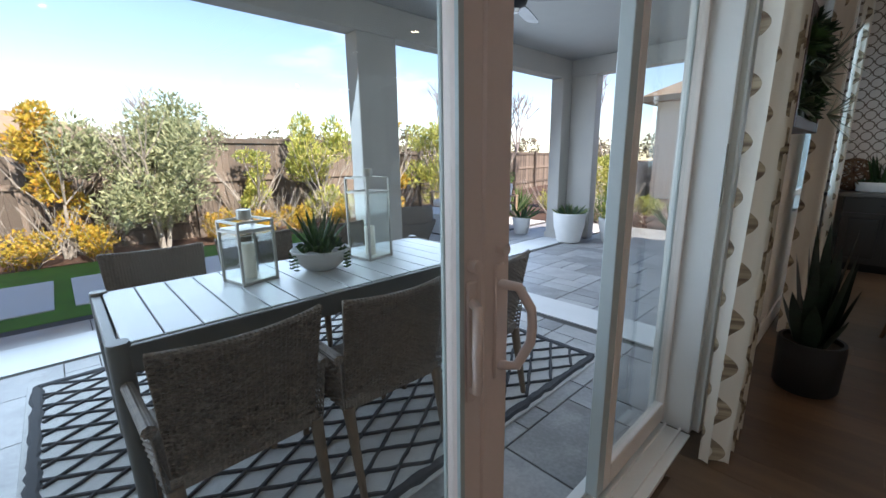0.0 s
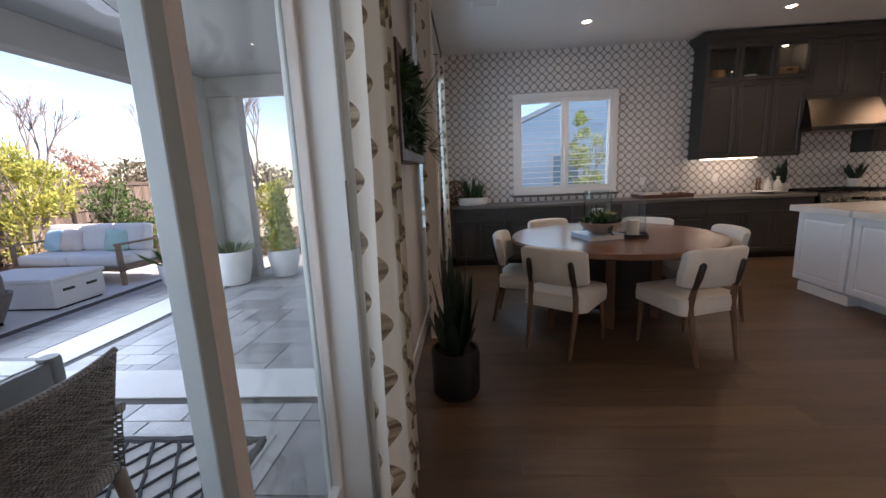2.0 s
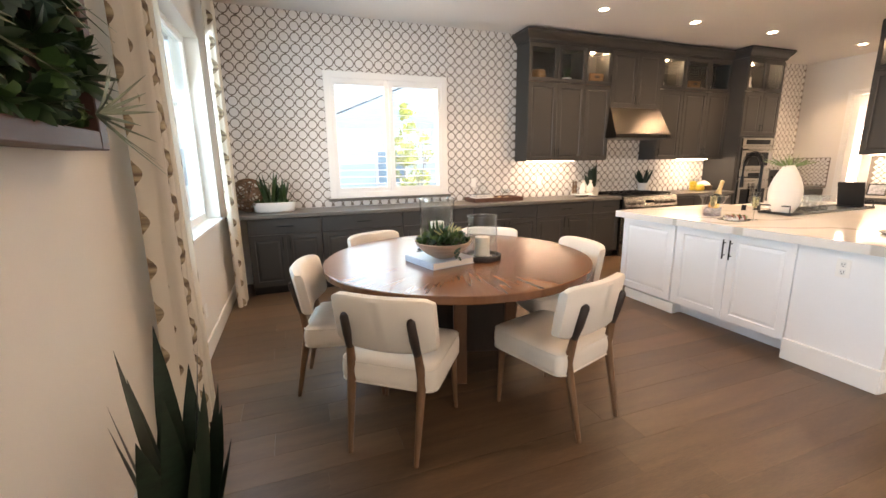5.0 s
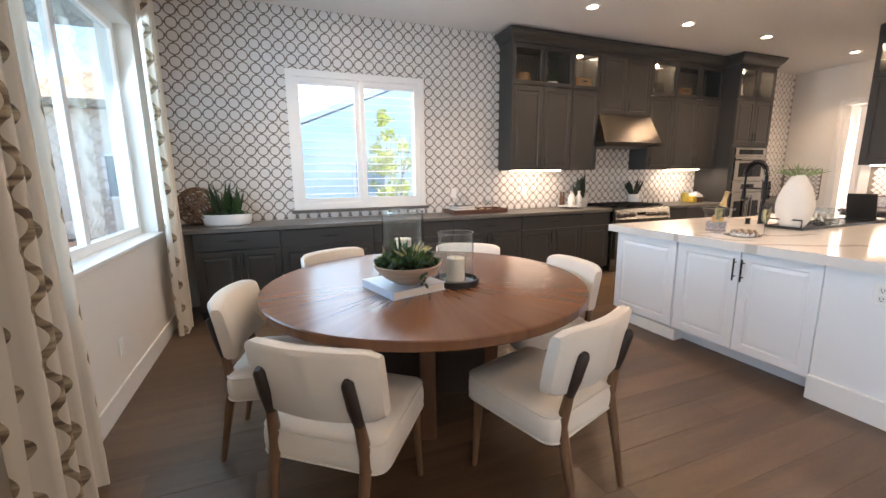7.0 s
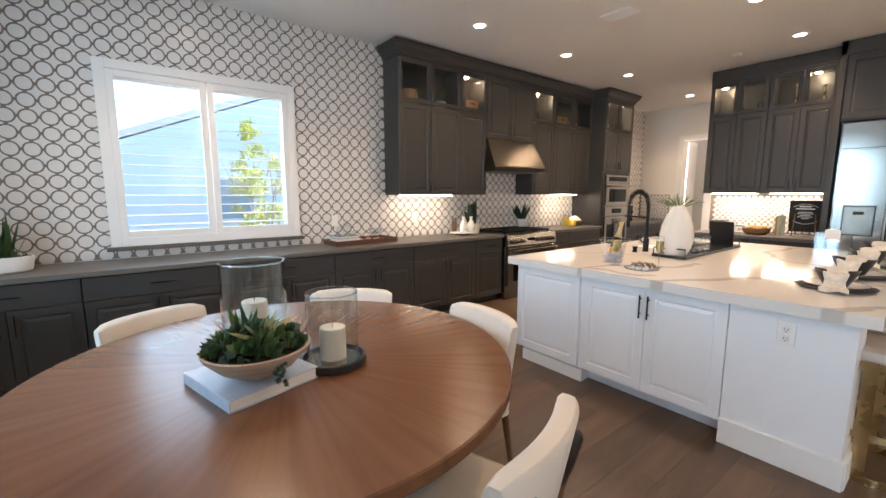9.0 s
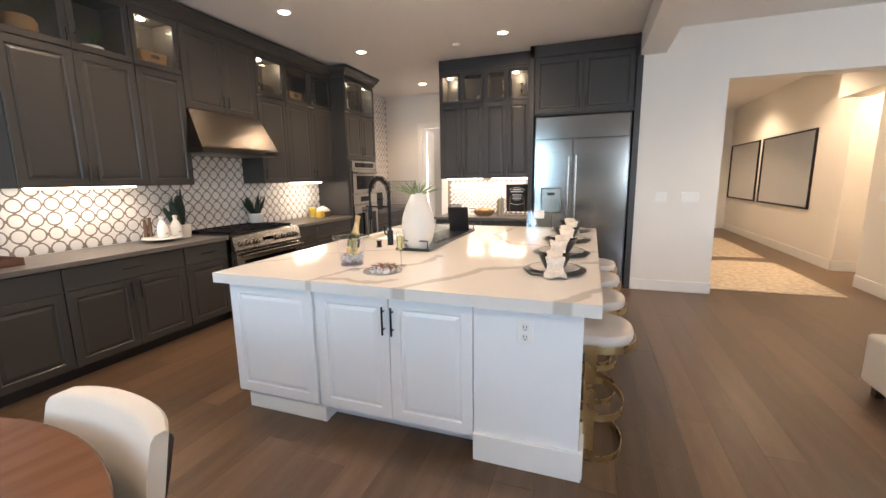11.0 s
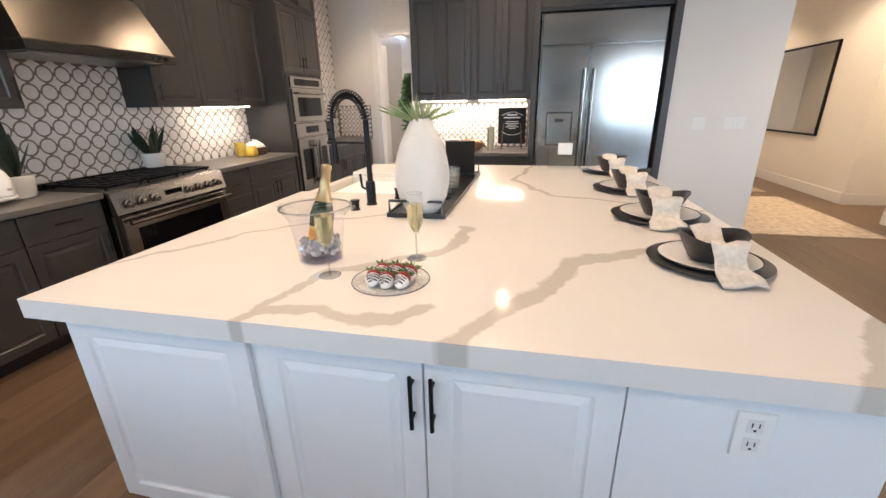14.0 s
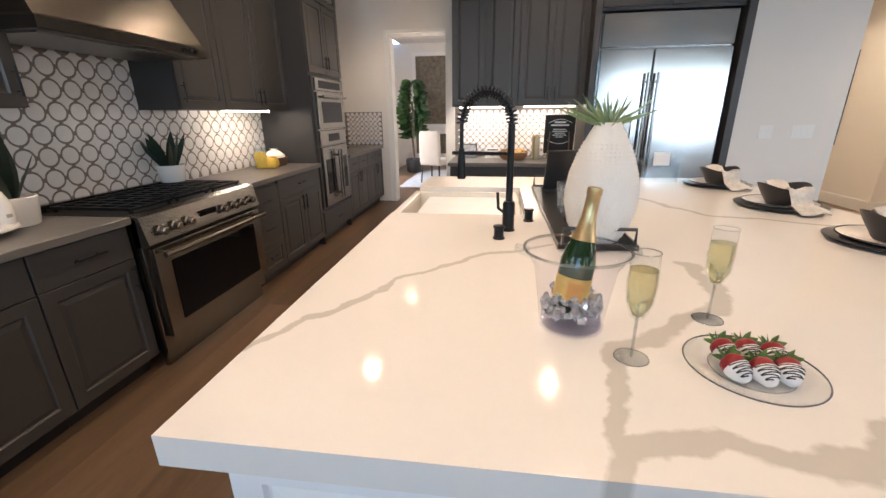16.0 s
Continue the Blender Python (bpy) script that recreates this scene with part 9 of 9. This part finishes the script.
for i, (x_, y_) in enumerate(((9.7, 7.2), (10.6, 7.6), (9.9, 3.2))):
    gp = thing("spiky_grass", pose(x_, y_, -0.135), "spiky blue-green strap plant in the mulch", "plant")
    part("leaves", clump(60, (0, 0, 0), 0.6, 0.85, 0.018, 60 + i, 0.8, -0.1, 5, 0.003, 0.15), M_GREEN, gp)
def bare_tree(x, y, h, seed, label="bare winter tree beyond the fence"):
    t = thing("bare_tree", pose(x, y, -0.135), label, "tree")
    r = random.Random(seed)
    limbs = []
    def grow(p, d, ln, rad, depth):
        q = p + d * ln
        limbs.append(tube([p, (p + q) / 2 + Vector((r.random() - 0.5, r.random() - 0.5, 0)) * ln * 0.1, q], rad, 5, radii=[rad, rad * 0.85, rad * 0.65]))
        if depth:
            for k in range(3 if depth > 1 else 4):
                dd = (d + Vector((r.random() - 0.5, r.random() - 0.5, r.random() * 0.3)) * 1.1).normalized()
                grow(q, dd, ln * (0.62 + 0.2 * r.random()), rad * 0.6, depth - 1)
    grow(Vector((0, 0, 0)), Vector((0, 0, 1)), h * 0.35, h * 0.018, 4)
    part("branches", join_bm(*limbs), M_TWIG, t)
    return t
bt = bare_tree(15.0, 15.5, 5.0, 3)
copy_thing(bt, pose(19.0, 14.0, -0.135, 0, 0, 70))
copy_thing(bt, pose(16.5, 8.5, -0.135, 0, 0, 140))
copy_thing(bt, pose(4.5, 26.0, -0.135, 0, 0, 200))
copy_thing(bt, pose(-6.0, 24.0, -0.135, 0, 0, 20))
# far tree line
g_ = random.Random(77)
fw = thing("far_trees", pose(0, 0, -0.135), "distant line of trees beyond the fences", "trees", kind="stuff")
M_FAR = island_mat("far_leaf", [(0.10, 0.10, 0.06), (0.16, 0.14, 0.09), (0.22, 0.17, 0.13), (0.14, 0.15, 0.08)], 0.9)
leaf_cloud("crowns", [(-25 + i * 3.2 + g_.random() * 2, 42 + 10 * g_.random() - max(0, i - 16) * 1.4, 1.6 + g_.random() * 1.6, 2.4, 2, 1.4 + 1.0 * g_.random()) for i in range(38)], 16000, 0.26, M_FAR, fw, 5)

# ---- fences, lawn, slabs ----
M_FENCE = mat("weathered_fence_board", (0.15, 0.115, 0.09), 0.85, var=0.35, scale=4, bump=0.3, stretch=(6, 6, 0.6), rand=0.5)
def fence(m, length, h, label):
    f = thing("fence", m, label, "fence")
    bmh = mesh_from("board", bm_box([(0.002, 0.138, 0, 0.02, 0, h)], 0.002), M_FENCE)
    r = random.Random(9)
    n = int(length / 0.14)
    for i in range(n):
        b = new("board", bmh)
        b.parent = f
        b.location = (i * 0.14, 0.004 * r.random(), -0.02 * r.random())
    for z_ in (0.25, h * 0.55, h - 0.12):
        part("rail", bm_box([(0, length, -0.045, -0.002, z_, z_ + 0.09)], 0.003), M_FENCE, f)
    for i in range(int(length / 2.4) + 1):
        part("post", bm_box([(i * 2.4 - 0.045, i * 2.4 + 0.045, -0.13, -0.046, 0, h + 0.04)], 0.004), M_FENCE, f)
    return f
fence(pose(-14.0, 9.9, -0.135), 21.0, 2.0, "weathered brown board fence behind the garden bed")
fence(pose(7.0, 10.2, -0.135, 0, 0, 12), 16.0, 1.75, "weathered brown board fence behind the shrubs")
structure("lawn", bm_box([(-14, 5.6, 5.56, 8.35, -0.135, -0.06)], 0.01), mat("artificial_turf", (0.075, 0.19, 0.02), 0.9, var=0.3, scale=6, bump=0.9, bscale=400), "bright green artificial lawn")
for x0, x1 in ((-5.6, -3.6), (-3.4, -1.45), (-1.3, 0.56), (0.72, 2.62), (2.8, 4.7)):
    structure("stepping_slab", bm_box([(x0, x1, 5.95, 7.35, -0.06, -0.045)], 0.004), M_BAND, "pale concrete stepping slab in the lawn")
structure("garden_wall", bm_box([(11.5, 30, 6.4, 6.6, -0.135, 1.15), (22, 22.2, 0, 6.4, -0.135, 1.15)], 0.01), mat("cream_stucco_wall", (0.50, 0.46, 0.40), 0.9, var=0.06, bump=0.3), "cream stucco garden wall")
def planter(x, y, r, h, rise, n, seed, material, label):
    p = thing("patio_planter", pose(x, y, PZ), label, "planter", "white patio planters")
    part("pot", lathe([(0, 0), (r * 0.62, 0), (r * 0.72, 0.02), (r * 0.95, h * 0.6), (r, h - 0.01), (r * 0.97, h), (r * 0.86, h), (r * 0.84, h - 0.04), (0, h - 0.04)], 28), M_FIRE, p, "white tapered pot", 40)
    if rise > 0.6:
        leaf_cloud("leaves", [(0, 0, h + 0.1, r * 0.8, r * 0.8, 0.2), (0, 0, h + 0.4, r * 0.7, r * 0.7, 0.3), (0.05, 0, h + 0.7, r * 0.5, r * 0.5, 0.3)], 1500, 0.04, material, p, seed, "feathery green shrub", 0.3)
    else:
        part("leaves", clump(n, (0, 0, h - 0.04), rise * 0.9, rise, 0.018, seed, 0.8, -0.02, 5, 0.004, r * 0.6), material, p, "spiky succulent leaves")
planter(7.02, 3.98, 0.27, 0.50, 0.22, 60, 3, M_SUCC, "large white planter with low succulents beside a column")
planter(7.48, 3.42, 0.24, 0.42, 0.95, 0, 4, M_LIME, "white planter with a feathery shrub")
planter(7.10, 5.02, 0.17, 0.32, 0.42, 26, 5, M_GREEN, "small white planter with a spiky plant")

# ---- neighbours ----
def house(x, y, w, d, h, roof_h, wall_c, label, windows):
    hs = thing("house", pose(x, y, -0.135), label, "house")
    part("wall", bm_box([(0, w, 0, d, 0, h)]), mat("house_paint", wall_c, 0.85, var=0.04, bump=0.2), hs)
    o = 0.45
    part("roof", loft([[(-o, -o, h), (w + o, -o, h), (w + o, d + o, h), (-o, d + o, h)], [(-o, -o, h + 0.18), (w + o, -o, h + 0.18), (w + o, d + o, h + 0.18), (-o, d + o, h + 0.18)], [(w * 0.3, d * 0.45, h + roof_h), (w * 0.7, d * 0.45, h + roof_h), (w * 0.7, d * 0.55, h + roof_h), (w * 0.3, d * 0.55, h + roof_h)]]), mat("tan_roof_tile", (0.30, 0.22, 0.15), 0.85, var=0.25, scale=8, bump=0.4), hs)
    for face, p, z0, z1, ww in windows:
        if face == "w":
            fr_ = part("window", bm_box([(-0.05, 0.02, p - ww / 2, p + ww / 2, z0, z1)], 0.004), M_TRIM, hs, "white framed window")
            part("pane", bm_box([(-0.056, -0.051, p - ww / 2 + 0.08, p + ww / 2 - 0.08, z0 + 0.08, z1 - 0.08)]), mat("dark_pane", (0.10, 0.14, 0.18), 0.08), fr_)
        else:
            fr_ = part("window", bm_box([(p - ww / 2, p + ww / 2, -0.05, 0.02, z0, z1)], 0.004), M_TRIM, hs, "white framed window")
            part("pane", bm_box([(p - ww / 2 + 0.08, p + ww / 2 - 0.08, -0.056, -0.051, z0 + 0.08, z1 - 0.08)]), mat("dark_pane", (0.10, 0.14, 0.18), 0.08), fr_)
    return hs
gh = thing("house", pose(12.3, -4.4, -0.135), "pale blue neighbouring house with a gabled end wall", "house")
GP = [(-5.1, 0.0), (5.1, 0.0), (5.1, 2.05), (0.0, 4.15), (-5.1, 2.05)]
part("wall", loft([[(xx, a, b) for a, b in GP] for xx in (0.0, 8.0)]), mat("pale_blue_siding", (0.74, 0.86, 0.92), 0.85, var=0.04, bump=0.2), gh)
for sg in (-1, 1):
    part("roof", loft([[(xx, sg * 5.6, 1.87), (xx, 0.0, 4.176), (xx, 0.0, 4.30), (xx, sg * 5.6, 1.99)] for xx in (-0.03, 8.3)]), mat("pale_roof_edge", (0.82, 0.80, 0.77), 0.8, var=0.1), gh)
gw = part("window", bm_box([(-0.05, 0.02, 1.95, 2.75, 1.05, 1.95)], 0.004), M_TRIM, gh, "white framed window")
part("pane", bm_box([(-0.056, -0.051, 2.03, 2.67, 1.13, 1.87)]), mat("pale_pane", (0.30, 0.42, 0.50), 0.08), gw)
house(16.4, 1.3, 8.0, 4.8, 3.3, 1.6, (0.74, 0.64, 0.52), "tan neighbouring house with a tiled roof", (("w", 2.2, 1.0, 2.2, 1.2),))
house(-7.0, 30.0, 10.0, 8.0, 2.8, 1.6, (0.50, 0.42, 0.34), "tan house beyond the fence", (("s", 3.0, 1.0, 2.2, 1.4),))
tree("slim_tree", 10.6, -2.06, 2, 2.6, scatter_blobs(46, 0.34, 0.34, 0.6, 2.8, 0.13, 14), 3000, 0.040, M_LIME, 14, "slim young tree outside the kitchen window", "tree", r0=0.025, upright=0.2)
